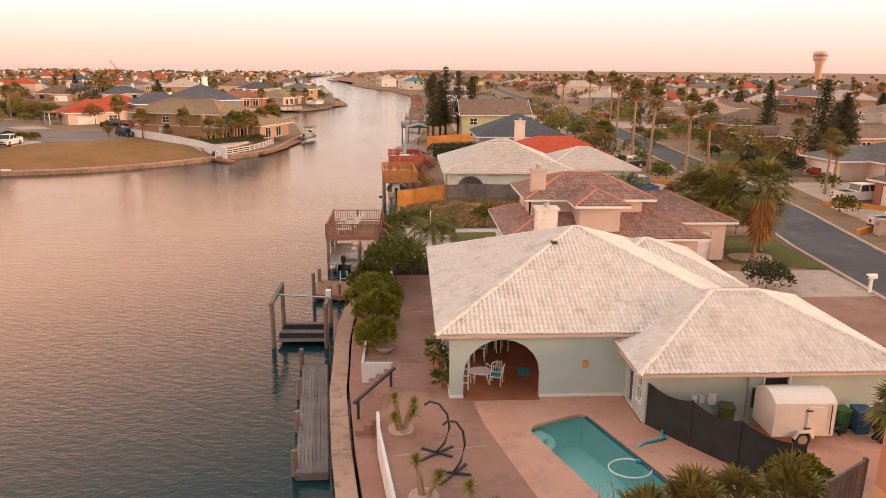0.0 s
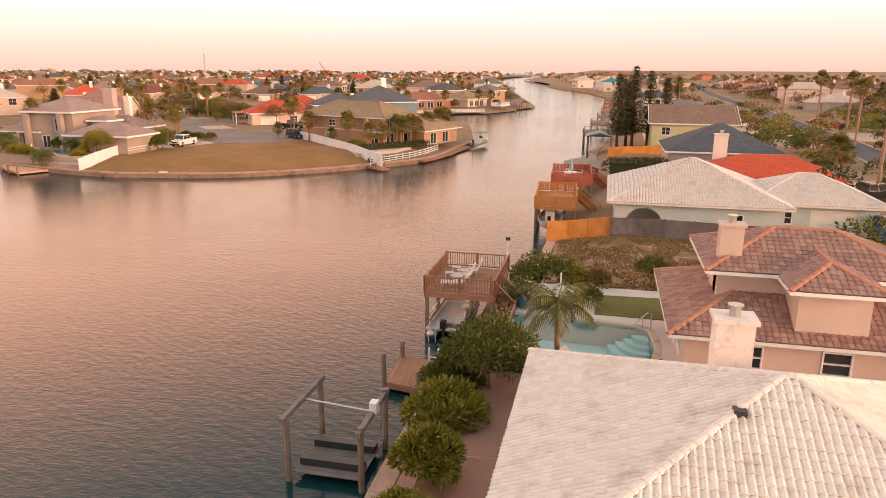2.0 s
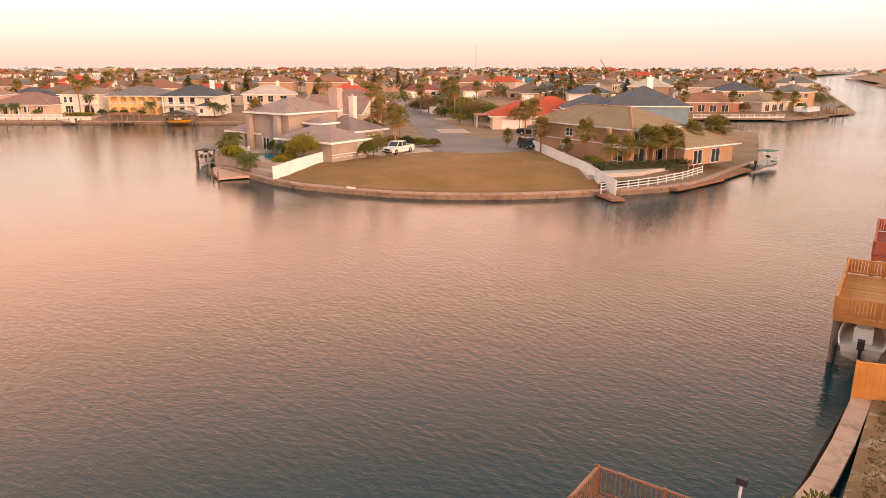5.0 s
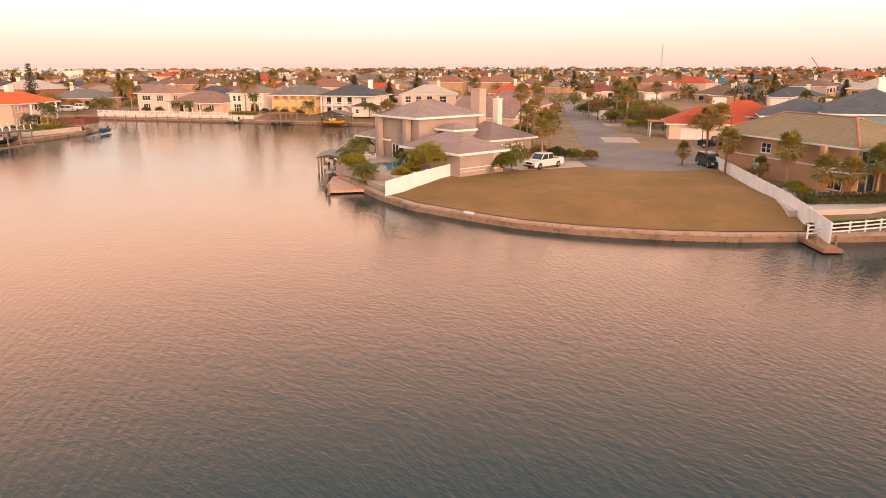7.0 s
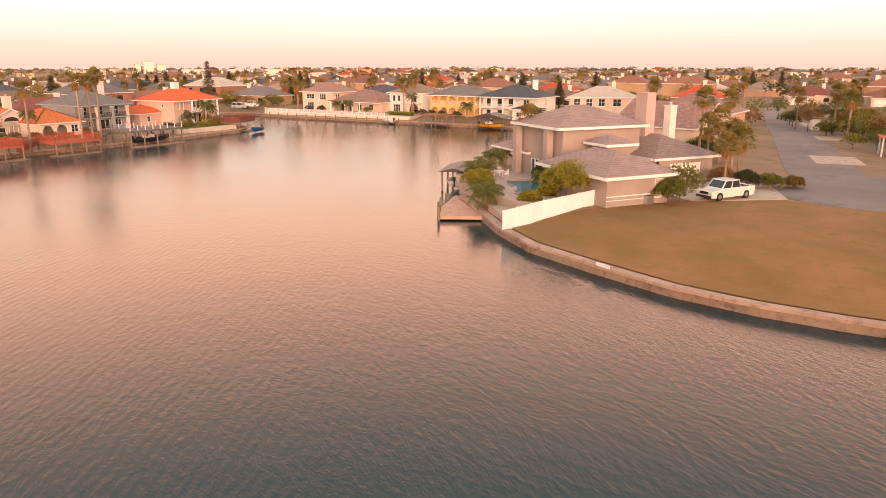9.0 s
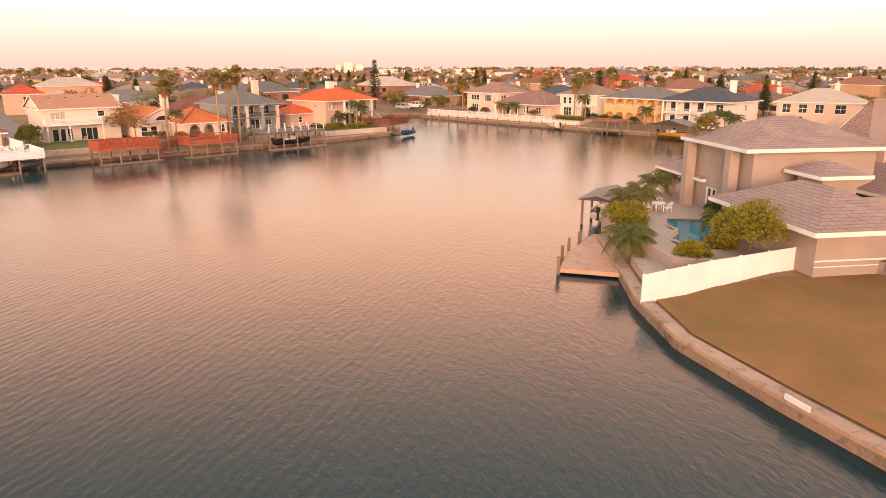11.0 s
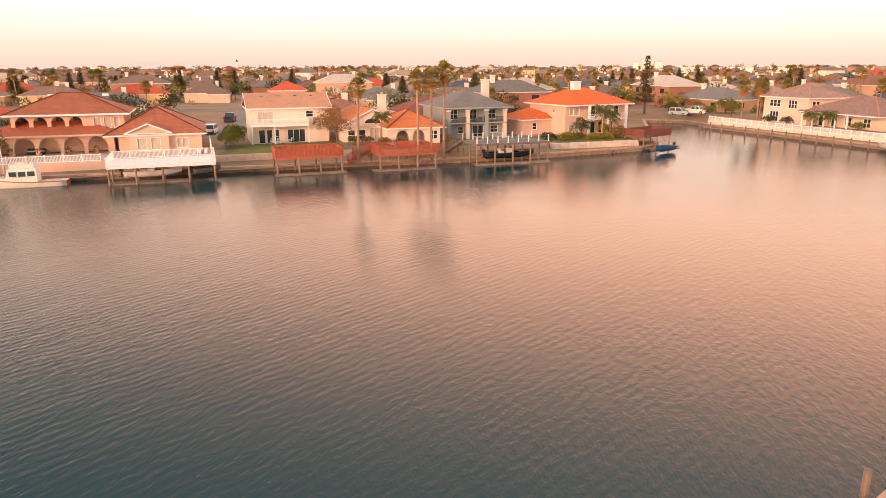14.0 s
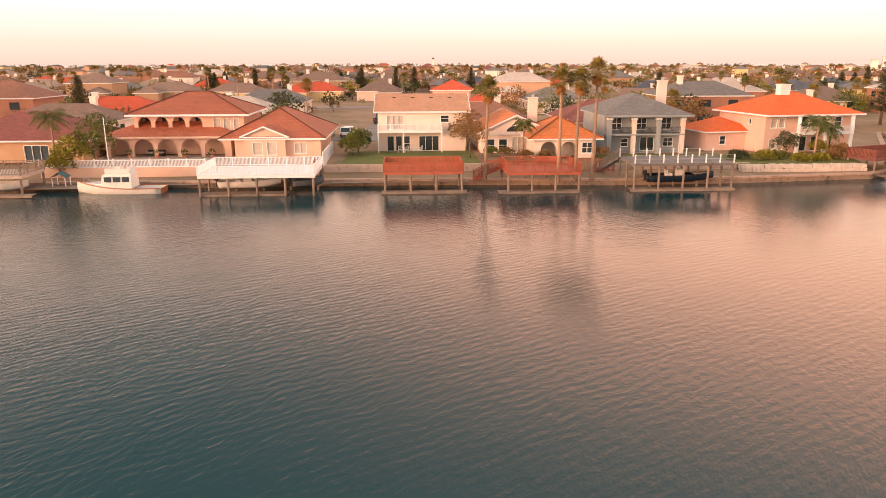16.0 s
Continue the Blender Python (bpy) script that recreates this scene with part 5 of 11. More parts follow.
def pool(shape, z, depth, label, coping=None, shell=None, steps=()):
    """A sunk basin with a tiled waterline, coping and clear water."""
    ob = thing("swimming_pool", pose(0, 0, 0), label, "pool")
    g, band = Geo(), Geo()
    k = len(shape)
    g.face([(x, y, z - depth) for x, y in shape])
    for i in range(k):
        a, b = shape[i], shape[(i + 1) % k]
        g.face([(*a, z - depth), (*a, z - 0.16), (*b, z - 0.16), (*b, z - depth)])
        band.face([(*a, z - 0.16), (*a, z + 0.0), (*b, z + 0.0), (*b, z - 0.16)])
    part("basin", g, shell or POOL_SHELL, ob)
    part("waterline_tiles", band, POOL_TILE, ob, "dark blue waterline tiles")
    part("water", Geo().face([(x, y, z - 0.1) for x, y in shape]), POOL_WATER, ob)
    if coping:
        big = []
        c = Vector((sum(p[0] for p in shape) / k, sum(p[1] for p in shape) / k))
        for i, p in enumerate(shape):
            t = (Vector(shape[(i + 1) % k]) - Vector(shape[i - 1])).normalized()
            big.append((p[0] + t.y * 0.32, p[1] - t.x * 0.32))
        cg = Geo()
        for i in range(k):
            a, b, c2, d = shape[i], shape[(i + 1) % k], big[(i + 1) % k], big[i]
            cg.prism([a, d, c2, b][::-1], z - 0.02, z + 0.03)
        part("coping", cg, coping, ob, "rounded stone coping")
    for pts, sz in steps:
        part("step", Geo().prism(pts, z - depth + 0.002, z - sz), shell or POOL_SHELL, ob)
    return ob


POOL_A = rounded([(2.7, 27.2), (5.1, 20.6), (7.7, 21.2), (5.2, 28.3)], 0.6)
EDGE_A = [(-2.2, -20), (17.4, -20), (17.4, 49.4), (-3.7, 49.4), (-3.9, 46), (-3.9, 33.2), (-2.5, 33.2), (-2.5, 28.6), (-3.0, 28.4), (-2.9, 27), (-2.2, 22.3)]
single("terrace", Geo().prism(keyhole(EDGE_A, grown(POOL_A, 0.04)), -0.5, 2.35), WALK, "red-brown tinted concrete terrace round the house", "terrace", kind="structure")
single("pool_surround", Geo().prism(keyhole([(0.75, 29.9), (1.1, 27.4), (1.55, 25.6), (2.3, 22.6), (4.2, 14), (17.38, 14), (17.38, 27.3), (7.2, 27.3), (7.2, 29.9)], grown(POOL_A, 0.012)), 2.2, 2.356), PAVING, "salmon-coloured coated pool surround", "paving", kind="structure")
joints = Geo()
for a, b in (((-2.2, 25.0), (1.2, 25.6)), ((-2.5, 31.6), (0.2, 31.8)), ((-3.0, 36.0), (0.2, 36.2)), ((-3.2, 40.0), (-0.4, 40.2)), ((2.0, 29.8), (3.4, 27.7))):
    joints.beam((*a, 2.359), (*b, 2.359), 0.035, 0.004)
single("expansion_joints", joints, CONCRETE, "pale expansion joints in the terrace", "paving", kind="structure")
single("seawall_walk", Geo().prism([(-2.2, -60), (-2.2, 22.3), (-2.9, 27), (-3.0, 28.4), (-2.5, 28.6), (-2.5, 33.2), (-3.9, 33.2), (-3.9, 46), (-3.7, 49.4), (-5.05, 49.4), (-5.1, 46), (-5.0, 39.6), (-4.6, 33.6), (-3.9, 28), (-3.4, 24.6), (-2.3, 10), (-2.21, -60)][::-1], -0.5, 1.2), WALK, "red-brown concrete walk behind the seawall", "walkway", kind="structure")
kerb_w = Geo()
for a, b in (((-2.2, 14), (-2.2, 22.3)), ((-2.2, 22.3), (-2.9, 27)), ((-2.9, 27), (-3.0, 28.4)), ((-3.9, 33.2), (-2.5, 33.2)), ((-3.9, 33.2), (-3.9, 36))):
    kerb_w.beam((*a, 1.85), (*b, 1.85), 0.12, 1.15)
single("retaining_wall", kerb_w, WHITE, "white-painted retaining wall of the terrace", "wall", kind="structure")
pool(POOL_A, 2.35, 1.5, "rounded turquoise swimming pool with dark waterline tiles", steps=[(arc(3.0, 26.9, 0.95, -90, 40, 8) + [(2.9, 27.1)], 0.55), (arc(3.0, 26.9, 0.6, -90, 40, 8) + [(2.9, 27.1)], 0.3)])

stairs = thing("garden_steps", pose(-2.5, 28.6, 1.2), "brown concrete steps from the seawall walk to the terrace", "steps")
for i in range(4):
    part("tread", Geo().box(-1.4 + 0.35 * i, 0.02, 0, -1.05 + 0.35 * i + 0.02, 4.58, 0.23 * (i + 1) - 0.01), WALK, stairs)
hr = Geo().beam((-1.5, 0.9, 1.0), (0.2, 2.3, 1.95), 0.12, 0.1)
part("rail", hr, DARK, stairs, "dark timber handrail")
for t in (0.1, 0.9):
    x, y, z = -1.5 + 1.7 * t, 0.9 + 1.4 * t, 1.0 + 0.95 * t
    part("rail_post", Geo().box(x - 0.06, y - 0.06, z - 1.0, x + 0.06, y + 0.06, z), DARK, stairs)

house_a = thing("house", pose(0, 29.6, 2.35), "pale mint house with white barrel-tile roof and an arched patio", "house")
block(house_a, 0.0, 0.0, 13.2, 13.3, 0, 2.8, MINT, WHITE, s=[(0.55, 3.75, 0.0, 2.6, "arch")], w=[(0.7, 3.9, 0.0, 2.4, "arch"), (8.0, 9.6, 0.9, 2.1, "win"), (10.5, 11.6, 0.9, 2.1, "win")])
block(house_a, 7.4, -2.5, 17.0, 5.2, 0, 2.4, MINT, WHITE, s=[(4.6, 5.7, 1.0, 2.0, "win")], w=[(0.35, 0.95, 0.7, 1.9, "win"), (1.35, 2.2, 0.0, 2.05, "slide")])
block(house_a, 8.4, 6.3, 14.6, 13.0, 0, 2.75, MINT)
inner = Geo().box(0.21, 6.6, 0, 4.7, 6.75, 2.75).box(4.55, 0.21, 0, 4.7, 2.2, 2.75).box(4.55, 4.6, 0, 4.7, 6.6, 2.75).box(4.55, 2.2, 2.1, 4.7, 4.6, 2.75)
part("patio_wall", inner, MINT, house_a)
for k in range(3):
    fr = Geo().box(4.54, 2.2 + 0.8 * k, 0, 4.6, 2.27 + 0.8 * k, 2.1).box(4.54, 2.93 + 0.8 * k, 0, 4.6, 3.0 + 0.8 * k, 2.1).box(4.54, 2.2 + 0.8 * k, 2.03, 4.6, 3.0 + 0.8 * k, 2.1)
    dr = part("glazed_door", fr, WHITE, house_a)
    part("pane", Geo().box(4.6, 2.25 + 0.8 * k, 0.05, 4.63, 2.95 + 0.8 * k, 2.05), GLASS, dr)
part("patio_floor", Geo().box(0.21, 0.21, 0.0, 4.54, 6.59, 0.02).box(0.56, -0.3, 0.008, 3.74, 0.21, 0.02), TERRACOTTA, house_a, "terracotta-coloured patio floor")
roof_parts(house_a, "hip", -0.6, -0.3, 13.7, 13.75, 2.93, 0.41, WHITE_TILE, MINT, surface("rose_fascia", (0.55, 0.40, 0.34), (0.62, 0.46, 0.40), 1.0, 12, 0.7), CAP_WHITE, 0.14)
roof_parts(house_a, "hip", 6.8, -3.3, 17.6, 5.6, 2.47, 0.405, WHITE_TILE, MINT, bpy.data.materials["rose_fascia"], CAP_WHITE, 0.12)
roof_parts(house_a, "hip", 7.2, 5.7, 15.2, 13.5, 2.9, 0.41, WHITE_TILE, MINT, bpy.data.materials["rose_fascia"], CAP_WHITE, 0.12)
chimney(house_a, 5.8, 10.2, 3.0, 6.15, CAP_WHITE, 1.1, 0.9)
part("roof_vent", Geo().box(5.1, 5.3, 5.05, 5.4, 5.6, 5.42), DARK, house_a, "small dark roof vent")
base = Geo().box(-0.04, -0.04, 0, 0.55, 0, 0.14).box(3.75, -0.04, 0, 7.4, 0, 0.14).box(-0.04, 0, 0, 0, 13.3, 0.14)
part("skirting", base, WHITE, house_a)
part("wall_lamp", Geo().box(5.55, -0.14, 1.35, 5.75, -0.0, 1.65), ORANGE_TIMBER, house_a, "small amber wall lamp")
for x, z, w, hh in ((9.2, 0.95, 0.22, 0.28), (9.5, 0.95, 0.2, 0.28), (9.85, 0.85, 0.3, 0.45), (11.6, 0.7, 0.5, 0.8), (12.3, 1.3, 0.3, 0.3)):
    part("meter_box", Geo().box(x, -2.62, z, x + w, -2.5, z + hh), DARK if hh > 0.7 else WHITE, house_a)
part("conduit", Geo().tube([(11.4, -2.54, 0.2), (11.4, -2.54, 2.3)], 0.03, 6).tube([(11.4, -2.54, 2.0), (12.4, -2.54, 2.0)], 0.025, 6), STEEL, house_a)


def patio_table(x, y, z, r=0.55, hgt=0.72, oval=1.25, label="white oval patio table with slim legs"):
    ob = thing("patio_table", pose(x, y, z), label, "table")
    part("tabletop", Geo().prism([(r * oval * math.cos(a * 0.2618), r * math.sin(a * 0.2618)) for a in range(24)], hgt - 0.04, hgt), WHITE, ob)
    for sx in (-1, 1):
        for sy in (-1, 1):
            part("leg", Geo().tube([(sx * r * 0.75, sy * r * 0.6, 0), (sx * r * 0.6, sy * r * 0.45, hgt - 0.04)], 0.025, 6), WHITE, ob)
    return ob


def patio_chair(x, y, z, turn, tall=0.0, cushion=None, label="white metal patio armchair with a turquoise cushion"):
    ob = thing("patio_chair", pose(x, y, z, 0, 0, turn), label, "chair", "patio chairs")
    s = 0.43 + tall
    part("seat", Geo().box(-0.25, -0.25, s - 0.04, 0.25, 0.25, s), WHITE, ob)
    if cushion:
        part("cushion", Geo().box(-0.23, -0.22, s, 0.23, 0.23, s + 0.07), cushion, ob)
    for sx in (-1, 1):
        for sy in (-1, 1):
            part("leg", Geo().tube([(sx * 0.24, sy * 0.24, 0), (sx * 0.23, sy * 0.23, s)], 0.022, 6), WHITE, ob)
        part("arm", Geo().tube([(sx * 0.26, -0.22, s), (sx * 0.27, -0.2, s + 0.24), (sx * 0.27, 0.2, s + 0.26), (sx * 0.25, 0.26, s + 0.26)], 0.02, 6), WHITE, ob)
    bk = Geo().tube([(-0.25, 0.25, s), (-0.24, 0.31, s + 0.45), (0, 0.33, s + 0.52), (0.24, 0.31, s + 0.45), (0.25, 0.25, s)], 0.022, 6)
    for k in range(4):
        bk.tube([(-0.15 + 0.1 * k, 0.26, s), (-0.15 + 0.1 * k, 0.32, s + 0.48)], 0.012, 5)
    part("backrest", bk, WHITE, ob)
    return ob


patio_table(1.55, 31.0, 2.37, 0.42, 0.5, 1.3)
patio_chair(2.15, 31.3, 2.37, 200, 0, CUSHION)
patio_chair(2.2, 30.7, 2.37, 250, 0, CUSHION)
patio_table(1.5, 34.2, 2.37, 0.7, 0.95, 1.0, "tall round white bar table")
for dx, dy, a in ((-0.9, 0.1, 90), (0.9, 0.15, 270), (0.1, 0.95, 0), (0.2, -0.85, 180)):
    patio_chair(1.5 + dx, 34.2 + dy, 2.37, a, 0.25, CUSHION, "tall white bar chair with a turquoise cushion")
patio_chair(2.9, 34.4, 2.37, 30, 0.3, CUSHION, "tall white stool with a turquoise seat")
ladder = thing("step_ladder", pose(0.75, 30.5, 2.37, 0, 0, 75), "white folding step ladder standing open", "ladder")
for sy in (-0.25, 0.25):
    part("front_leg", Geo().beam((-0.3, sy, 0), (0.02, sy * 0.7, 1.75), 0.06, 0.04), WHITE, ladder)
    part("rear_leg", Geo().beam((0.38, sy, 0), (0.04, sy * 0.7, 1.75), 0.05, 0.03), WHITE, ladder)
for k in range(5):
    t = (k + 1) / 6
    part("rung", Geo().beam((-0.3 + 0.32 * t, -0.24, 1.75 * t), (-0.3 + 0.32 * t, 0.24, 1.75 * t), 0.1, 0.03), WHITE, ladder)
towel = single("beach_towel", Geo().box(3.35, 31.5, 2.372, 3.85, 32.3, 2.39), CUSHION, "turquoise towel spread on the patio floor", "towel")
for k, (x, y, s) in enumerate(((-0.35, 33.6, 1.0), (-0.3, 32.6, 0.8), (-0.28, 30.6, 0.6))):
    pot = thing("potted_plant", pose(x, y, 2.35), "leafy plant in a terracotta pot beside the wall", "plant", "potted plants")
    part("pot", Geo().tube([(0, 0, 0), (0, 0, 0.32 * s), (0, 0, 0.36 * s)], [0.14 * s, 0.2 * s, 0.22 * s], 12), BROWN_CAP, pot)
    g = Geo()
    clump(g, (0, 0, 0.65 * s), 0.38 * s, 90, 0.22, random.Random(k), 0.9, 1.6)
    part("foliage", g, LEAF, pot)

trailer = thing("cargo_trailer", pose(12.5, 26.2, 2.35), "white enclosed cargo trailer with a rounded roof", "trailer")
TRAILER_W = glossy("trailer_white", (0.78, 0.72, 0.68), 0.4)
bd = Geo().box(-1.15, -0.75, 0.45, 1.15, 0.75, 1.75)
prof = [(-0.75 + 1.5 * k / 8, 1.75 + 0.3 * math.sin(math.pi * k / 8) ** 0.8) for k in range(9)]
for (y0, z0), (y1, z1) in zip(prof[:-1], prof[1:]):
    bd.face([(-1.15, y0, z0), (1.15, y0, z0), (1.15, y1, z1), (-1.15, y1, z1)])
bd.face([(-1.15, y, z) for y, z in prof][::-1])
bd.face([(1.15, y, z) for y, z in prof])
body_t = part("body", bd, TRAILER_W, trailer)
part("side_door", Geo().box(0.1, -0.78, 0.6, 0.85, -0.75, 1.6), TRAILER_W, body_t)
for z in (0.75, 1.45):
    part("hinge", Geo().box(0.05, -0.8, z, 0.25, -0.75, z + 0.05), DARK, body_t)
part("door_bar", Geo().tube([(0.98, -0.8, 0.55), (0.95, -0.8, 1.7)], 0.02, 6), DARK, body_t)
for y in (-0.72, 0.72):
    part("mudguard", Geo().tube([(-0.35, y - 0.1, 0.4), (-0.2, y - 0.1, 0.66), (0.2, y - 0.1, 0.66), (0.35, y - 0.1, 0.4)], 0.07, 6), TRAILER_W, trailer)
    wheel(trailer, 0, y, 0.33, 0.2)
part("drawbar", Geo().beam((1.15, -0.4, 0.42), (2.0, 0, 0.42), 0.08, 0.08).beam((1.15, 0.4, 0.42), (2.0, 0, 0.42), 0.08, 0.08).tube([(1.95, 0, 0), (1.95, 0, 0.5)], 0.04, 6), DARK, trailer)
BIN = {k: glossy(k + "_bin_plastic", c, 0.5) for k, c in dict(blue=(0.015, 0.09, 0.2), green=(0.02, 0.12, 0.05), black=(0.02, 0.022, 0.025), olive=(0.10, 0.11, 0.035)).items()}
for x, y, k, w in ((15.2, 26.6, "blue", 0.62), (16.1, 26.7, "black", 0.6), (14.5, 26.6, "green", 0.45), (10.4, 26.7, "olive", 0.5), (15.6, 25.9, "black", 0.5)):
    bn = thing("wheelie_bin", pose(x, y, 2.35, 0, 0, RND.uniform(-15, 15)), f"{k} plastic wheeled bin by the house wall", "bin", "bins")
    q = w / 2
    g = Geo()
    g.v += [(-q * .8, -q * .8, 0.06), (q * .8, -q * .8, 0.06), (q * .8, q * .8, 0.06), (-q * .8, q * .8, 0.06), (-q, -q, 0.95), (q, -q, 0.95), (q, q, 0.95), (-q, q, 0.95)]
    g.f += [(0, 3, 2, 1), (4, 5, 6, 7), (0, 1, 5, 4), (1, 2, 6, 5), (2, 3, 7, 6), (3, 0, 4, 7)]
    part("tub", g, BIN[k], bn)
    part("lid", Geo().prism(rounded([(-q - .03, -q - .05), (q + .03, -q - .05), (q + .03, q + .03), (-q - .03, q + .03)], 0.08), 0.95, 1.02), BIN[k], bn)
    for sx in (-1, 1):
        part("wheel", Geo().tube([(sx * q * 0.8 - 0.03, q * 0.8, 0.09), (sx * q * 0.8 + 0.03, q * 0.8, 0.09)], 0.09, 10), BLACK, bn)
scr = thing("privacy_screen", pose(0, 0, 0), "sagging black mesh privacy screen on posts", "fence")
for a, b in (((7.4, 27.2), (8.5, 25.5)), ((8.5, 25.5), (9.6, 24.0)), ((9.6, 24.0), (11.0, 22.4))):
    g = Geo()
    n = 6
    for i in range(n):
        p, q = Vector(a).lerp(Vector(b), i / n), Vector(a).lerp(Vector(b), (i + 1) / n)
        s0, s1 = 0.22 * math.sin(math.pi * i / n), 0.22 * math.sin(math.pi * (i + 1) / n)
        g.face([(*p, 2.37), (*q, 2.37), (*q, 4.15 - s1), (*p, 4.15 - s0)])
        g.face([(p.x + 0.02, p.y + 0.02, 4.15 - s0), (q.x + 0.02, q.y + 0.02, 4.15 - s1), (q.x + 0.02, q.y + 0.02, 2.37), (p.x + 0.02, p.y + 0.02, 2.37)])
    part("mesh_panel", g, SCREEN, scr)
    part("post", Geo().tube([(*a, 2.35), (*a, 4.2)], 0.04, 6), DARK, scr)
hose = Geo().tube([(7.9 + 0.06 * math.sin(k), 26.6 - 0.12 * k, 2.39 + (0.01 if k > 2 else 0.05)) for k in range(7)] + [(7.0, 25.6, 2.38), (6.6, 25.3, 2.3)], 0.05, 7)
single("pool_hose", hose, CUSHION, "turquoise pool cleaner hose over the pool edge", "hose", smooth=True)
cleaner = thing("pool_cleaner", pose(6.0, 24.2, 1.0), "pool cleaner with a white looping hose in the water", "pool cleaner")
part("hose", Geo().tube([(0.75 * math.cos(a * 0.33), 0.6 * math.sin(a * 0.33), 1.26) for a in range(20)], 0.03, 6), WHITE, cleaner)
part("float", Geo().box(0.35, 0.35, 1.2, 0.6, 0.5, 1.32), CUSHION, cleaner)
pl = thing("pool_ladder", pose(4.75, 21.9, 2.35, 0, 0, 20), "pair of chrome pool ladder rails", "ladder")
for dx in (0, 0.45):
    part("rail", Geo().tube([(-0.35, dx, 0.0), (-0.33, dx, 0.55), (-0.15, dx, 0.7), (0.1, dx, 0.62), (0.22, dx, 0.2), (0.25, dx, -0.9)], 0.025, 8), STEEL, pl, smooth=True)
for x, y, turn in ((-0.75, 25.2, 20), (-0.25, 23.9, 35)):
    st = thing("hammock_chair_stand", pose(x, y, 2.35, 0, 0, turn), "black curved steel hammock-chair stand on a cross foot", "stand", "hammock stands")
    part("foot", Geo().beam((-0.75, -0.25, 0.04), (0.75, 0.2, 0.04), 0.08, 0.06).beam((-0.35, 0.5, 0.05), (0.45, -0.45, 0.05), 0.08, 0.06), DARK, st)
    part("mast", Geo().tube([(0.0, 0, 0.05), (0.35, 0, 0.4), (0.52, 0, 0.95), (0.42, 0, 1.5), (0.12, 0, 1.95), (-0.25, 0, 2.12), (-0.45, 0, 2.02)], 0.045, 8), DARK, st, smooth=True)
for x, y, heads in ((-2.0, 27.0, 4), (-1.3, 22.7, 2), (0.3, 21.2, 3)):
    pp = thing("potted_palm_group", pose(x, y, 2.35), "cluster of short pony-tail palms in a round bed", "plant", "small palms")
    part("bed", Geo().prism(arc(0, 0, 0.5, 0, 360, 16)[:-1], 0.0, 0.06), SAND, pp)
    for k in range(heads):
        a = k * 2.1
        end = Vector((0.5 * math.cos(a), 0.5 * math.sin(a), 0.7 + 0.35 * (k % 2)))
        part("stem", Geo().tube([(0.12 * math.cos(a), 0.12 * math.sin(a), 0), end * 0.6, end], [0.13, 0.1, 0.07], 7), TRUNK, pp)
        g, rng = Geo(), random.Random(k)
        for i in range(60):
            b, e = i * 2.399, radians(85 - 100 * i / 60)
            d = Vector((math.cos(b) * math.cos(e), math.sin(b) * math.cos(e), math.sin(e)))
            leaf_quad(g, end, d, d.cross(Vector((0.1, 0.2, 1))).normalized(), 0.45, 0.05, 0.1)
        part("leaf_head", g, LIME_LEAF, pp)
for x, y, hgt, r in ((-3.35, 35.3, 1.5, 0.95), (-3.5, 38.8, 1.7, 1.15), (-3.9, 43.2, 2.2, 1.6), (-3.0, 46.9, 2.9, 1.9), (-4.6, 47.2, 2.2, 1.3)):
    shrub(x, y, 2.3 if x > -3.85 else 1.3, hgt, r, LIME_LEAF if y < 45 else LEAF, "long-leaved plumeria bush beside the seawall walk", 3000, 0.145, "plumeria bushes", 1.7)
bed = Geo().prism([(-3.88, 34.0), (-2.9, 34.0), (-2.9, 47.5), (-3.88, 47.5)], 2.3, 2.37)
single("planting_bed", bed, GROUND, "bare planting bed under the bushes", "bed", kind="structure")
pot_w = single("planter", Geo().tube([(-2.9, 34.6, 2.36), (-2.9, 34.6, 2.55), (-2.9, 34.6, 2.6)], [0.25, 0.42, 0.45], 14), CONCRETE, "shallow concrete planter bowl", "planter")

# docks and lift of the white-tiled house
dock([(-7.4, 37.6), (-6.1, 37.4), (-4.95, 27.2), (-6.2, 27.2)], 0.55, GREY_TIMBER, "weathered grey plank dock beside the seawall", piles=((-7.45, 37.5, 1.4), (-7.1, 34.2, 1.25), (-6.7, 31.0, 1.2), (-6.3, 27.6, 1.3)))
lift = thing("boat_lift", pose(-9.5, 40.6, 0), "timber boat lift with an empty cradle between piles", "boat lift")
for x, y in ((0, 0), (3.0, -0.1), (0, 3.3), (2.9, 3.1)):
    part("piling", Geo().tube([(x, y, -2), (x, y, 2.9)], 0.13, 8), TIMBER, lift)
part("top_beam", Geo().beam((0, -0.4, 2.9), (0, 3.6, 2.9), 0.2, 0.22).beam((3.0, -0.4, 2.7), (2.9, 3.5, 2.7), 0.2, 0.22), GREY_TIMBER, lift)
part("drive_pipe", Geo().tube([(0, 1.6, 2.85), (3.0, 1.5, 2.7)], 0.05, 8), STEEL, lift)
part("motor_cover", Geo().box(2.85, 1.3, 2.7, 3.15, 1.7, 3.15), WHITE, lift, "white motor cover")
boards(lift, "platform_board", 0.15, 0.1, 2.85, 3.0, 0.55, GREY_TIMBER)
for y in (0.8, 2.2):
    part("bunk", Geo().box(0.2, y - 0.2, 0.55, 2.8, y + 0.2, 0.85), DARK, lift)

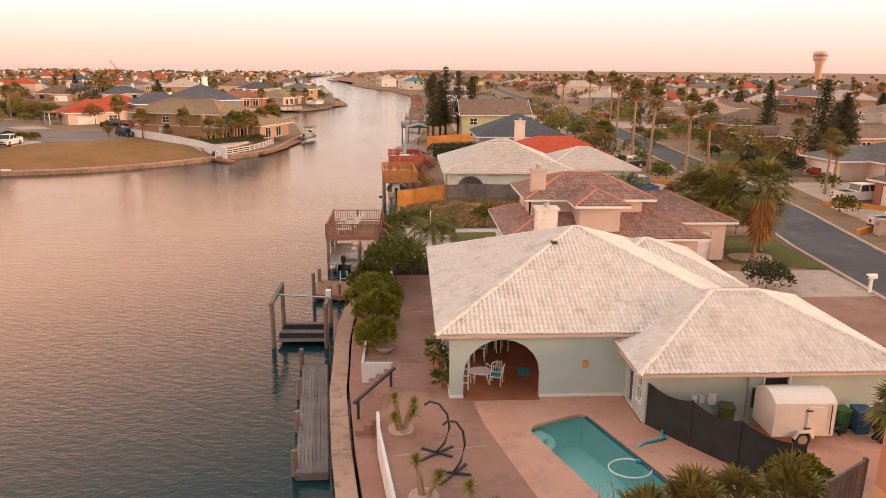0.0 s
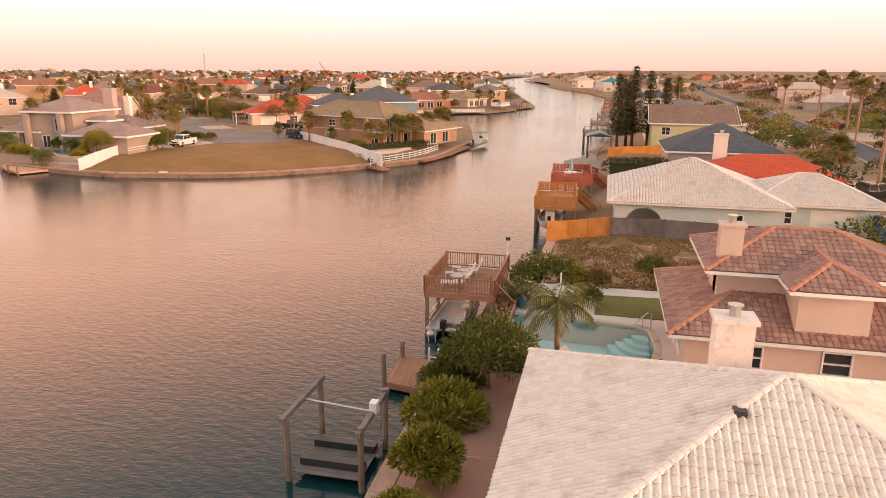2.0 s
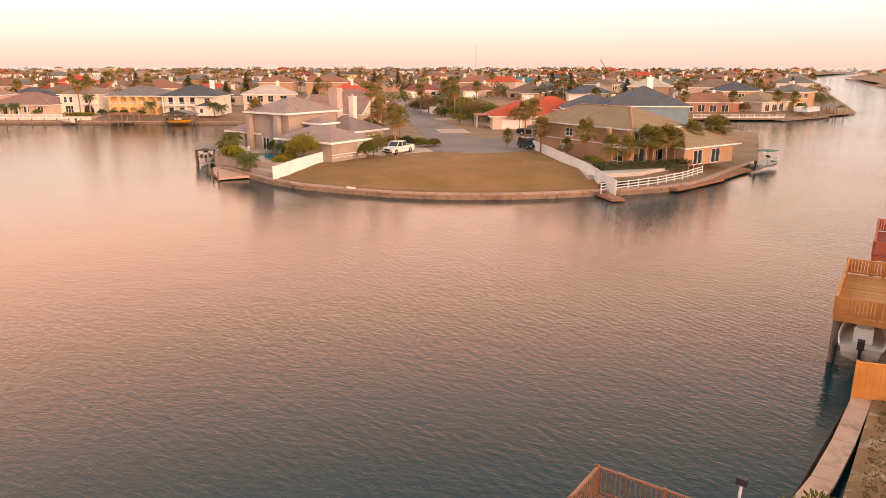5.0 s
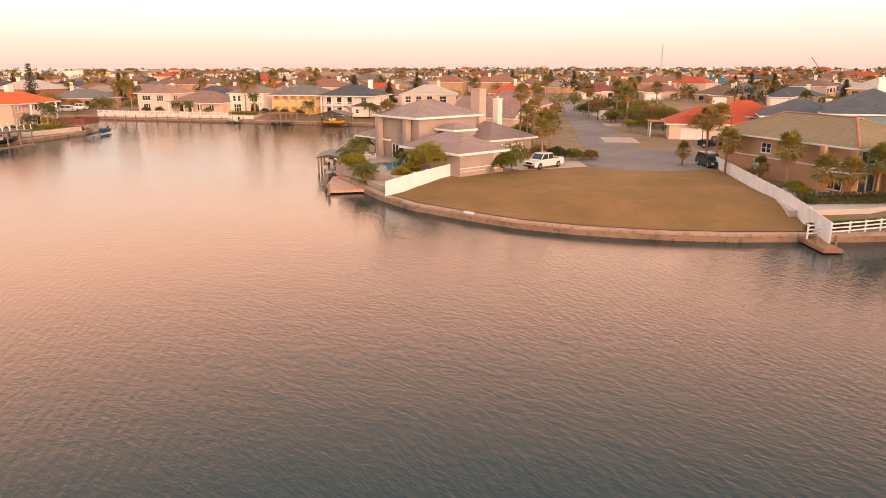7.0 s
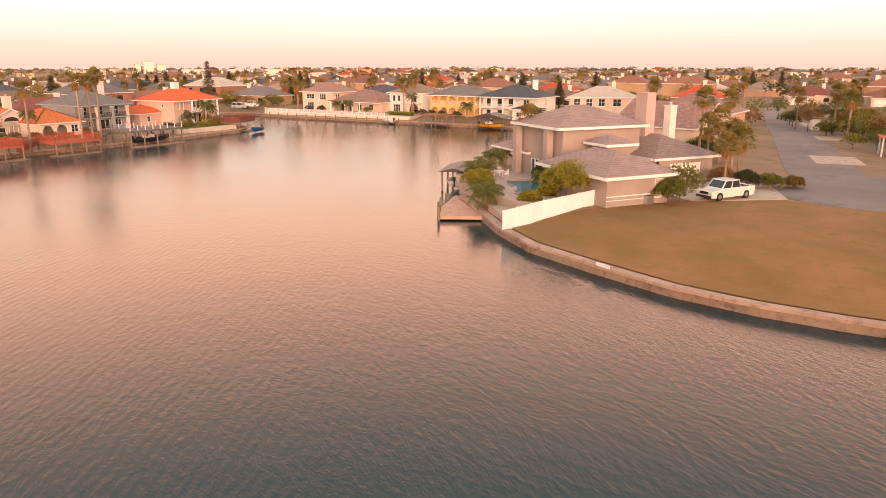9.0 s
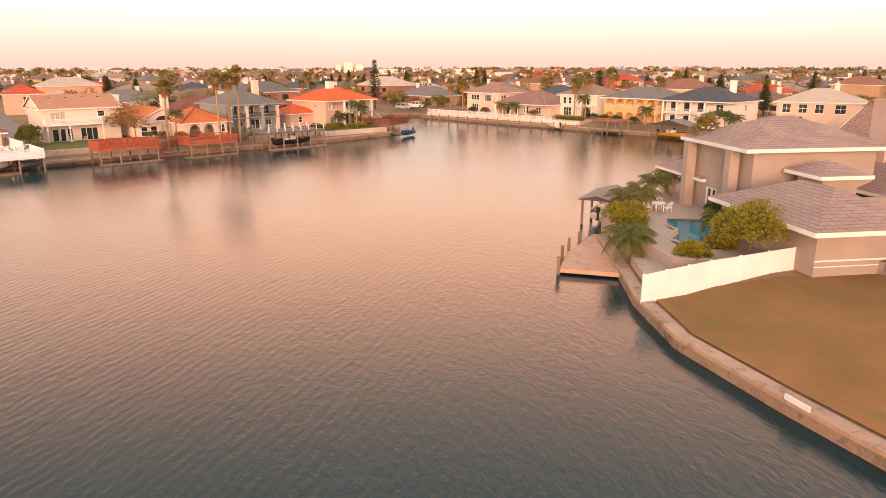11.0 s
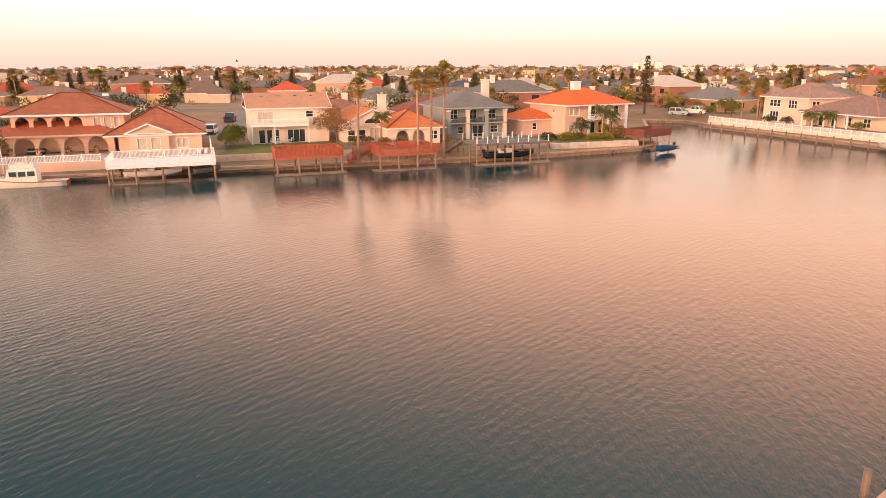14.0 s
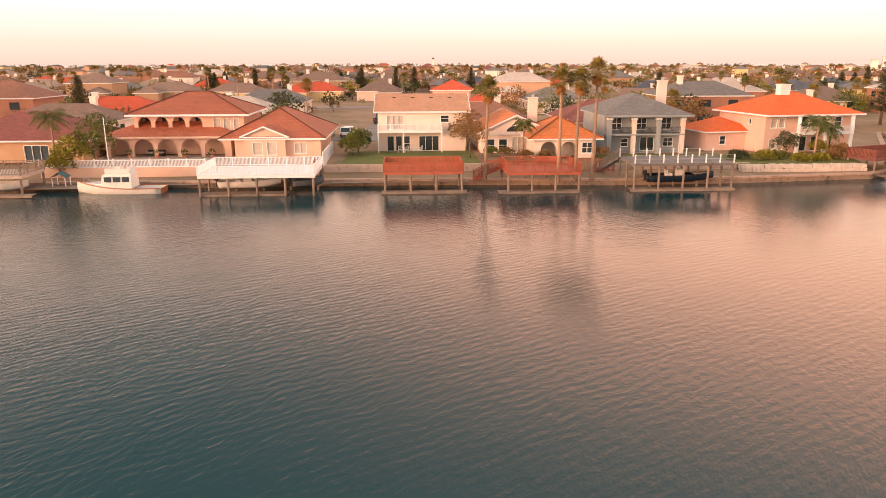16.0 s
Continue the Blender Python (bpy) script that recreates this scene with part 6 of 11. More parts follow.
# neighbour's house corner and palms beside the camera's start
orange = thing("house", pose(10.45, 13.8, 2.35), "orange stucco house with a taller salmon upper wall behind palms", "house")
ORANGE_ST = surface("orange_stucco", (0.62, 0.31, 0.10), (0.70, 0.37, 0.14), 0.6, 18, 0.85, 0.006)
SALMON_ST = surface("salmon_stucco", (0.46, 0.21, 0.125), (0.52, 0.25, 0.155), 0.6, 18, 0.85, 0.006)
block(orange, 0.0, -12, 12, 6.2, 0, 2.45, ORANGE_ST, WHITE, w=[(15.6, 17.0, 0.7, 1.9, "win"), (12.9, 14.2, 0.7, 1.9, "win")])
block(orange, -0.06, -12.06, 12.06, 6.26, 2.45, 5.0, SALMON_ST, WHITE)
part("roof", Geo().box(0.2, -11.8, 4.55, 11.8, 6.0, 4.7), SALMON_ST, orange)
part("coping", Geo().box(-0.14, -12.14, 5.0, 0.24, 6.34, 5.08), SALMON_ST, orange)
fence([(8.4, 19.4, 2.35), (12.2, 21.7, 2.35)], 1.8, GREY_TIMBER, "weathered timber yard fence", board=0.15)
for x, y, z, r in ((4.6, 19.3, 1.2, 1.2), (6.0, 19.7, 1.3, 1.25), (7.5, 20.2, 1.5, 1.3), (8.9, 19.9, 1.4, 1.2), (14.2, 23.3, 2.7, 1.15)):
    fan_palm(x, y, 2.35, z, r, 0.0, "bushy fan palm seen from above", "garden palms")
shrub(10.6, 22.4, 2.35, 1.5, 0.95, LIME_LEAF, "yellow-green shrub beside the drive", 1100, 0.16)
single("kayak", Geo().tube([(10.9, 22.9, 2.5), (11.4, 23.4, 2.6), (12.0, 24.1, 2.6), (12.4, 24.6, 2.5)], [0.05, 0.33, 0.33, 0.05], 8), PAINT["navy"], "dark blue kayak lying on the paving", "kayak", smooth=True)

# ---- the brown-tiled house and its pool ----
POOL_B = rounded([(-3.6, 57.9), (-2.7, 52.5), (0.5, 51.9), (3.4, 52.0), (3.9, 54.8), (3.6, 57.3), (0.5, 57.7)], 0.7)
EDGE_B = [(-3.7, 49.4), (17.4, 49.4), (17.4, 64), (9, 64), (-3.6, 64), (-3.9, 60)]
single("terrace", Geo().prism(keyhole(EDGE_B, grown(POOL_B, 0.03)), -0.5, 2.3), PALE_DECK, "pale concrete pool deck", "terrace", kind="structure")
pool(POOL_B, 2.3, 1.4, "free-form turquoise swimming pool with curved entry steps", SAND, steps=[(arc(3.6, 57.0, 2.0 - 0.4 * k, 180, 275, 8) + [(3.6, 57.0)], 1.0 - 0.22 * k) for k in range(4)])
house_b = thing("house", pose(4.2, 50.4, 2.3), "rose-beige two-storey house with a brown tile roof and tall chimney", "house")
block(house_b, 0.5, 0.6, 13.2, 9.2, 0, 2.3, ROSE, WHITE, w=[(1.2, 2.6, 0.7, 1.9, "win"), (4.0, 6.4, 0.0, 2.05, "slide")], s=[(1.5, 3.2, 0.8, 1.9, "win"), (5.5, 6.7, 0.8, 1.9, "win")])
block(house_b, 1.9, 2.8, 9.8, 8.2, 2.2, 4.6, ROSE, WHITE, w=[(2.2, 3.6, 3.0, 4.1, "win")])
block(house_b, 4.8, 0.6, 7.6, 2.9, 2.2, 4.6, ROSE, WHITE)
block(house_b, 8.6, 3.0, 16.2, 9.6, 0, 2.9, ROSE, WHITE, s=[(4.2, 6.6, 0.0, 2.1, "garage")], e=[(1.0, 5.6, 0.0, 2.1, "garage")])
roof_parts(house_b, "hip", -0.3, -0.1, 13.8, 10.0, 2.35, 0.42, BROWN_TILE, ROSE, WHITE, BROWN_CAP, 0.16)
roof_parts(house_b, "hip", 1.3, 2.2, 10.6, 8.9, 4.65, 0.42, BROWN_TILE, ROSE, WHITE, BROWN_CAP, 0.16)
roof_parts(house_b, "hip", 4.3, 0.0, 8.1, 6.4, 4.6, 0.42, BROWN_TILE, ROSE, WHITE, BROWN_CAP, 0.16)
roof_parts(house_b, "hip", 8.0, 2.4, 16.8, 10.2, 2.95, 0.40, BROWN_TILE, ROSE, WHITE, BROWN_CAP, 0.16)
chimney(house_b, 2.4, 3.6, 2.6, 6.6, ROSE, 1.0, 0.75)
yard = Geo().box(1.2, -0.6, 0, 12, -0.5, 1.6)
fence([(-3.5, 49.6, 2.3), (3.8, 49.8, 2.3)], 1.2, SCREEN, "low black mesh garden fence", 2.2, 1.0)
feather_palm(-0.8, 51.6, 2.3, 2.9, 2.2, "feather palm with arching fronds by the pool", "pool palms")
fp = thing("flag_pole", pose(-1.0, 55.0, 2.3), "bare slender white pole by the pool", "pole")
part("shaft", Geo().tube([(0, 0, 0), (0, 0, 3.4)], 0.035, 7), WHITE, fp)
hrail = thing("pool_handrail", pose(3.9, 57.2, 2.3, 0, 0, 200), "chrome pool entry handrail", "rail")
part("rail", Geo().tube([(0.1, 0, 0), (0.1, 0, 0.85), (0.3, 0, 0.95), (1.2, 0, 0.2), (1.25, 0, -0.5)], 0.03, 8).tube([(0.55, 0, 0), (0.55, 0, 0.7)], 0.025, 8), STEEL, hrail)
single("lawn", Geo().prism([(0.8, 58.8), (4.6, 58.7), (4.8, 62.5), (0.9, 62.3)], 2.2, 2.34), GREEN_LAWN, "small clipped green lawn", "lawn", kind="structure")


def lounger(x, y, z, turn, up=45, label="white-framed sun lounger with a cream sling", fabric=None):
    ob = thing("sun_lounger", pose(x, y, z, 0, 0, turn), label, "lounger", "sun loungers")
    fr = Geo()
    for s in (-0.3, 0.3):
        fr.tube([(-0.9, s, 0.33), (0.35, s, 0.33)], 0.025, 6)
    part("frame", fr, WHITE, ob)
    part("sling", Geo().box(-0.9, -0.28, 0.345, 0.35, 0.28, 0.36), fabric or CREAM_SLING, ob)
    c, s2 = math.cos(radians(up)), math.sin(radians(up))
    bk = Geo()
    for s in (-0.3, 0.3):
        bk.tube([(0.35, s, 0.33), (0.35 + 0.75 * c, s, 0.33 + 0.75 * s2)], 0.025, 6)
    bk.tube([(0.35 + 0.75 * c, -0.3, 0.33 + 0.75 * s2), (0.35 + 0.75 * c, 0.3, 0.33 + 0.75 * s2)], 0.025, 6)
    part("back_frame", bk, WHITE, ob)
    part("back_sling", Geo().face([(0.35, -0.28, 0.36), (0.35, 0.28, 0.36), (0.35 + 0.73 * c, 0.28, 0.36 + 0.73 * s2), (0.35 + 0.73 * c, -0.28, 0.36 + 0.73 * s2)]), fabric or CREAM_SLING, ob)
    for px in (-0.75, 0.3):
        for s in (-0.3, 0.3):
            part("leg", Geo().tube([(px, s, 0), (px, s, 0.33)], 0.025, 6), WHITE, ob)
    for s in (-0.33, 0.33):
        part("armrest", Geo().tube([(-0.15, s, 0.34), (-0.15, s, 0.55), (0.4, s, 0.57)], 0.022, 6), WHITE, ob)
    return ob


def stool(x, y, z, turn, label="white-framed footstool with a cream sling"):
    ob = thing("footstool", pose(x, y, z, 0, 0, turn), label, "stool", "footstools")
    part("seat", Geo().box(-0.27, -0.24, 0.38, 0.27, 0.24, 0.43), CREAM_SLING, ob)
    for sx in (-0.25, 0.25):
        for sy in (-0.22, 0.22):
            part("leg", Geo().tube([(sx, sy, 0), (sx, sy, 0.39)], 0.025, 6), WHITE, ob)
    return ob


# the raised deck over the slip, with its furniture and boat
DECK_B = pose(-9.3, 58.6, 0)
stilt_deck(DECK_B, 4.2, 5.8, 2.9, BROWN_TIMBER, "brown timber deck raised on posts over a boat slip, with stairs", (2, 3), 1.0, lower=(2.9, -0.6, 4.6, 6.4, 0.7), stairs=((4.1, 1.2), (5.6, 0.2), 1.9), open_sides=())
lounger(-7.7, 60.0, 2.9, 8, 48)
lounger(-7.5, 61.7, 2.9, 14, 66, "white-framed reclining armchair with a cream sling")
lounger(-7.3, 62.8, 2.9, 14, 66, "white-framed reclining armchair with a cream sling")
stool(-8.45, 61.6, 2.9, 14)
stool(-8.3, 62.9, 2.9, 14)
single("side_table", Geo().box(-8.1, 60.75, 3.2, -7.6, 61.15, 3.24).box(-8.05, 60.8, 2.9, -7.97, 60.88, 3.2).box(-7.73, 60.8, 2.9, -7.65, 60.88, 3.2).box(-8.05, 61.02, 2.9, -7.97, 61.1, 3.2).box(-7.73, 61.02, 2.9, -7.65, 61.1, 3.2), BROWN_TIMBER, "small brown side table among the loungers", "table")
lamp = thing("deck_lamp", pose(-5.3, 64.2, 2.9), "white pole lamp at the deck corner", "lamp")
part("pole", Geo().tube([(0, 0, 0), (0.05, 0, 2.1)], 0.04, 7), WHITE, lamp)
part("head", Geo().box(-0.08, -0.1, 2.05, 0.2, 0.1, 2.25), DARK, lamp)
pont = thing("pontoon_boat", pose(-7.9, 58.2, 0.5, 0, 0, 90), "pontoon boat on a lift under the deck", "boat")
for s in (-0.8, 0.8):
    part("pontoon", Geo().tube([(-0.3, s, 0), (4.6, s, 0), (5.2, s, 0.15)], [0.3, 0.3, 0.06], 10), STEEL, pont, smooth=True)
part("platform", Geo().box(-0.2, -1.15, 0.3, 5.0, 1.15, 0.4), BOAT_DECK, pont)
rg = Geo()
for a, b in (((0, -1.1), (4.9, -1.1)), ((0, 1.1), (4.9, 1.1)), ((4.9, -1.1), (4.9, 1.1)), ((0, -1.1), (0, 0.2))):
    rg.tube([(*a, 1.05), (*b, 1.05)], 0.03, 6).tube([(*a, 0.7), (*b, 0.7)], 0.02, 6)
    rg.beam((*a, 0.6), (*b, 0.6), 0.02, 0.3)
part("railing", rg, STEEL, pont)
for x in (0.8, 2.4, 3.8):
    part("bench_seat", Geo().box(x, -1.0, 0.4, x + 0.9, -0.4, 0.85).box(x, -1.05, 0.85, x + 0.9, -0.9, 1.25), BOAT_WHITE, pont)
outboard(pont, -0.3, 0.0, 0.3)
part("boarding_ladder", Geo().tube([(-0.5, 0.5, -0.4), (-0.25, 0.5, 0.9)], 0.025, 6).tube([(-0.5, 0.9, -0.4), (-0.25, 0.9, 0.9)], 0.025, 6).tube([(-0.4, 0.5, 0.1), (-0.4, 0.9, 0.1)], 0.02, 6).tube([(-0.33, 0.5, 0.5), (-0.33, 0.9, 0.5)], 0.02, 6), STEEL, pont)
dock([(-9.4, 54.2), (-7.0, 53.9), (-6.3, 50.4), (-9.2, 50.9)], 0.7, BROWN_TIMBER, "timber dock platform with piles", piles=((-9.3, 50.9, 2.2), (-9.3, 54.1, 1.6), (-7.6, 51.0, 1.4), (-6.9, 53.2, 1.5)))
dock([(-7.3, 58.2), (-6.0, 58.2), (-6.0, 50.2), (-7.0, 54.0)], 0.72, BROWN_TIMBER, "narrow timber walkway along the seawall")
swim = thing("dock_ladder", pose(-7.8, 54.0, 0.7), "white swim ladder at the dock edge", "ladder")
for s in (0, 0.5):
    part("rail", Geo().tube([(s, 0, -0.8), (s, 0, 0.75), (s, -0.25, 0.75), (s, -0.25, 0)], 0.03, 6), WHITE, swim)
for k in range(3):
    part("rung", Geo().tube([(0, 0, -0.5 + 0.35 * k), (0.5, 0, -0.5 + 0.35 * k)], 0.025, 6), WHITE, swim)
fl_b = thing("planter_wall", pose(-3.9, 51, 0), "brown timber planter wall along the pool deck", "planter")
part("wall", Geo().beam((0.1, 0, 2.0), (0.0, 9.2, 2.0), 0.1, 1.4).beam((-0.9, 0, 1.3), (-0.8, 9.2, 1.3), 0.08, 0.8), BROWN_TIMBER, fl_b)
part("soil", Geo().box(-0.85, 0, 0.8, 0.05, 9.2, 1.6), GROUND, fl_b)
hedge(-4.4, 51.4, -4.3, 57.5, 1.6, 1.0, 0.9, LEAF, "flowering pink oleander hedge in a planter", True)
hedge(-4.0, 59.3, -3.7, 61.9, 1.9, 1.4, 1.3, LEAF, "pink flowering bush beside the deck stairs", True)
lounger(-3.0, 61.6, 2.3, 240, 60, "cream sling lounger on the pool deck")
stool(-3.3, 60.5, 2.3, 60)
gl = thing("patio_table", pose(-1.7, 59.8, 2.3), "round glass-topped patio table", "table")
part("tabletop", Geo().prism(arc(0, 0, 0.6, 0, 360, 24)[:-1], 0.69, 0.72), glossy("green_glass", (0.16, 0.24, 0.20), 0.08), gl)
part("base", Geo().tube([(0, 0, 0), (0, 0, 0.69)], [0.25, 0.05], 8), WHITE, gl)
for a in (20, 80, 200, 260):
    patio_chair(-1.7 + 0.95 * math.cos(radians(a)), 59.8 + 0.95 * math.sin(radians(a)), 2.3, a - 90, 0, CREAM_SLING, "patio chair with a cream cushion")
single("barrel_pot", Geo().tube([(-3.5, 59.0, 2.3), (-3.5, 59.0, 2.6), (-3.5, 59.0, 2.85)], [0.22, 0.28, 0.25], 12), POOL_TILE, "dark blue glazed garden pot", "pot")
shrub(0.3, 60.2, 2.3, 1.2, 0.8, LEAF, "grey-green spiky shrub beside the lawn", 900, 0.16)
for x, y in ((-0.6, 51.0), (0.9, 50.6)):
    lounger(x - 0.6, y + 0.3, 2.3, 160, 50, "white sun chair between the palm and the fence")

# ---- the vacant lot with its fences ----
lot = Geo()
lot.face([(-4.6, 64, 0.97), (-4.3, 70, 0.97), (-4.2, 84.2, 0.97), (1.2, 84.2, 1.9), (1.2, 70, 1.8), (1.2, 64, 1.7)][::-1])
lot.face([(1.2, 64, 1.7), (1.2, 70, 1.8), (1.2, 84.2, 1.9), (9.2, 84.2, 2.12), (9.2, 64, 2.12)][::-1])
single("vacant_lot", lot, WEEDS, "weedy vacant lot with bare sandy patches", "ground", kind="structure")
rng = random.Random(5)
tuft = Geo()
for _ in range(9000):
    x, y = rng.uniform(-3.9, 8.5), rng.uniform(64.5, 84)
    if noise.noise((x * 0.45, y * 0.3, 3.0)) > 0.28:
        continue
    z = 0.97 + (x + 4.2) / 5.4 * 0.9 if x < 1.2 else 1.9 + (x - 1.2) * 0.025
    for _ in range(3):
        d = Vector((rng.uniform(-0.6, 0.6), rng.uniform(-0.6, 0.6), 1)).normalized()
        leaf_quad(tuft, (x, y, z - 0.05), d, d.cross(Vector((rng.uniform(-1, 1), 1, 0))).normalized(), rng.uniform(0.08, 0.17), 0.05)
single("weeds", tuft, foliage("dry_weeds", (0.13, 0.11, 0.035), (0.30, 0.18, 0.08), (0.24, 0.16, 0.06), 0.9, 0.1), "tufts of dry weeds and grass", "weeds", kind="stuff")
fence([(-5.2, 81.6, 1.0), (-3.4, 81.9, 1.1), (0.2, 81.6, 1.7)], 1.7, CEDAR, "new orange cedar privacy fence", 1.9, 0.14)
fence([(0.2, 81.6, 1.75), (4.5, 80.8, 1.95), (11.5, 79.2, 2.1)], 1.6, GREY_TIMBER, "weathered grey timber privacy fence", 2.3, 0.14)
for x, y, hgt, r, mt in ((-3.6, 66.8, 2.1, 1.5, LEAF), (-2.0, 66.0, 2.0, 1.4, LEAF), (-0.6, 65.2, 1.7, 1.2, LIME_LEAF), (-4.1, 65.2, 1.6, 1.1, LEAF), (3.9, 66.2, 2.0, 1.1, LEAF), (0.6, 64.7, 1.2, 0.9, RUST_LEAF)):
    shrub(x, y, 1.4 if x < 0 else 1.9, hgt, r, mt, "loose garden bush at the edge of the lot", 700, 0.2)
for x, y in ((3.0, 73.4), (3.4, 74.0), (4.2, 73.9)):
    sk = single("sapling_stake", Geo().beam((x, y, 1.7), (x + 0.05, y, 3.3), 0.05, 0.05), TIMBER, "pale timber stake round a young tree", "stake", "tree stakes")
gate = thing("trellis_gate", pose(5.6, 65.5, 2.0), "brown timber gate frame beside the house", "gate")
for x in (0, 2.0):
    part("post", Geo().box(x - 0.08, -0.08, 0, x + 0.08, 0.08, 2.2), BROWN_TIMBER, gate)
for z in (0.6, 1.3, 2.1):
    part("rail", Geo().box(0, -0.04, z - 0.06, 2.0, 0.04, z + 0.06), BROWN_TIMBER, gate)

# ---- the second white-tiled house and its decks ----
house_d = thing("house", pose(0, 82.4, 2.15), "pale blue house with white tile hip roof and arched porch", "house")
block(house_d, 0.2, 0.0, 13.6, 11.6, 0, 2.6, PALE_BLUE, WHITE, s=[(0.9, 3.9, 0.0, 2.1, "arch"), (9.6, 10.3, 1.1, 1.9, "win")], w=[(2.5, 5.5, 0.0, 2.1, "arch"), (7.5, 9.0, 0.8, 2.0, "win")])
part("porch_wall", Geo().box(0.41, 4.4, 0, 4.6, 4.55, 2.55).box(4.5, 0.21, 0, 4.6, 4.4, 2.55), PALE_BLUE, house_d)
block(house_d, 12.6, 2.6, 21.4, 10.8, 0, 2.5, PALE_BLUE, WHITE, s=[(3.6, 7.2, 0.0, 2.1, "garage"), (1.2, 2.2, 0.8, 1.9, "win")])
roof_parts(house_d, "hip", -0.5, -0.7, 14.2, 12.2, 2.65, 0.38, WHITE_TILE, PALE_BLUE, CAP_WHITE, CAP_WHITE, 0.16)
roof_parts(house_d, "hip", 11.0, 1.8, 22.2, 11.4, 2.6, 0.42, WHITE_TILE, PALE_BLUE, CAP_WHITE, CAP_WHITE, 0.16)
stilt_deck(pose(-7.8, 89.4, 0, 0, 0, 3), 4.0, 9.0, 2.9, ORANGE_TIMBER, "orange-stained raised boat deck with solid rails", (2, 4), 1.0, solid=True, stairs=((4.0, 7.4), (6.2, 6.0), 1.2), lower=(3.9, 0, 6.4, 9, 0.95))
skiff(pose(-6.0, 87.6, 0.9, 0, 0, 92), 5.6, 2.2, "white skiff hanging on a lift below the orange deck")
part_w = single("patio", Geo().prism([(-4.9, 84.6), (0.1, 84.6), (0.1, 99.5), (-4.6, 99.5)], 0.5, 1.02), WALK, "red-brown concrete patio behind the seawall", "paving", kind="structure")
stilt_deck(pose(-7.4, 103.2, 0, 0, 0, 3), 4.6, 8.6, 3.1, RED_TIMBER, "red-stained raised boat deck with a folded parasol", (2, 4), 1.0, solid=True, stairs=((4.6, 7.0), (6.6, 6.0), 1.5), lower=(4.0, 0, 6.2, 8.6, 0.95))
um = thing("parasol", pose(-5.4, 107.0, 3.1), "folded light blue parasol on a pole", "parasol")
part("pole", Geo().tube([(0, 0, 0), (0, 0, 2.4)], 0.03, 6), WHITE, um)
part("canopy", Geo().tube([(0, 0, 0.9), (0, 0, 1.2), (0, 0, 2.4)], [0.2, 0.24, 0.03], 8), glossy("light_blue_cloth", (0.25, 0.45, 0.58), 0.8), um)
patio_table(-5.3, 107.0, 3.1)
for a in (0, 120, 240):
    patio_chair(-5.3 + 0.9 * math.cos(radians(a)), 107.0 + 0.9 * math.sin(radians(a)), 3.1, a - 90, 0, None, "dark patio chair on the red deck")


def boathouse(x, y, w, d, turn, roof, label, hgt=3.4):
    ob = thing("boathouse", pose(x, y, 0, 0, 0, turn), label, "boathouse", "boathouses")
    for px in (0.15, w - 0.15):
        for py in (0.15, d / 2, d - 0.15):
            part("post", Geo().tube([(px, py, -2), (px, py, hgt)], 0.12, 8), TIMBER, ob)
    slopes, ends = gable_slopes(-0.3, -0.3, w + 0.3, d + 0.3, hgt, 0.25, "y")
    g = Geo()
    for sl in slopes:
        slope_face(g, *sl)
    for e in ends:
        g.face(e, [(0, 0)] * 3)
    g.face([(-0.3, d + 0.3, hgt), (w + 0.3, d + 0.3, hgt), (w + 0.3, -0.3, hgt), (-0.3, -0.3, hgt)], [(0, 0)] * 4)
    part("roof", g, roof, ob)
    f = Geo()
    planks(f, w - 1.0, 0, w, d, 0.7, along="x")
    planks(f, 0, d - 0.8, w - 1.0, d, 0.7, along="x")
    part("walkway", f, TIMBER, ob)
    return ob


BLUE_METAL = roofing("light_blue_metal", (0.12, 0.30, 0.36), (0.14, 0.34, 0.40), 0.4, 9.0, 0.45, 0.02)
GREY_METAL = roofing("weathered_grey_roofing", (0.22, 0.19, 0.17), (0.28, 0.24, 0.22), 0.9, 0.4, 0.7, 0.02)
boathouse(-7.0, 114.0, 4.2, 7, 2, GREY_METAL, "flat grey-roofed boathouse on posts", 3.3)
skiff(pose(-5.4, 114.5, 0.8, 0, 0, 90), 6.0, 2.2, "white skiff inside the boathouse")
boathouse(-5.6, 149.0, 4.4, 6, 0, BLUE_METAL, "boathouse with a light blue metal roof", 4.0)
hedge(-1.2, 118.5, 5.2, 120.5, 1.9, 2.2, 2.4, DARK_LEAF, "dense dark green hedge")
hedge(-0.6, 122.0, 5.0, 123.5, 1.9, 1.8, 2.0, LEAF, "dense green garden hedge")
for x, y, hgt in ((-0.4, 148, 14), (2.2, 150, 15.4), (4.9, 152.5, 14.6), (7.8, 155, 13.4), (1.2, 153, 12.6)):
    conifer(x, y, 2.0, hgt - 1, 1.9, "tall dark pine with bare lower trunk beside the canal")
for k in range(7):
    g0 = (-4.6 + 0.05 * k, 170 + 24 * k)
    stilt_deck(pose(-8.5, 172 + 27 * k, 0), 4.2, 7.5, 2.7, RND.choice((BROWN_TIMBER, RED_TIMBER, TIMBER)), "raised timber boat deck on posts far along the canal", (2, 3), 1.0)
fence([(-1.8, 140, 1.7), (6.5, 141, 2.1)], 1.5, CEDAR, "orange timber fence below the pines", 2.3, 0.16)

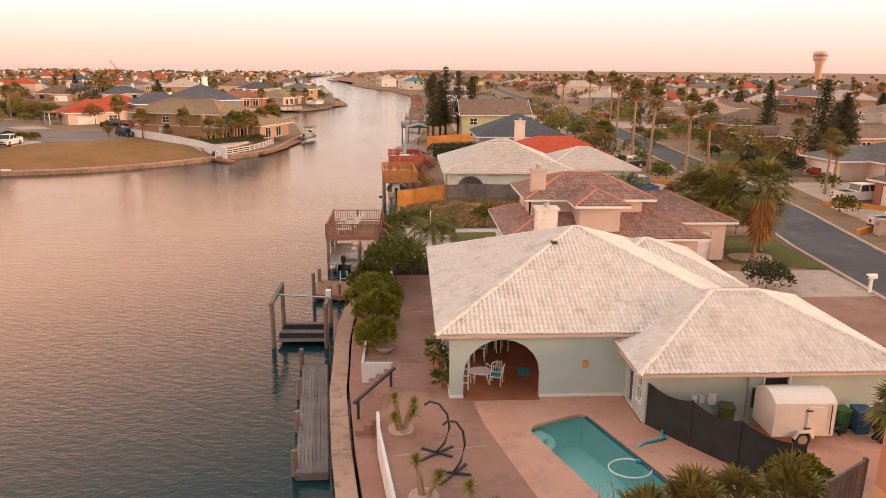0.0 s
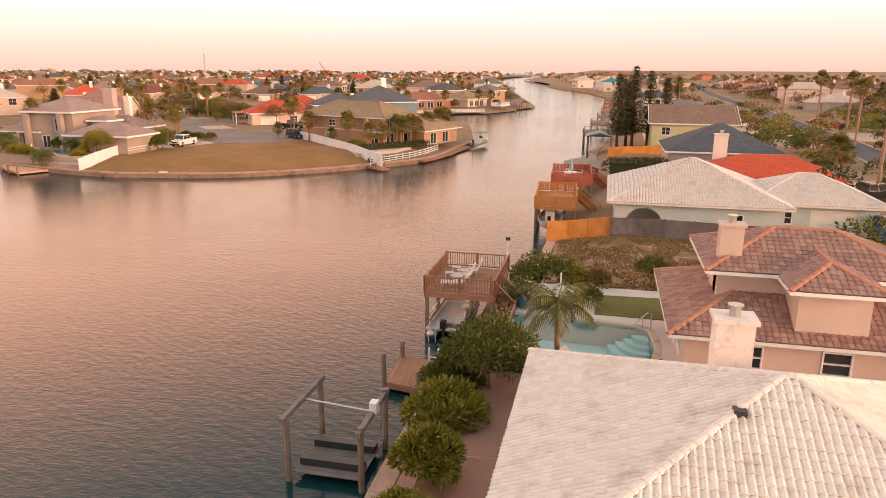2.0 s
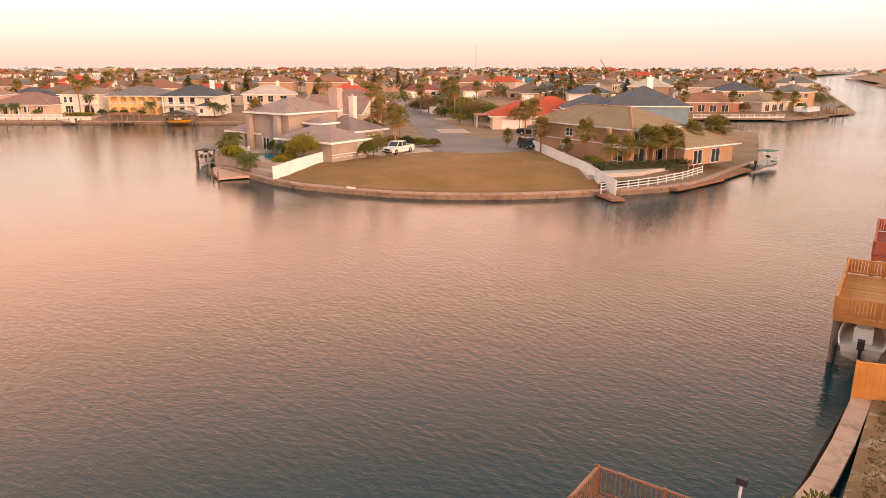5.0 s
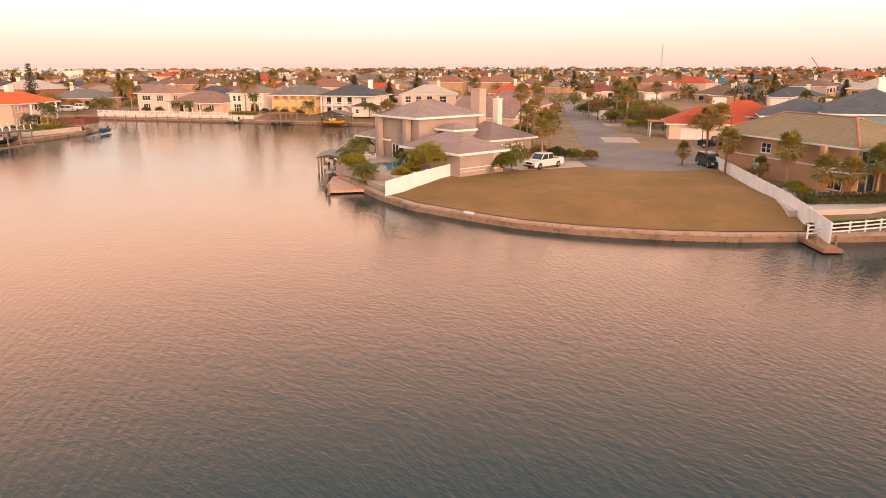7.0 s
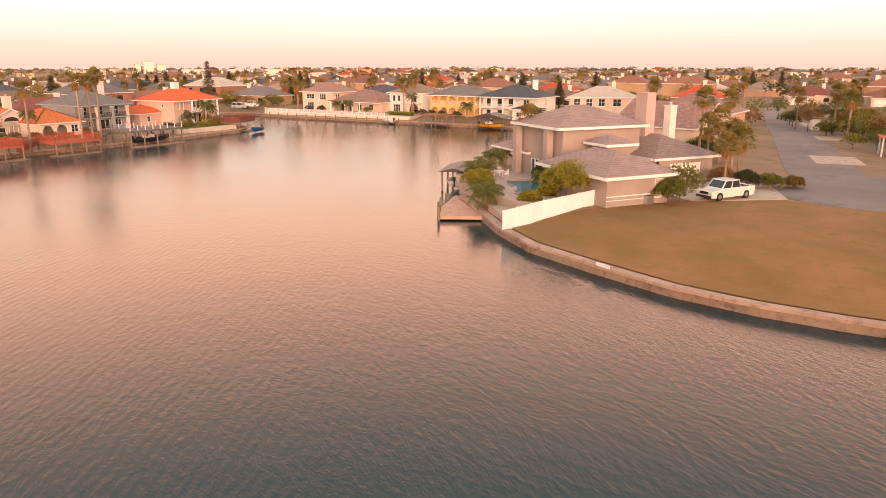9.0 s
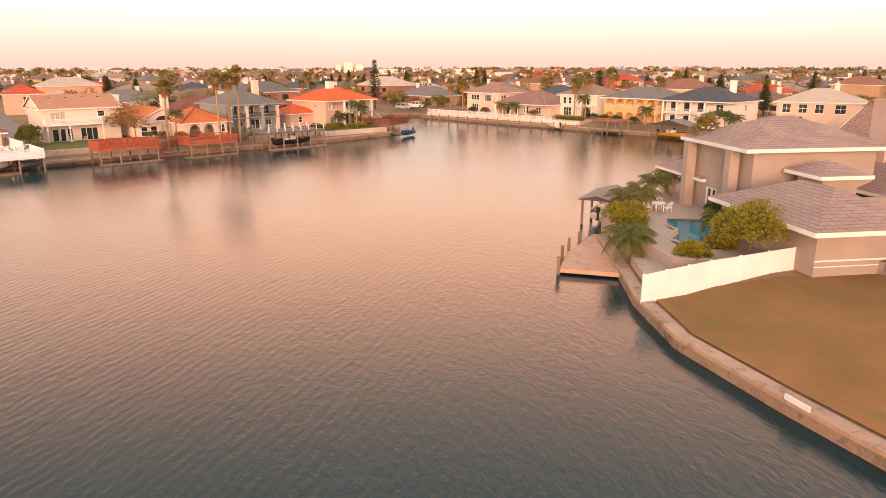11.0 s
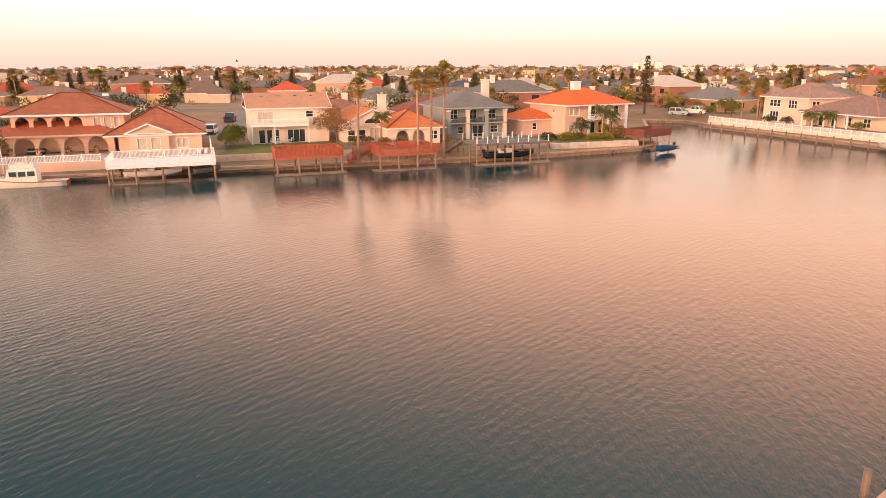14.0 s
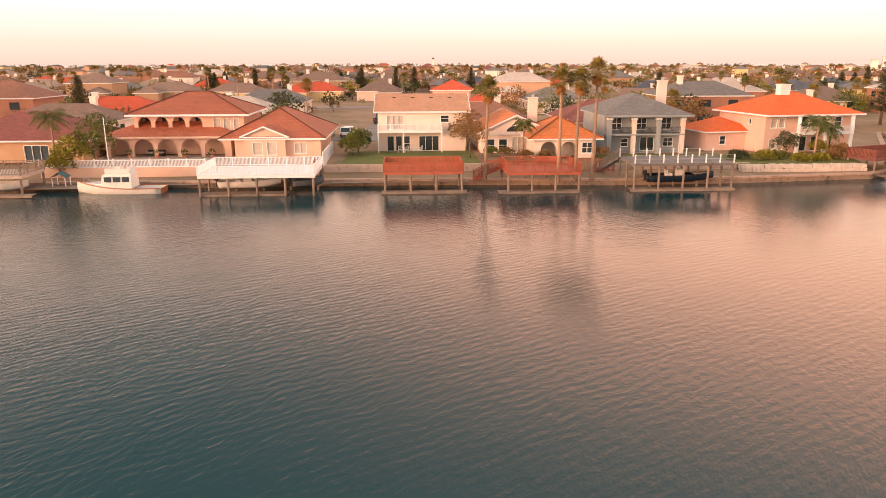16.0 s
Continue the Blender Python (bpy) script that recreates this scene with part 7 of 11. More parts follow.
# the houses that follow along the bank
house_e = thing("house", pose(6.2, 98.8, 2.1), "house with a bright red tile roof and pale chimney", "house")
block(house_e, 2.6, 1.6, 16.4, 10.6, 0, 2.5, STUCCO["cream"], WHITE, w=[(2, 4, 0.7, 2, "win"), (6, 8.5, 0, 2.1, "slide")])
roof_parts(house_e, "hip", 2.0, 1.0, 17.0, 11.2, 2.55, 0.40, ROOFS[7], STUCCO["cream"], WHITE, None)
chimney(house_e, 5.2, 9.6, 3.0, 6.4, STUCCO["white"], 1.4, 1.0)
house_f = thing("house", pose(3.0, 120.5, 2.1), "wide house with a slate-grey roof", "house")
block(house_f, 3, 0, 17, 13, 0, 3.0, STUCCO["grey"], WHITE, w=[(2, 4, 0.8, 2.2, "win")])
roof_parts(house_f, "hip", 2.4, -0.6, 17.6, 13.6, 3.0, 0.46, ROOFS[2], STUCCO["grey"], WHITE, None)
house_g = thing("house", pose(5.0, 143, 2.1), "pale yellow-green two-storey house with a brown roof", "house")
LIME = surface("pale_lime_stucco", (0.50, 0.52, 0.30), (0.57, 0.58, 0.36), 0.6, 18, 0.85, 0.006)
block(house_g, 0, 0, 13, 11, 0, 4.9, LIME, WHITE, s=[(1.5, 2.9, 3.0, 4.3, "win"), (1.5, 2.9, 0.8, 2.1, "win")], w=[(2, 4, 3, 4.2, "win"), (6, 8, 0.7, 2.1, "win")])
roof_parts(house_g, "gable_x", -0.6, -0.6, 13.6, 11.6, 4.95, 0.45, ROOFS[1], LIME, WHITE, None)
house_h = thing("house", pose(4.5, 165, 2.1), "cream two-storey house with a grey roof", "house")
block(house_h, 0, 0, 14, 11, 0, 4.9, STUCCO["cream"], WHITE, s=[(1.5, 2.9, 3.0, 4.3, "win"), (5, 6.4, 3.0, 4.3, "win")], w=[(2, 4, 3, 4.2, "win"), (6, 8, 0.7, 2.1, "win")])
roof_parts(house_h, "hip", -0.6, -0.6, 14.6, 11.6, 4.95, 0.45, ROOFS[0], STUCCO["cream"], WHITE, None)
KEEP_OUT += [(11, 104, 15), (12, 127, 15), (11, 148, 15), (11, 170, 14), (2, 148, 7), (2, 120, 7)]

# ---- the street side ----
for pts, mt, lb in (([(17.4, 44.6), (25.9, 44.6), (26.2, 50.4), (17.4, 50.4)], CONCRETE, "pale concrete driveway"), ([(20.2, 52.6), (26.3, 50.8), (27.2, 61), (23, 61)], GREEN_LAWN, "green front lawn"),
                    ([(17.4, 34), (26, 34), (25.9, 44.4), (17.4, 44.4)], WALK, "red-brown paved forecourt"), ([(22.3, 80), (29.8, 80), (31.5, 92), (22.3, 92)], SAND, "sandy concrete forecourt"), ([(22.3, 62.5), (27.4, 62.5), (29.4, 79), (22.3, 79)], WALK, "red-brown paved forecourt"),
                    ([(37.5, 62), (52, 62), (53, 76), (39, 76)], SAND, "sandy concrete driveway"), ([(40, 78), (56, 78), (57, 92), (42.5, 92)], CONCRETE, "pale concrete driveway"), ([(42, 106), (56, 106), (57, 122), (44.5, 122)], GREEN_LAWN, "green front lawn"),
                    ([(44, 150), (62, 150), (62, 175), (45.3, 175)], LAWN, "dry yellow front lawn"), ([(45, 176), (60, 176), (60, 196), (45.8, 196)], CONCRETE, "pale concrete driveway"), ([(24, 160), (36.4, 160), (37, 220), (24, 220)], CONCRETE, "pale driveways along the street")):
    single("front_yard", Geo().prism(pts, 1.9, 2.15), mt, lb, "yard", kind="structure")
fan_palm(22.3, 53.6, 2.15, 5.6, 2.3, 1.6, "broad fan palm with a thick tan trunk on the lawn", "street palms")
single("palm_bed", Geo().prism([(22.3 + (1.5 + 0.3 * math.sin(3 * a * 0.3)) * math.cos(a * 0.3142), 53.6 + (1.5 + 0.3 * math.sin(3 * a * 0.3)) * math.sin(a * 0.3142)) for a in range(20)], 2.1, 2.25), SAND, "gravel bed with a pale scalloped kerb round a palm", "bed", kind="structure")
for x, y, hgt, cr, sk in ((20.0, 55.0, 4.4, 2.0, 0.6), (20.9, 56.6, 5.0, 2.1, 0.4), (24.0, 56.0, 3.4, 1.9, 0.4), (19.2, 57.6, 4.6, 2.0, 0.3), (24.0, 38.8, 6.0, 1.5, 0.3), (24.8, 38.2, 6.4, 1.6, 0.3), (27.2, 85.2, 10, 1.5, 0.5), (28.8, 83.0, 9, 1.5, 0.6), (27.0, 104.5, 11, 1.6, 0.5), (28.2, 100.5, 10.4, 1.6, 0.4), (36.0, 47.0, 4.8, 1.9, 0.6), (37.4, 50.0, 5.2, 1.8, 0.4),
                         (43.0, 84, 6, 1.6, 0.4), (46.5, 88, 5, 1.5, 0.4), (24.5, 112, 5, 1.8, 0.2), (25.6, 114, 4, 1.7, 0.2), (34.0, 140, 11, 1.6, 0.4), (35.4, 150, 12, 1.6, 0.4), (35.0, 168, 12, 1.6, 0.4), (33, 190, 11, 1.6, 0.4), (58, 118, 5, 1.6, 0.4)):
    fan_palm(x, y, 2.12, hgt, cr, sk, "fan palm beside the street", "street palms")
shrub(19.6, 46.3, 2.15, 1.7, 1.5, DARK_LEAF, "dark rounded shrub at the garage corner", 900, 0.2)
shrub(18.3, 57.5, 2.15, 1.4, 1.0, LEAF, "green shrub beside the garage", 500, 0.2)
for x, y, hgt, r in ((52, 101, 13, 2.4), (57, 104, 11, 2.6), (59.5, 108, 10, 2.6), (64, 118, 9, 2.4), (68, 150, 12, 2.2)):
    conifer(x, y, 2.1, hgt, r, "tall dark conifer between the houses")
for x, y, w in ((25.8, 45.3, 0), (36.4, 62.5, 1), (38.8, 75.5, 0)):
    mb = thing("mailbox", pose(x, y, 2.15), "white mailbox on a post by the kerb" if not w else "pale masonry mailbox pillar by the kerb", "mailbox", "mailboxes")
    if w:
        part("pillar", Geo().box(-0.35, -0.35, 0, 0.35, 0.35, 1.3).box(-0.42, -0.42, 1.3, 0.42, 0.42, 1.4), CONCRETE, mb)
        part("door", Geo().box(-0.38, -0.2, 0.8, -0.35, 0.2, 1.15), STEEL, mb)
    else:
        part("post", Geo().box(-0.08, -0.08, 0, 0.08, 0.08, 0.95), WHITE, mb)
        part("box", Geo().box(-0.3, -0.15, 0.95, 0.3, 0.15, 1.1).tube([(-0.3, 0, 1.12), (0.3, 0, 1.12)], 0.15, 10), WHITE, mb)
low_wall = Geo()
for a, b in (((38.6, 77.0), (50, 70.5)), ((24.2, 92.6), (32.2, 86.4)), ((34.6, 62.4), (38, 66))):
    low_wall.beam((*a, 2.35), (*b, 2.35), 0.25, 0.5)
single("garden_border", low_wall, CEDAR, "low orange timber border round front beds", "border", kind="structure")
vehicle(pose(41.3, 79.0, 2.15, 0, 0, 8), "pickup", PAINT["white"], "white pickup truck parked in a driveway")
vehicle(pose(36.5, 64.2, 2.15, 0, 0, 20), "pickup", PAINT["white"], "white pickup truck backed to the kerb")
vehicle(pose(23.6, 103.2, 2.15, 0, 0, 25), "pickup", PAINT["black"], "black pickup truck in a driveway")
vehicle(pose(22.6, 110.5, 2.15, 0, 0, 20), "suv", PAINT["navy"], "dark car in a driveway")
vehicle(pose(22.4, 81.2, 2.15, 0, 0, 100), "pickup", PAINT["blue"], "blue pickup truck beside the house")
vehicle(pose(45.2, 222, 2.15, 0, 0, 10), "car", PAINT["red"], "red car parked by the street")
vehicle(pose(46.8, 212, 2.15, 0, 0, 10), "car", PAINT["red"], "dark red car parked by the street")
vehicle(pose(27.5, 196, 2.15, 0, 0, 60), "car", PAINT["white"], "white car on a driveway")
vehicle(pose(26.0, 206, 2.15, 0, 0, 60), "car", PAINT["white"], "white car beside another on a driveway")
vehicle(pose(49.0, 97, 2.15, 0, 0, 5), "car", PAINT["red"], "red car beside a hedge")


def street_house(x, y, turn, w, d, roof, wall, label, garage=True, tan=0.42):
    ob = thing("house", pose(x, y, 2.12, 0, 0, turn), label, "house", "street houses")
    block(ob, 0, 0, w, d, 0, 2.7, wall, WHITE, w=[(d * 0.55, d * 0.55 + 4.2, 0.0, 2.15, "garage"), (1.0, 2.6, 0.8, 2.0, "win")], s=[(2, 3.6, 0.8, 2.0, "win"), (w - 5, w - 3.2, 0.8, 2.0, "win")])
    block(ob, -4.0, d * 0.45, 0.1, d * 0.45 + 6.6, 0, 2.6, wall, WHITE, w=[(1.0, 5.6, 0.0, 2.1, "garage")])
    roof_parts(ob, "hip", -0.6, -0.6, w + 0.6, d + 0.6, 2.7, tan, roof, wall, WHITE, None)
    roof_parts(ob, "hip", -4.6, d * 0.45 - 0.6, 5, d * 0.45 + 7.2, 2.65, tan, roof, wall, WHITE, None)
    chimney(ob, w * 0.6, d * 0.6, 3, 6.4, wall)
    return ob


street_house(50.5, 66, 8, 17, 13, ROOFS[1], STUCCO["brick"], "brick house with a brown roof and an open garage")
street_house(55, 88, 8, 18, 12, ROOFS[0], STUCCO["cream"], "cream house with a grey weathered roof")
street_house(60, 122, 6, 17, 13, ROOFS[1], STUCCO["peach"], "peach house with a brown roof")
street_house(62, 152, 5, 18, 13, ROOFS[1], STUCCO["tan"], "tan house with a brown roof")
street_house(63, 180, 4, 17, 13, ROOFS[4], STUCCO["peach"], "peach gabled house with a tan roof")
street_house(46, 40, 8, 17, 13, ROOFS[1], STUCCO["tan"], "tan house with a brown roof opposite the white-tiled house")
shrub(49, 80.5, 2.15, 2.0, 1.6, DARK_LEAF, "dark rounded bush beside a garage", 700, 0.25)
for k in range(5):
    shrub(48.2 + 0.3 * k, 79 - 1.5 * k, 2.15, 1.0, 0.8, LIME_LEAF, "yellow-green shrub along a house wall", 300, 0.2)
KEEP_OUT += [(58, 72, 14), (62, 94, 14), (68, 128, 14), (70, 158, 14), (71, 186, 14), (54, 46, 14), (46, 90, 8), (44, 70, 8), (45, 110, 8)]

for x, y, hgt, r, mt in ((47.1, 98.4, 2.2, 1.7, DARK_LEAF), (39.6, 134, 3.2, 2.2, LEAF), (40.8, 137, 2.6, 2.0, LEAF), (25.4, 82.2, 1.4, 1.3, RUST_LEAF), (27.0, 128.5, 1.6, 1.4, LEAF), (28.9, 131, 2.0, 1.5, LEAF), (30.2, 177, 1.6, 1.5, LEAF), (43.8, 158, 1.6, 1.5, RUST_LEAF),
                         (25.7, 74.0, 2.2, 1.6, LEAF), (26.0, 70.0, 1.8, 1.4, LEAF), (24.6, 62.0, 2.4, 1.6, LEAF), (46.5, 128, 3.6, 2.4, LEAF), (49.5, 131, 3.0, 2.2, RUST_LEAF), (47.8, 145, 3.2, 2.4, LEAF), (51, 168, 3.2, 2.4, RUST_LEAF), (52, 200, 3.4, 2.6, LEAF), (28.5, 150, 2.4, 1.8, LEAF), (29, 205, 2.6, 2.0, RUST_LEAF)):
    shrub(x, y, 2.12, hgt, r, mt, "leafy green shrub in a street garden", 800, 0.24)

# far off: the water tower, apartment blocks, a white chapel and a radio mast
wt = thing("water_tower", pose(396, 700, 2.1), "pale concrete water tower with a wide round tank", "water tower")
part("shaft", Geo().tube([(0, 0, 0), (0, 0, 2), (0, 0, 19), (0, 0, 24)], [4.0, 3.4, 3.3, 5.4], 24), STUCCO["peach"], wt, smooth=True)
part("tank", Geo().tube([(0, 0, 24), (0, 0, 26.5), (0, 0, 31.5), (0, 0, 32.5)], [5.6, 6.4, 6.4, 5.4], 24), STUCCO["cream"], wt, smooth=True)
part("band", Geo().tube([(0, 0, 27.5), (0, 0, 29.5)], 6.44, 24), STUCCO["brick"], wt, "reddish lettering band round the tank")


def apartment_block(x, y, turn, w, d, storeys, label):
    ob = thing("apartment_building", pose(x, y, 1.95, 0, 0, turn), label, "apartment building", "far blocks")
    hgt = storeys * 3.0
    part("wall", Geo().box(-w / 2, -d / 2, -0.5, w / 2, d / 2, hgt), STUCCO["white"], ob)
    part("roof", Geo().box(-w / 2 - 0.4, -d / 2 - 0.4, hgt, w / 2 + 0.4, d / 2 + 0.4, hgt + 0.6), STUCCO["cream"], ob)
    for lv in range(storeys):
        for k in range(int(w / 5)):
            part("window", Geo().box(-w / 2 + 1.2 + 5 * k, -d / 2 - 0.05, lv * 3 + 0.8, -w / 2 + 3.8 + 5 * k, -d / 2 + 0.03, lv * 3 + 2.4), GLASS, ob)
    return ob


for x, y, w, n in ((-956, 118, 11, 5), (-955, 132, 9, 4), (-950, 106, 6, 4)):
    apartment_block(x, y, 270 + 4, w, 12, n, "distant pale apartment block above the roofs")
for x, y, w, n in ((-945, 170, 30, 2), (-940, 215, 34, 2), (-930, 260, 26, 2), (-930, 60, 24, 2)):
    apartment_block(x, y, 274, w, 14, n, "long low white apartment block on the skyline")
ch = thing("chapel", pose(-720, -280, 1.95, 0, 0, 296), "distant white chapel with a dark pointed turret", "chapel")
part("nave", Geo().box(-6, -4, -0.5, 6, 4, 6.5), STUCCO["cream"], ch)
r = Geo()
for sl in hip_slopes(-6.5, -4.5, 6.5, 4.5, 6.5, 0.4):
    slope_face(r, *sl)
part("roof", r, ROOFS[4], ch)
part("turret", Geo().box(-1.2, -1.2, 6.5, 1.2, 1.2, 13.5), STUCCO["white"], ch)
part("spire", Geo().tube([(0, 0, 13.5), (0, 0, 15.6)], [1.5, 0.1], 8), ROOFS[2], ch)
mast = thing("radio_mast", pose(-198.5, 336, 1.95), "thin lattice radio mast standing behind the houses", "mast")
for k in range(3):
    a = radians(120 * k)
    part("leg", Geo().tube([(0.5 * math.cos(a), 0.5 * math.sin(a), 0), (0.16 * math.cos(a), 0.16 * math.sin(a), 21.5)], 0.05, 5), STEEL, mast)
for k in range(14):
    z0 = 1.5 * k
    r0, r1 = 0.5 - 0.34 * z0 / 21.5, 0.5 - 0.34 * (z0 + 1.5) / 21.5
    for q in range(3):
        a, b = radians(120 * q), radians(120 * q + 120)
        part("brace", Geo().tube([(r0 * math.cos(a), r0 * math.sin(a), z0), (r1 * math.cos(b), r1 * math.sin(b), z0 + 1.5)], 0.025, 4), STEEL, mast)
KEEP_OUT += [(-198.5, 336, 1.5), (-589.7, -268, 18)]

crane = thing("crane", pose(-220, 540, 1.95, 0, 0, 24), "distant red construction crane above the roofs", "crane")
part("mast", Geo().box(-0.45, -0.45, 0, 0.45, 0.45, 11), RED_TIMBER, crane)
part("jib", Geo().beam((0, 0, 10), (-5, 0, 16.8), 0.5, 0.5), RED_TIMBER, crane)
part("counter_jib", Geo().beam((0, 0, 10.5), (5, 0, 10.3), 0.5, 0.7), RED_TIMBER, crane)
KEEP_OUT.append((-220, 540, 2))


# ---- the point: lawn, grey house, tan house, cul-de-sac ----
land("lawn", MAIN_SHORE[27:37], [(-54.5, 145), (-65.5, 155.5), (-69.5, 150.5), (-74.5, 147.0), (-80, 146.2), (-82.6, 141), (-83.4, 133), (-83.2, 126)], [(0.95, 0.97), (3.0, 1.04), (9.0, 1.89), (12.0, 1.985)], "broad dry grass lawn behind the seawall", LAWN)
rng = random.Random(11)
blades = Geo()
for _ in range(9000):
    t, d = rng.uniform(27.2, 35.6), rng.uniform(1.2, 26)
    a, b = MAIN_SHORE[int(t)], MAIN_SHORE[int(t) + 1]
    q = (Vector(b) - Vector(a)).normalized()
    p = Vector(a).lerp(Vector(b), t % 1) + Vector((-q.y, q.x)) * d
    if not inside(p, [(-83, 116), (-76, 115.5), (-69, 117), (-57, 120), (-48, 125), (-42, 131.5), (-54.5, 144.5), (-66, 155), (-74, 147), (-82, 141)]):
        continue
    z = 0.97 if d < 3 else (1.04 + (d - 3) / 6 * 0.85 if d < 9 else 1.9 + min(1, (d - 9) / 3) * 0.09)
    w = Vector((rng.uniform(-0.5, 0.5), rng.uniform(-0.5, 0.5), 1)).normalized()
    leaf_quad(blades, (p.x, p.y, z - 0.02), w, w.cross(Vector((rng.uniform(-1, 1), 1, 0))).normalized(), rng.uniform(0.04, 0.08), 0.05)
single("grass_tufts", blades, foliage("dry_grass", (0.23, 0.135, 0.04), (0.31, 0.17, 0.06), (0.29, 0.155, 0.055), 0.9, 0.1), "short dry grass tufts on the lawn", "grass", kind="stuff")
sign = thing("seawall_sign", pose(-68.6, 115.6, 0.95, 0, 0, 10), "blank white notice board on the seawall cap", "sign")
part("board", Geo().box(-0.65, -0.05, 0.0, 0.65, 0.02, 0.24), WHITE, sign)
fence([(-82.5, 114.9, 1.1), (-83.4, 119.6, 1.5), (-84.2, 125.8, 1.9)], 1.5, VINYL, "solid white vinyl privacy fence", 1.9, name="vinyl_fence")
fence([(-66.2, 156.4, 1.95), (-60.5, 150.6, 1.95), (-54.4, 144.2, 1.9), (-47.5, 137.8, 1.6), (-42.6, 132.6, 1.2), (-40.6, 130.6, 1.0)], 1.5, VINYL, "curving white vinyl privacy fence", 1.9, name="vinyl_fence")
fence([(-40.4, 130.6, 1.0), (-38.6, 134.6, 1.0), (-36.7, 139.6, 1.0), (-35.3, 145, 1.05), (-34.8, 152, 1.05)], 0.95, VINYL, "low white vinyl rail fence", 1.9, "rail", name="vinyl_fence")
fence([(-36.6, 152.4, 1.6), (-36.0, 160, 1.6), (-35.4, 170, 1.5)], 1.0, VINYL, "low white vinyl rail fence beside the dock", 1.9, "rail", name="vinyl_fence")

GREY_TILE = roofing("grey_flat_tile", (0.33, 0.225, 0.205), (0.38, 0.265, 0.24), 0.9, 0.36, 0.75, 0.05, joint=0.06)
TAUPE = surface("taupe_stucco", (0.36, 0.29, 0.26), (0.42, 0.34, 0.305), 0.5, 18, 0.85, 0.006)
house_p = thing("house", pose(-84, 126.6, 1.95), "taupe two-storey house with grey tile roofs and white fascias", "house")
block(house_p, -10.6, 0.3, 0.0, 7.6, 0, 2.9, TAUPE, WHITE, s=[(2.0, 3.4, 0.8, 2.0, "win")], e=[(5.6, 6.5, 0.6, 2.4, "blind")])
band = Geo().box(0.0, 0.3, 0.95, 0.03, 5.4, 1.05).box(0.0, 0.3, 0.6, 0.03, 5.4, 0.66)
part("trim_band", band, WHITE, house_p)
roof_parts(house_p, "hip", -11.4, -0.4, 0.7, 8.3, 2.95, 0.42, GREY_TILE, TAUPE, WHITE, None, 0.3)
block(house_p, -21.0, 3.6, -12.4, 14.0, 0, 6.2, TAUPE, WHITE, s=[(5.0, 6.6, 0.2, 2.3, "win"), (5.0, 6.6, 3.0, 5.2, "win"), (2.2, 3.8, 0.1, 2.3, "slide")], w=[(2, 4, 0.1, 2.3, "slide")])
roof_parts(house_p, "hip", -21.8, 2.4, -11.5, 14.6, 6.35, 0.40, GREY_TILE, TAUPE, WHITE, None, 0.3)
for x in (-21.3, -14.6):
    part("column", Geo().box(x, 2.5, 0, x + 0.8, 3.3, 6.1), TAUPE, house_p)
roof_parts(house_p, "hip", -28.0, 3.2, -19.0, 13.0, 2.9, 0.42, GREY_TILE, TAUPE, WHITE, None, 0.25)
for x, y in ((-27.2, 4.0), (-23.8, 4.0), (-27.2, 8.2), (-27.2, 12.2)):
    part("column", Geo().box(x, y, 0, x + 0.7, y + 0.7, 2.7), TAUPE, house_p)
block(house_p, -11.2, 6.6, -8.4, 9.4, 2.0, 4.7, TAUPE, WHITE)
roof_parts(house_p, "hip", -11.9, 5.9, -7.7, 10.1, 4.8, 0.40, GREY_TILE, TAUPE, WHITE, None, 0.28)
block(house_p, -20.0, 13.4, -8.6, 21.6, 0, 2.9, TAUPE, WHITE, e=[(2.0, 6.6, 0.0, 2.15, "garage")])
roof_parts(house_p, "hip", -20.6, 12.6, -7.9, 22.3, 2.95, 0.42, GREY_TILE, TAUPE, WHITE, None, 0.28)
block(house_p, -13.0, 7.4, -8.6, 13.8, 0, 3.0, TAUPE, WHITE)
chimney(house_p, -15.5, 17.2, 3.0, 9.7, surface("mauve_stucco", (0.50, 0.37, 0.34), (0.56, 0.42, 0.385), 0.6, 18, 0.85), 2.0, 1.3, False)
chimney(house_p, -13.2, 19.0, 3.0, 8.3, STUCCO["white"], 1.1, 0.9)

POOL_G = rounded([(-100.6, 125.0), (-97.0, 123.2), (-95.5, 123.6), (-93.0, 121.4), (-90.4, 122.2), (-90.6, 125.0), (-95.4, 127.6), (-99.6, 127.6)], 0.8)
single("pool_patio", Geo().prism(keyhole([(-103.5, 120.5), (-94, 119.5), (-88.8, 119.6), (-88.2, 122.5), (-88.8, 127.4), (-112, 131.5), (-112, 129.2), (-106.2, 124.4)], grown(POOL_G, 0.03)), 0.6, 2.3), surface("rose_concrete", (0.44, 0.33, 0.28), (0.50, 0.385, 0.33), 0.4, 10, 0.8, 0.01), "rose-grey concrete patio round the kidney-shaped pool", "paving", kind="structure")
pool(POOL_G, 2.3, 0.33, "kidney-shaped deep turquoise pool with stone coping", SAND, SPA_SHELL)
spa = thing("spa", pose(-97.2, 128.4, 2.3), "raised round stone spa beside the pool", "spa")
ring = Geo()
for a, b in zip(arc(0, 0, 1.0, 0, 360, 20)[:-1], arc(0, 0, 1.0, 0, 360, 20)[1:]):
    ring.prism([a, b, (b[0] * 0.72, b[1] * 0.72), (a[0] * 0.72, a[1] * 0.72)][::-1], 0, 0.5)
part("stone_rim", ring, SAND, spa)
part("water", Geo().prism(arc(0, 0, 0.72, 0, 360, 20)[:-1], 0.1, 0.4), SPA_SHELL, spa)
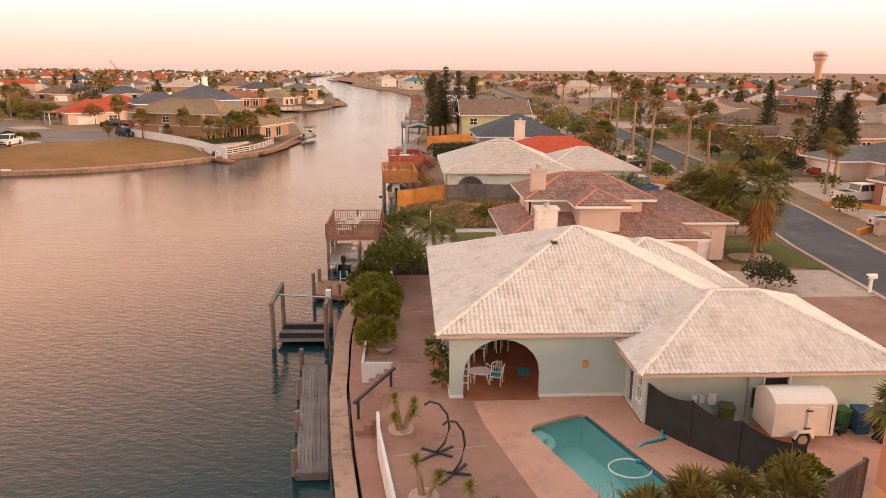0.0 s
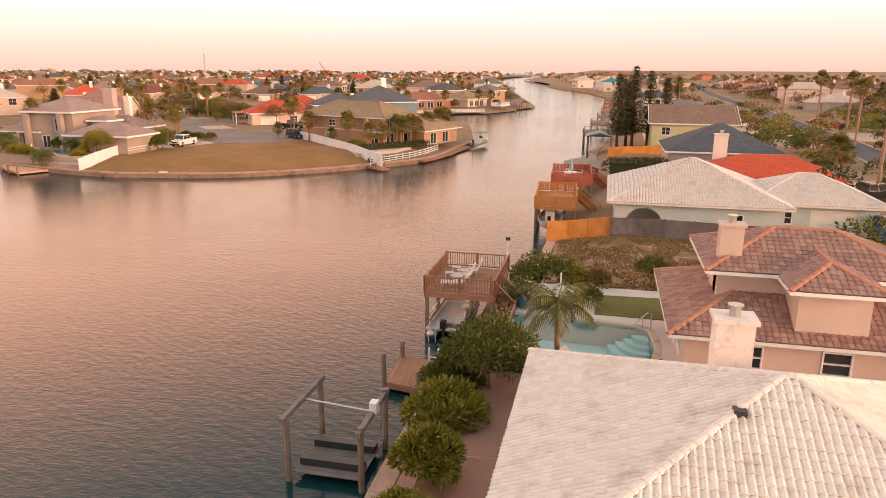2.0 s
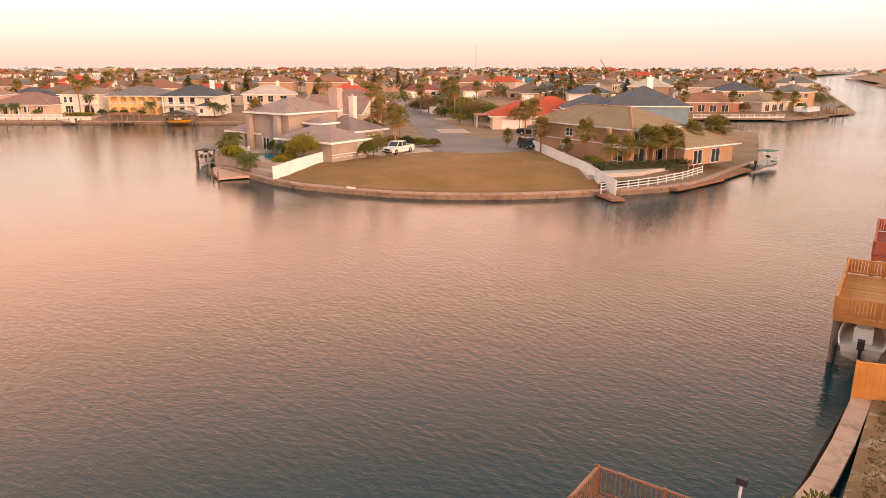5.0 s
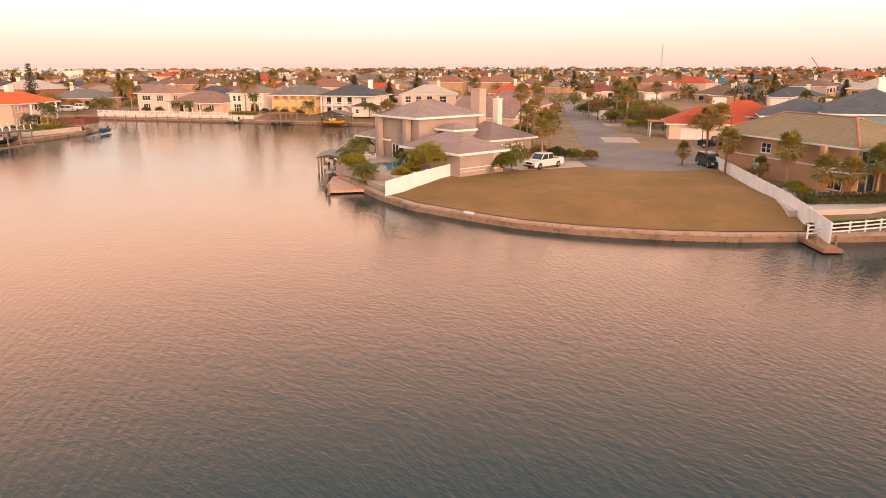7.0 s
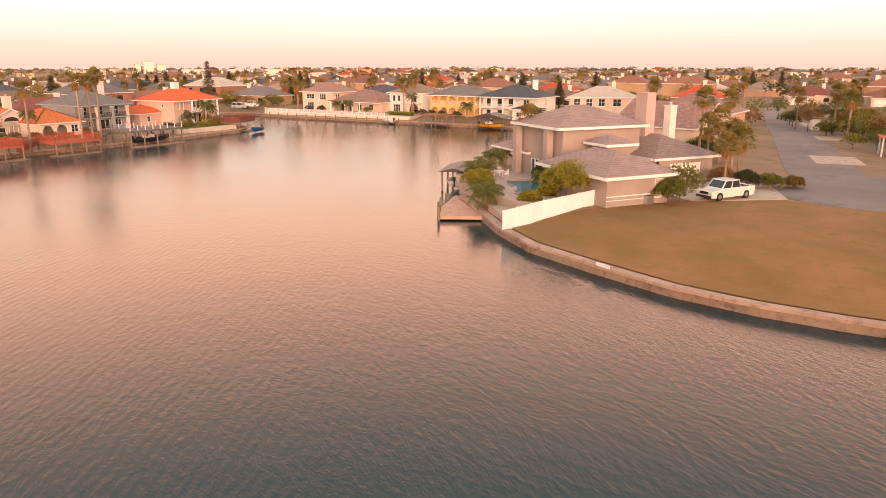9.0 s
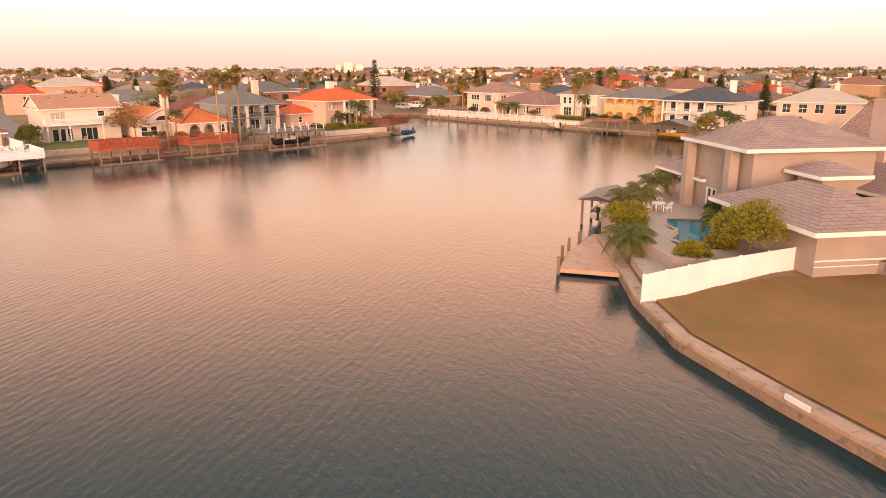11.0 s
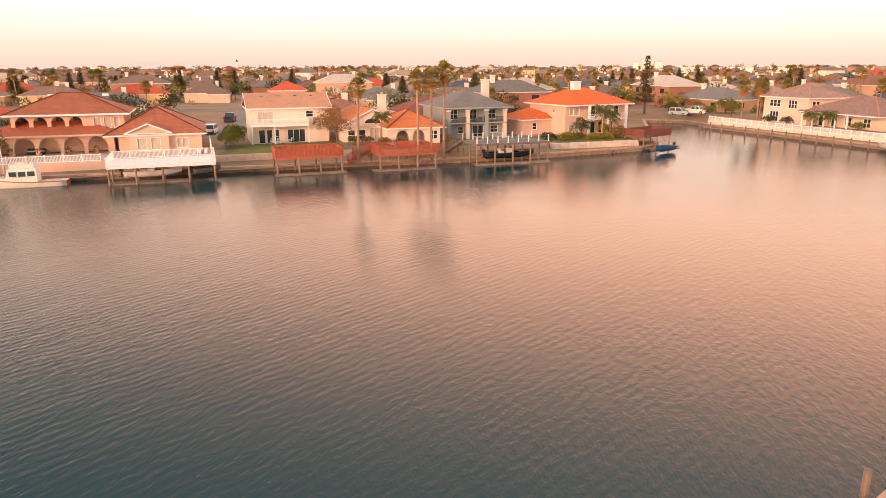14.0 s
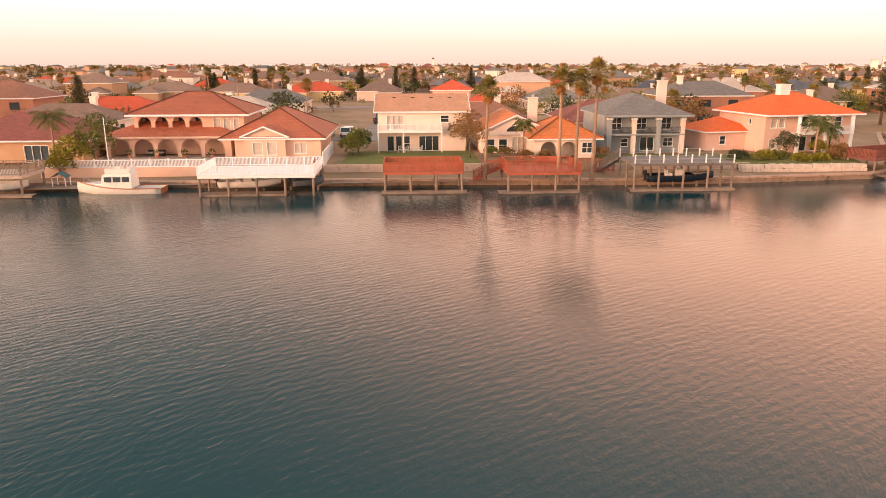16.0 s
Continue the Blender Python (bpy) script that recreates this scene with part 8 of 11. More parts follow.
single("sand_strip", Geo().prism([(-91.0, 117.6), (-84.6, 116.2), (-84.8, 121.5), (-88.0, 121.8), (-88.6, 119.4), (-94, 119.3)], 0.6, 1.5), SAND, "bare sandy strip between patio and seawall", "ground", kind="structure")
wedge = thing("dock", pose(0, 0, 0), "wedge-shaped pink concrete dock with mooring piles", "dock", "docks")
PINK = surface("pink_concrete_deck", (0.58, 0.335, 0.24), (0.66, 0.395, 0.29), 0.5, 10, 0.85, 0.01, stain=(0.40, 0.25, 0.19))
part("slab", Geo().prism([(-96.0, 114.8), (-91.7, 112.7), (-89.6, 117.0), (-100.4, 120.2), (-101.0, 118.6)], 0.35, 0.66), PINK, wedge)
part("edge_board", Geo().beam((-96.0, 114.75, 0.5), (-91.7, 112.65, 0.5), 0.06, 0.34), ORANGE_TIMBER, wedge)
for x, y, hgt in ((-91.8, 112.6, 1.5), (-94.6, 113.8, 1.5), (-97.2, 115.2, 1.4), (-99.6, 116.9, 1.3)):
    part("piling", Geo().tube([(x, y, -2), (x, y, hgt)], 0.13, 8), TIMBER, wedge)
boathouse(-108.7, 120.5, 3.0, 6.4, 53, GREY_METAL, "small boathouse with a grey roof over a pontoon boat", 2.55)
pb = skiff(pose(-108.2, 122.1, 0.5, 0, 0, 143), 5.2, 2.1, "white boat with an outboard motor under the boathouse roof")
patio_table(-103.5, 125.5, 2.3, 0.6, 0.74, 1.0, "round white patio table")
for a in (30, 150, 270):
    patio_chair(-103.5 + 0.95 * math.cos(radians(a)), 125.5 + 0.95 * math.sin(radians(a)), 2.3, a - 90, 0.0, None, "white patio chair by the pool")
for x, y, hgt, sz in ((-91.8, 117.7, 1.2, 2.4), (-93.0, 118.7, 1.1, 2.0), (-103.6, 122.6, 1.3, 2.1), (-105.4, 124.8, 1.4, 2.2), (-109.2, 127.7, 1.7, 2.2), (-111.8, 130.3, 1.8, 2.0), (-93.4, 125.4, 1.3, 1.8), (-91.6, 125.6, 1.1, 1.7)):
    feather_palm(x, y, 2.3 if y > 120 else 1.5, hgt, sz, "low bushy pygmy date palm", "date palms")
for x, y, hgt, r, mt in ((-100.2, 121.2, 1.7, 1.6, LIME_LEAF), (-97.6, 120.2, 1.6, 1.4, LIME_LEAF), (-99.4, 129.4, 2.0, 1.4, LEAF), (-89.6, 123.6, 1.3, 1.0, LIME_LEAF), (-88.0, 120.6, 1.1, 1.0, LIME_LEAF), (-83.4, 135.7, 3.4, 2.0, LEAF), (-82.9, 133.6, 2.4, 1.3, LEAF), (-86.8, 148.0, 1.8, 1.4, DARK_LEAF), (-85.6, 150.2, 1.5, 1.3, LEAF), (-88.8, 146.6, 2.0, 1.4, RUST_LEAF), (-84.6, 152.6, 1.2, 1.1, RUST_LEAF)):
    shrub(x, y, 1.9, hgt, r, mt, "garden shrub round the grey house", 1500, 0.22)
tree(-86.2, 123.6, 1.8, 4.4, 2.3, LIME_LEAF, "spreading yellow-green tree with several stems", 3200, 0.17, 0.4, "garden trees", "tree", 1.5)
tree(-88.0, 124.8, 1.8, 3.8, 1.8, LIME_LEAF, "spreading yellow-green tree with several stems", 2400, 0.17, 0.4, "garden trees", "tree", 1.5)
for x, y, hgt, cr, sk in ((-105.4, 130.4, 7, 1.6, 0.3), (-99.0, 152.6, 9, 1.6, 0.4), (-96.6, 151.8, 6.5, 1.6, 0.4), (-100.4, 136.5, 3.6, 1.3, 0), (-89.4, 149.4, 5, 1.9, 0.5), (-86.4, 144.4, 4.8, 1.7, 0.3)):
    fan_palm(x, y, 1.95, hgt, cr, sk, "fan palm beside the grey house", "garden palms")
single("drive", Geo().prism([(-91.2, 137.4), (-83.2, 137.4), (-80, 146.4), (-86.5, 151.5), (-91.2, 147.0)], 1.7, 2.012), CONCRETE, "pale concrete driveway", "paving", kind="structure")
vehicle(pose(-83.2, 144.2, 2.012, 0, 0, -88), "pickup", PAINT["white"], "white pickup truck with dark wheels and grille on the driveway")
ac = thing("air_conditioner", pose(-83.2, 131.4, 2.0), "grey outdoor air-conditioning unit by the wall", "air conditioner")
part("case", Geo().box(-0.4, -0.4, 0, 0.4, 0.4, 0.8), STEEL, ac)
part("fan_grille", Geo().prism(arc(0, 0, 0.33, 0, 360, 16)[:-1], 0.8, 0.82), DARK, ac)

# the tan house and its terrace
TAN = surface("tan_stucco_wall", (0.47, 0.285, 0.18), (0.54, 0.335, 0.215), 0.5, 18, 0.85, 0.006)
OLIVE_TILE = roofing("olive_flat_tile", (0.31, 0.215, 0.12), (0.37, 0.265, 0.155), 0.33, 0.36, 0.8, 0.04, joint=0.05)
house_t = thing("house", pose(-65.2, 154.4, 1.95, 0, 0, -20), "tan two-storey house with olive tile roof and corner balcony", "house")
block(house_t, 0.6, 0.6, 20.0, 10.4, 0, 4.9, TAN, WHITE, s=[(6.6, 8.2, 3.0, 4.2, "win"), (10.6, 11.6, 3.3, 3.9, "win"), (5.6, 6.6, 0, 2.1, "door"), (16.4, 18.4, 0.2, 2.1, "win")], e=[(1.0, 3.2, 2.8, 4.5, "slide"), (5.0, 7.0, 3.0, 4.3, "win"), (1.0, 3.4, 0.1, 2.1, "slide")], w=[(3, 5, 3, 4.2, "win")])
part("belt_course", Geo().box(0.5, 0.53, 2.42, 20.05, 0.6, 2.56), WHITE, house_t)
roof_parts(house_t, "hip", -0.2, -0.2, 21.2, 11.2, 4.95, 0.45, OLIVE_TILE, TAN, WHITE, BROWN_CAP, 0.2)
block(house_t, 18.0, 5.0, 26.0, 16.0, 0, 2.6, TAN, WHITE, s=[(2.4, 4.4, 0, 2.1, "slide")], e=[(2, 4, 0.1, 2.1, "slide"), (6, 8, 0.1, 2.1, "slide")])
roof_parts(house_t, "hip", 17.2, 4.2, 26.8, 16.8, 2.65, 0.42, OLIVE_TILE, TAN, WHITE, BROWN_CAP, 0.2)
bal = part("balcony", Geo().box(17.2, -0.9, 2.35, 21.6, 0.59, 2.5).box(20.01, 0.6, 2.35, 21.6, 4.4, 2.5), WHITE, house_t)
for a, b in (((17.3, -0.85, 2.5), (21.5, -0.85, 2.5)), ((21.5, -0.85, 2.5), (21.5, 4.3, 2.5))):
    g = Geo()
    rail(g, a, b, 0.95, 0.16)
    part("balcony_railing", g, WHITE, bal)
for x, y in ((17.4, -0.7), (21.3, -0.7), (21.3, 4.1)):
    part("column", Geo().box(x - 0.25, y - 0.25, 0, x + 0.25, y + 0.25, 4.9), TAN, house_t)
single("patio", Geo().prism([(-49.5, 140.2), (-43.6, 135.2), (-40.2, 142), (-38.5, 153), (-38.8, 171), (-46, 172), (-53, 148)], 0.5, 1.97), PALE_DECK, "pale patio behind the low seawall fence", "paving", kind="structure")
hedge(-46.6, 140.2, -38.4, 150.6, 1.6, 1.3, 1.7, DARK_LEAF, "clipped dark green hedge along the patio")
hedge(-40.6, 132.4, -36.6, 141.0, 1.0, 0.6, 0.6, LEAF, "climbing plant on the low fence")
for x, y, hgt, cr in ((-46.2, 143.0, 3.4, 1.7), (-44.6, 144.6, 3.2, 1.7), (-42.8, 146.6, 4.4, 1.8), (-41.8, 147.6, 4.2, 1.7), (-40.8, 149.2, 4.6, 1.8), (-39.8, 150.6, 4.0, 1.7), (-38.4, 157.8, 4.4, 1.9), (-36.8, 166.6, 4.8, 1.9), (-37.6, 168.6, 4.8, 1.8), (-36.4, 170.0, 4.6, 1.9), (-37.4, 171.6, 4.8, 1.8), (-62.0, 151.6, 4.2, 1.9), (-52.6, 147.6, 4.4, 1.9), (-56.4, 149.2, 2.0, 1.2), (-71.2, 155.8, 2.2, 1.2), (-70.4, 160.8, 6.2, 2.0)):
    fan_palm(x, y, 1.6 if x > -48 else 1.9, hgt, cr, 0.4, "shaggy fan palm in the terrace garden", "garden palms")
for x, y in ((-50.8, 145.6), (-49.4, 144.2), (-48.0, 142.6), (-58.8, 150.8)):
    shrub(x, y, 1.9, 1.1, 1.0, LIME_LEAF, "rounded shrub beside the white fence", 450, 0.2)
um2 = thing("parasol", pose(-40.6, 152.4, 1.97), "folded dark teal parasol on a pole", "parasol")
part("pole", Geo().tube([(0, 0, 0), (0, 0, 2.6)], 0.03, 6), WHITE, um2)
part("canopy", Geo().tube([(0, 0, 1.0), (0, 0, 1.3), (0, 0, 2.6)], [0.15, 0.2, 0.03], 8), TEAL_PAINT, um2)
dock([(-40.4, 131.0), (-39.4, 132.2), (-36.4, 129.8), (-37.4, 128.6)], 0.6, BROWN_TIMBER, "short timber pier at the seawall", piles=((-38.6, 130.0, 1.3), (-37.6, 131.3, 1.3)))
dock([(-35.4, 139.5), (-34.2, 139.2), (-31.8, 151), (-33.2, 151)], 0.7, BROWN_TIMBER, "timber walkway along the seawall")
dock([(-33.2, 151), (-31.6, 151), (-30.2, 164), (-32, 164)], 0.7, BROWN_TIMBER, "timber walkway along the seawall")
skiff(pose(-29.6, 165.2, 0.5, 0, 0, 78), 7.2, 2.5, "white motor boat with a green canopy on a lift", None, True, glossy("green_canvas", (0.04, 0.22, 0.14), 0.7))
vehicle(pose(-69.6, 158.6, 2.0, 0, 0, -35), "suv", PAINT["navy"], "dark blue car at the kerb of the turning circle")
vehicle(pose(-80.6, 176.4, 2.0, 0, 0, 10), "pickup", PAINT["black"], "dark pickup truck in a driveway")
vehicle(pose(-78.2, 180.0, 2.0, 0, 0, 10), "car", PAINT["red"], "red car in a driveway")
BLUE_ST = surface("slate_blue_siding", (0.17, 0.26, 0.31), (0.21, 0.305, 0.355), 0.5, 18, 0.8, 0.006)
house_u = thing("house", pose(-66.5, 191.5, 1.95, 0, 0, 32), "tall slate-blue house with a dark shingle roof", "house")
block(house_u, 0, 0, 15.5, 15, 0, 5.4, BLUE_ST, WHITE, s=[(3.0, 5.4, 3.4, 4.8, "win"), (9, 10.4, 0.8, 2.0, "win")])
roof_parts(house_u, "hip", -0.6, -0.6, 16.1, 15.6, 5.45, 0.46, ROOFS[2], BLUE_ST, WHITE, None, 0.25)
block(house_u, -9, 4, 0.1, 14, 0, 4.6, BLUE_ST, WHITE)
roof_parts(house_u, "hip", -9.6, 3.4, 4, 14.6, 4.65, 0.46, ROOFS[2], BLUE_ST, WHITE, None, 0.25)
chimney(house_u, 9.0, 8.0, 6, 11.0, WHITE, 1.3, 1.0)
house_v = thing("house", pose(-91, 183.5, 1.95, 0, 0, 38), "cream house with bright red roofs and a wide garage", "house")
block(house_v, 0, 0, 15, 11, 0, 2.8, STUCCO["cream"], WHITE, s=[(2, 6.4, 0, 2.1, "garage"), (9, 11, 0.8, 2.0, "win")])
roof_parts(house_v, "hip", -0.6, -0.6, 15.6, 11.6, 2.85, 0.46, ROOFS[7], STUCCO["cream"], WHITE, None, 0.25)
block(house_v, 8, 4, 20, 14, 0, 4.0, STUCCO["cream"], WHITE)
roof_parts(house_v, "hip", 7.4, 3.4, 20.6, 14.6, 4.05, 0.46, ROOFS[7], STUCCO["cream"], WHITE, None, 0.25)
house_w = thing("house", pose(-128, 161, 1.95, 0, 0, 20), "brown-roofed gabled house behind the grey house", "house")
block(house_w, 0, 0, 14, 12, 0, 3.4, STUCCO["cream"], WHITE, e=[(2, 6, 0, 2.1, "garage"), (8, 9.5, 1, 2.6, "win")])
roof_parts(house_w, "gable_x", -0.6, -0.6, 14.6, 12.6, 3.45, 0.55, BROWN_TILE, STUCCO["cream"], WHITE, None, 0.2)
house_x = thing("house", pose(-146, 182, 1.95, 0, 0, 30), "tall gabled house with a brown tile roof", "house")
block(house_x, 0, 0, 15, 12, 0, 4.2, STUCCO["peach"], WHITE, e=[(2, 4, 1, 3, "win")])
roof_parts(house_x, "hip", -0.6, -0.6, 15.6, 12.6, 4.25, 0.5, BROWN_TILE, STUCCO["peach"], WHITE, None, 0.2)
for x, y in ((-104, 158), (-112, 170), (-131, 210.3), (-140.6, 216.8), (-158.3, 232), (-118.3, 210.3), (-114.4, 213.3), (-134.9, 227.4), (-122, 205), (-127, 216), (-146, 222), (-150, 230), (-86, 186), (-110, 203), (-106, 206)):
    tree(x, y, 1.95, RND.choice((3, 4, 5)), 2.2, RND.choice((LEAF, RUST_LEAF, LIME_LEAF, DARK_LEAF)), "garden tree along the street", 900, 0.34)
for x, y, hgt in ((-95.3, 154.6, 5), (-115.9, 202.7, 7), (-136.4, 212.9, 7), (-134, 240.3, 7), (-74, 170, 6), (-119, 207, 7), (-124, 209, 7.5), (-103, 160, 6), (-128, 186, 7)):
    fan_palm(x, y, 1.95, hgt, 1.9, 0.6, "fan palm along the street", "street palms")
lp = thing("lamp_post", pose(-66.6, 160.2, 1.95), "grey street lamp post", "street lamp")
part("pole", Geo().tube([(0, 0, 0), (0, 0, 6.4)], [0.11, 0.06], 8), TIMBER, lp)
part("arm", Geo().tube([(0, 0, 6.3), (-0.8, 0.4, 6.5)], 0.04, 6), STEEL, lp)
part("head", Geo().box(-1.2, 0.25, 6.45, -0.7, 0.55, 6.58), STEEL, lp)
per = thing("garden_pergola", pose(-96.5, 185, 1.95, 0, 0, 40), "timber pergola carport with a red-brown top", "pergola")
for x in (0, 3, 6):
    for y in (0, 4):
        part("post", Geo().box(x - 0.1, y - 0.1, 0, x + 0.1, y + 0.1, 2.7), WHITE, per)
part("canopy", Geo().box(-0.4, -0.4, 2.7, 6.4, 4.4, 2.85), RED_TIMBER, per)
KEEP_OUT += [(-58, 150, 15), (-94, 140, 17), (-62, 200, 14), (-83, 194, 15), (-106, 163, 12), (-120, 180, 12), (-40, 160, 12)]

# gardens on the far side of the street: dense shrubs, a shed, drives
rng = random.Random(29)
for k in range(58):
    t, off = rng.uniform(0, 1), rng.uniform(7.5, 24)
    x, y = -104 - 64 * t + off * 0.70, 176 + 64 * t + off * 0.71
    hgt = rng.choice((1.6, 2.4, 3.2, 4.4))
    shrub(x, y, 1.93, hgt, hgt * rng.uniform(0.55, 0.7), rng.choice((LEAF, LEAF, RUST_LEAF, LIME_LEAF, DARK_LEAF)), "leafy garden bush along the street", 500, 0.26, "street bushes")
for k in range(22):
    t, off = rng.uniform(0, 1), rng.uniform(6.5, 11)
    x, y = -99 - 66 * t - off * 0.70, 166 + 66 * t - off * 0.71
    if clear(x, y, -12):
        shrub(x, y, 1.93, rng.choice((1.4, 2.0, 2.8)), rng.uniform(1.1, 1.8), rng.choice((LEAF, RUST_LEAF, LIME_LEAF)), "leafy garden bush along the street", 500, 0.24, "street bushes")
for x, y, w, d in ((-97, 176, 6, 9), (-118, 203, 7, 8), (-141, 226, 7, 9)):
    single("drive", Geo().box(-w / 2, -d / 2, -0.2, w / 2, d / 2, 0.05), SAND, "pale sandy driveway beside the street", "paving", kind="structure", m=pose(x, y, 1.96, 0, 0, 45))
shed = thing("shed", pose(-133.5, 214.5, 1.95, 0, 0, 45), "small white garden shed with a flat roof", "shed")
part("wall", Geo().box(0, 0, 0, 4.2, 3, 2.2), WHITE, shed)
part("roof", Geo().box(-0.2, -0.2, 2.2, 4.4, 3.2, 2.35), ROOFS[4], shed)
part("door", Geo().box(1.5, -0.04, 0, 2.5, 0.0, 2.0), STUCCO["tan"], shed)


# ---- the far west bank ----
WEST = pose(-166, 57, 0, 0, 0, 124)
RED_TILE = roofing("red_barrel_tile", (0.43, 0.115, 0.055), (0.53, 0.16, 0.085), 0.3, 0.38, 0.75, 0.06, dirt=(0.30, 0.085, 0.05), joint=0.06)
ORANGE_TILE = roofing("orange_barrel_tile", (0.66, 0.17, 0.04), (0.76, 0.22, 0.06), 0.3, 0.38, 0.75, 0.06, joint=0.06)
PEACH = surface("peach_stucco_wall", (0.68, 0.45, 0.345), (0.75, 0.51, 0.40), 0.5, 18, 0.85, 0.006)
OFFWHITE = surface("offwhite_siding", (0.76, 0.63, 0.555), (0.82, 0.69, 0.615), 0.5, 18, 0.8, 0.006)
BLUEGREY = surface("blue_grey_siding", (0.30, 0.33, 0.35), (0.36, 0.385, 0.40), 0.5, 18, 0.8, 0.006)


def W(s, n, z=0, turn=0):
    return WEST @ pose(s, n, z, 0, 0, turn)


# the big red-tiled house with arcades
hb = thing("house", W(-29.5, 14, 2.05), "peach villa with red barrel-tile roofs, arched loggia and balcony", "house")
arches = [(0.6 + 3.0 * k, 3.1 + 3.0 * k, 0.0, 2.3, "arch") for k in range(5)]
block(hb, 0.0, -1.6, 16.0, 1.4, 0, 2.6, PEACH, WHITE, s=arches)
block(hb, 0.2, 1.4, 16.2, 13.0, 0, 2.7, PEACH, WHITE, s=[(2.0, 4.0, 0.0, 2.1, "slide"), (6.0, 8.0, 0, 2.1, "slide"), (11.0, 12.2, 0.5, 2.1, "win")])
up = [(0.5 + 2.2 * k, 2.2 + 2.2 * k, 2.76, 4.95, "arch") for k in range(4)]
block(hb, 3.2, 0.4, 17.4, 11.4, 2.6, 5.3, PEACH, WHITE, s=up + [(10.2, 11.2, 3.3, 4.8, "blind"), (11.5, 12.5, 3.3, 4.8, "blind"), (12.8, 13.6, 3.3, 4.8, "blind")])
part("loggia_wall", Geo().box(3.5, 2.4, 2.7, 12.8, 2.55, 5.2), PEACH, hb)
for k in range(4):
    part("glazed_door", Geo().box(4.0 + 2.2 * k, 2.34, 2.8, 5.2 + 2.2 * k, 2.4, 4.8), GLASS, hb)
    g = Geo()
    rail(g, (3.72 + 2.2 * k, 0.46, 2.77), (5.38 + 2.2 * k, 0.46, 2.77), 0.85, 0.16)
    part("balustrade", g, WHITE, hb)
roof_parts(hb, "hip", -1.0, -2.4, 17.2, 13.8, 2.7, 0.33, RED_TILE, PEACH, PEACH, None, 0.25)
roof_parts(hb, "hip", 2.4, -0.5, 18.2, 12.2, 5.35, 0.42, RED_TILE, PEACH, WHITE, RED_TILE, 0.25)
block(hb, 16.6, -2.2, 27.6, 11.0, 0, 2.4, PEACH, WHITE, s=[(2.2, 3.4, 0.3, 1.9, "blind"), (3.7, 4.9, 0.3, 1.9, "blind"), (7.6, 9.2, 0.4, 1.8, "blind")])
roof_parts(hb, "hip", 14.8, -3.0, 28.4, 15.0, 2.45, 0.50, RED_TILE, PEACH, WHITE, RED_TILE, 0.22)
block(hb, 18.0, -2.9, 23.2, 2.0, 0, 2.7, PEACH, WHITE, s=[(1.0, 2.3, 0.3, 2.0, "blind"), (2.8, 4.1, 0.3, 2.0, "blind")])
roof_parts(hb, "gable_y", 17.5, -3.4, 23.7, 5.0, 2.7, 0.42, RED_TILE, PEACH, WHITE, None, 0.16)
part("roof_window", Geo().box(14.6, 3.4, 7.6, 15.4, 3.8, 7.9), WHITE, hb)
sofa = thing("outdoor_sofa", W(-24.5, 13.2, 2.05), "dark wicker sofa with pale cushions on the loggia", "sofa")
part("base", Geo().box(0, 0, 0, 2.2, 0.8, 0.4).box(0, 0.65, 0.4, 2.2, 0.85, 0.8), BLACK, sofa)
part("cushion", Geo().box(0.05, 0.02, 0.4, 2.15, 0.65, 0.55), CREAM_SLING, sofa)
for s in (-31, -26.0, -22.5, -19.0, -15.5):
    pt = thing("potted_plant", W(s, 11.6, 2.05), "small green plant in a terracotta pot", "plant", "potted plants")
    part("pot", Geo().tube([(0, 0, 0), (0, 0, 0.4)], [0.16, 0.24], 10), BROWN_CAP, pt)
    g = Geo()
    clump(g, (0, 0, 0.7), 0.35, 70, 0.22, random.Random(int(s)), 1.0)
    part("foliage", g, LEAF, pt)
single("terrace", Geo().prism([(-33, 3.2), (-1, 3.2), (-1, 14.5), (-33, 14.5)], 0.3, 2.05), CONCRETE, "raised pale terrace before the villa", "terrace", kind="structure", m=WEST)
single("retaining_wall", Geo().box(-33, 2.9, 0.3, -1, 3.19, 2.1), PEACH, "peach retaining wall of the villa terrace", "wall", kind="structure", m=WEST)
f1 = fence([(-33, 3.4, 2.05), (-14, 3.4, 2.05)], 1.0, VINYL, "white picket rail along the villa terrace", 2.2, "picket")
f1.matrix_world = WEST
wd = stilt_deck(W(-12.4, -5.8, 0), 12.2, 7.2, 2.45, WHITE, "white raised deck with pickets over boat slips", (5, 3), 1.0, rail_mat=VINYL, lower=(0, 0.2, 9.2, 2.0, 0.4), post_mat=TIMBER)
skiff(W(-10.8, -3.2, 0.65, 0), 6.6, 2.3, "white centre-console boat on a lift under the white deck")
skiff(W(-3.0, -3.6, 0.7, 15), 3.4, 1.5, "small dinghy on a lift under the white deck", PAINT["grey"], False)
cruiser(W(-17.0, -2.3, -0.45, 180), 9.2)
dkw = Geo()
planks(dkw, -33, -2.6, -26.3, -0.1, 0.7, along="x")
planks(dkw, -26.3, -0.9, -13, -0.1, 0.7, along="x")
single("boardwalk", dkw, TIMBER, "timber boardwalk at the foot of the seawall", "dock", kind="structure", m=WEST)
hut = thing("dog_house", W(-29.4, -1.6, 0.72), "small white-framed play house on the dock", "shed")
part("frame", Geo().box(0, 0, 0, 0.08, 0.08, 1.0).box(1.4, 0, 0, 1.48, 0.08, 1.0).box(0, 1.2, 0, 0.08, 1.28, 1.0).box(1.4, 1.2, 0, 1.48, 1.28, 1.0), WHITE, hut)
g = Geo()
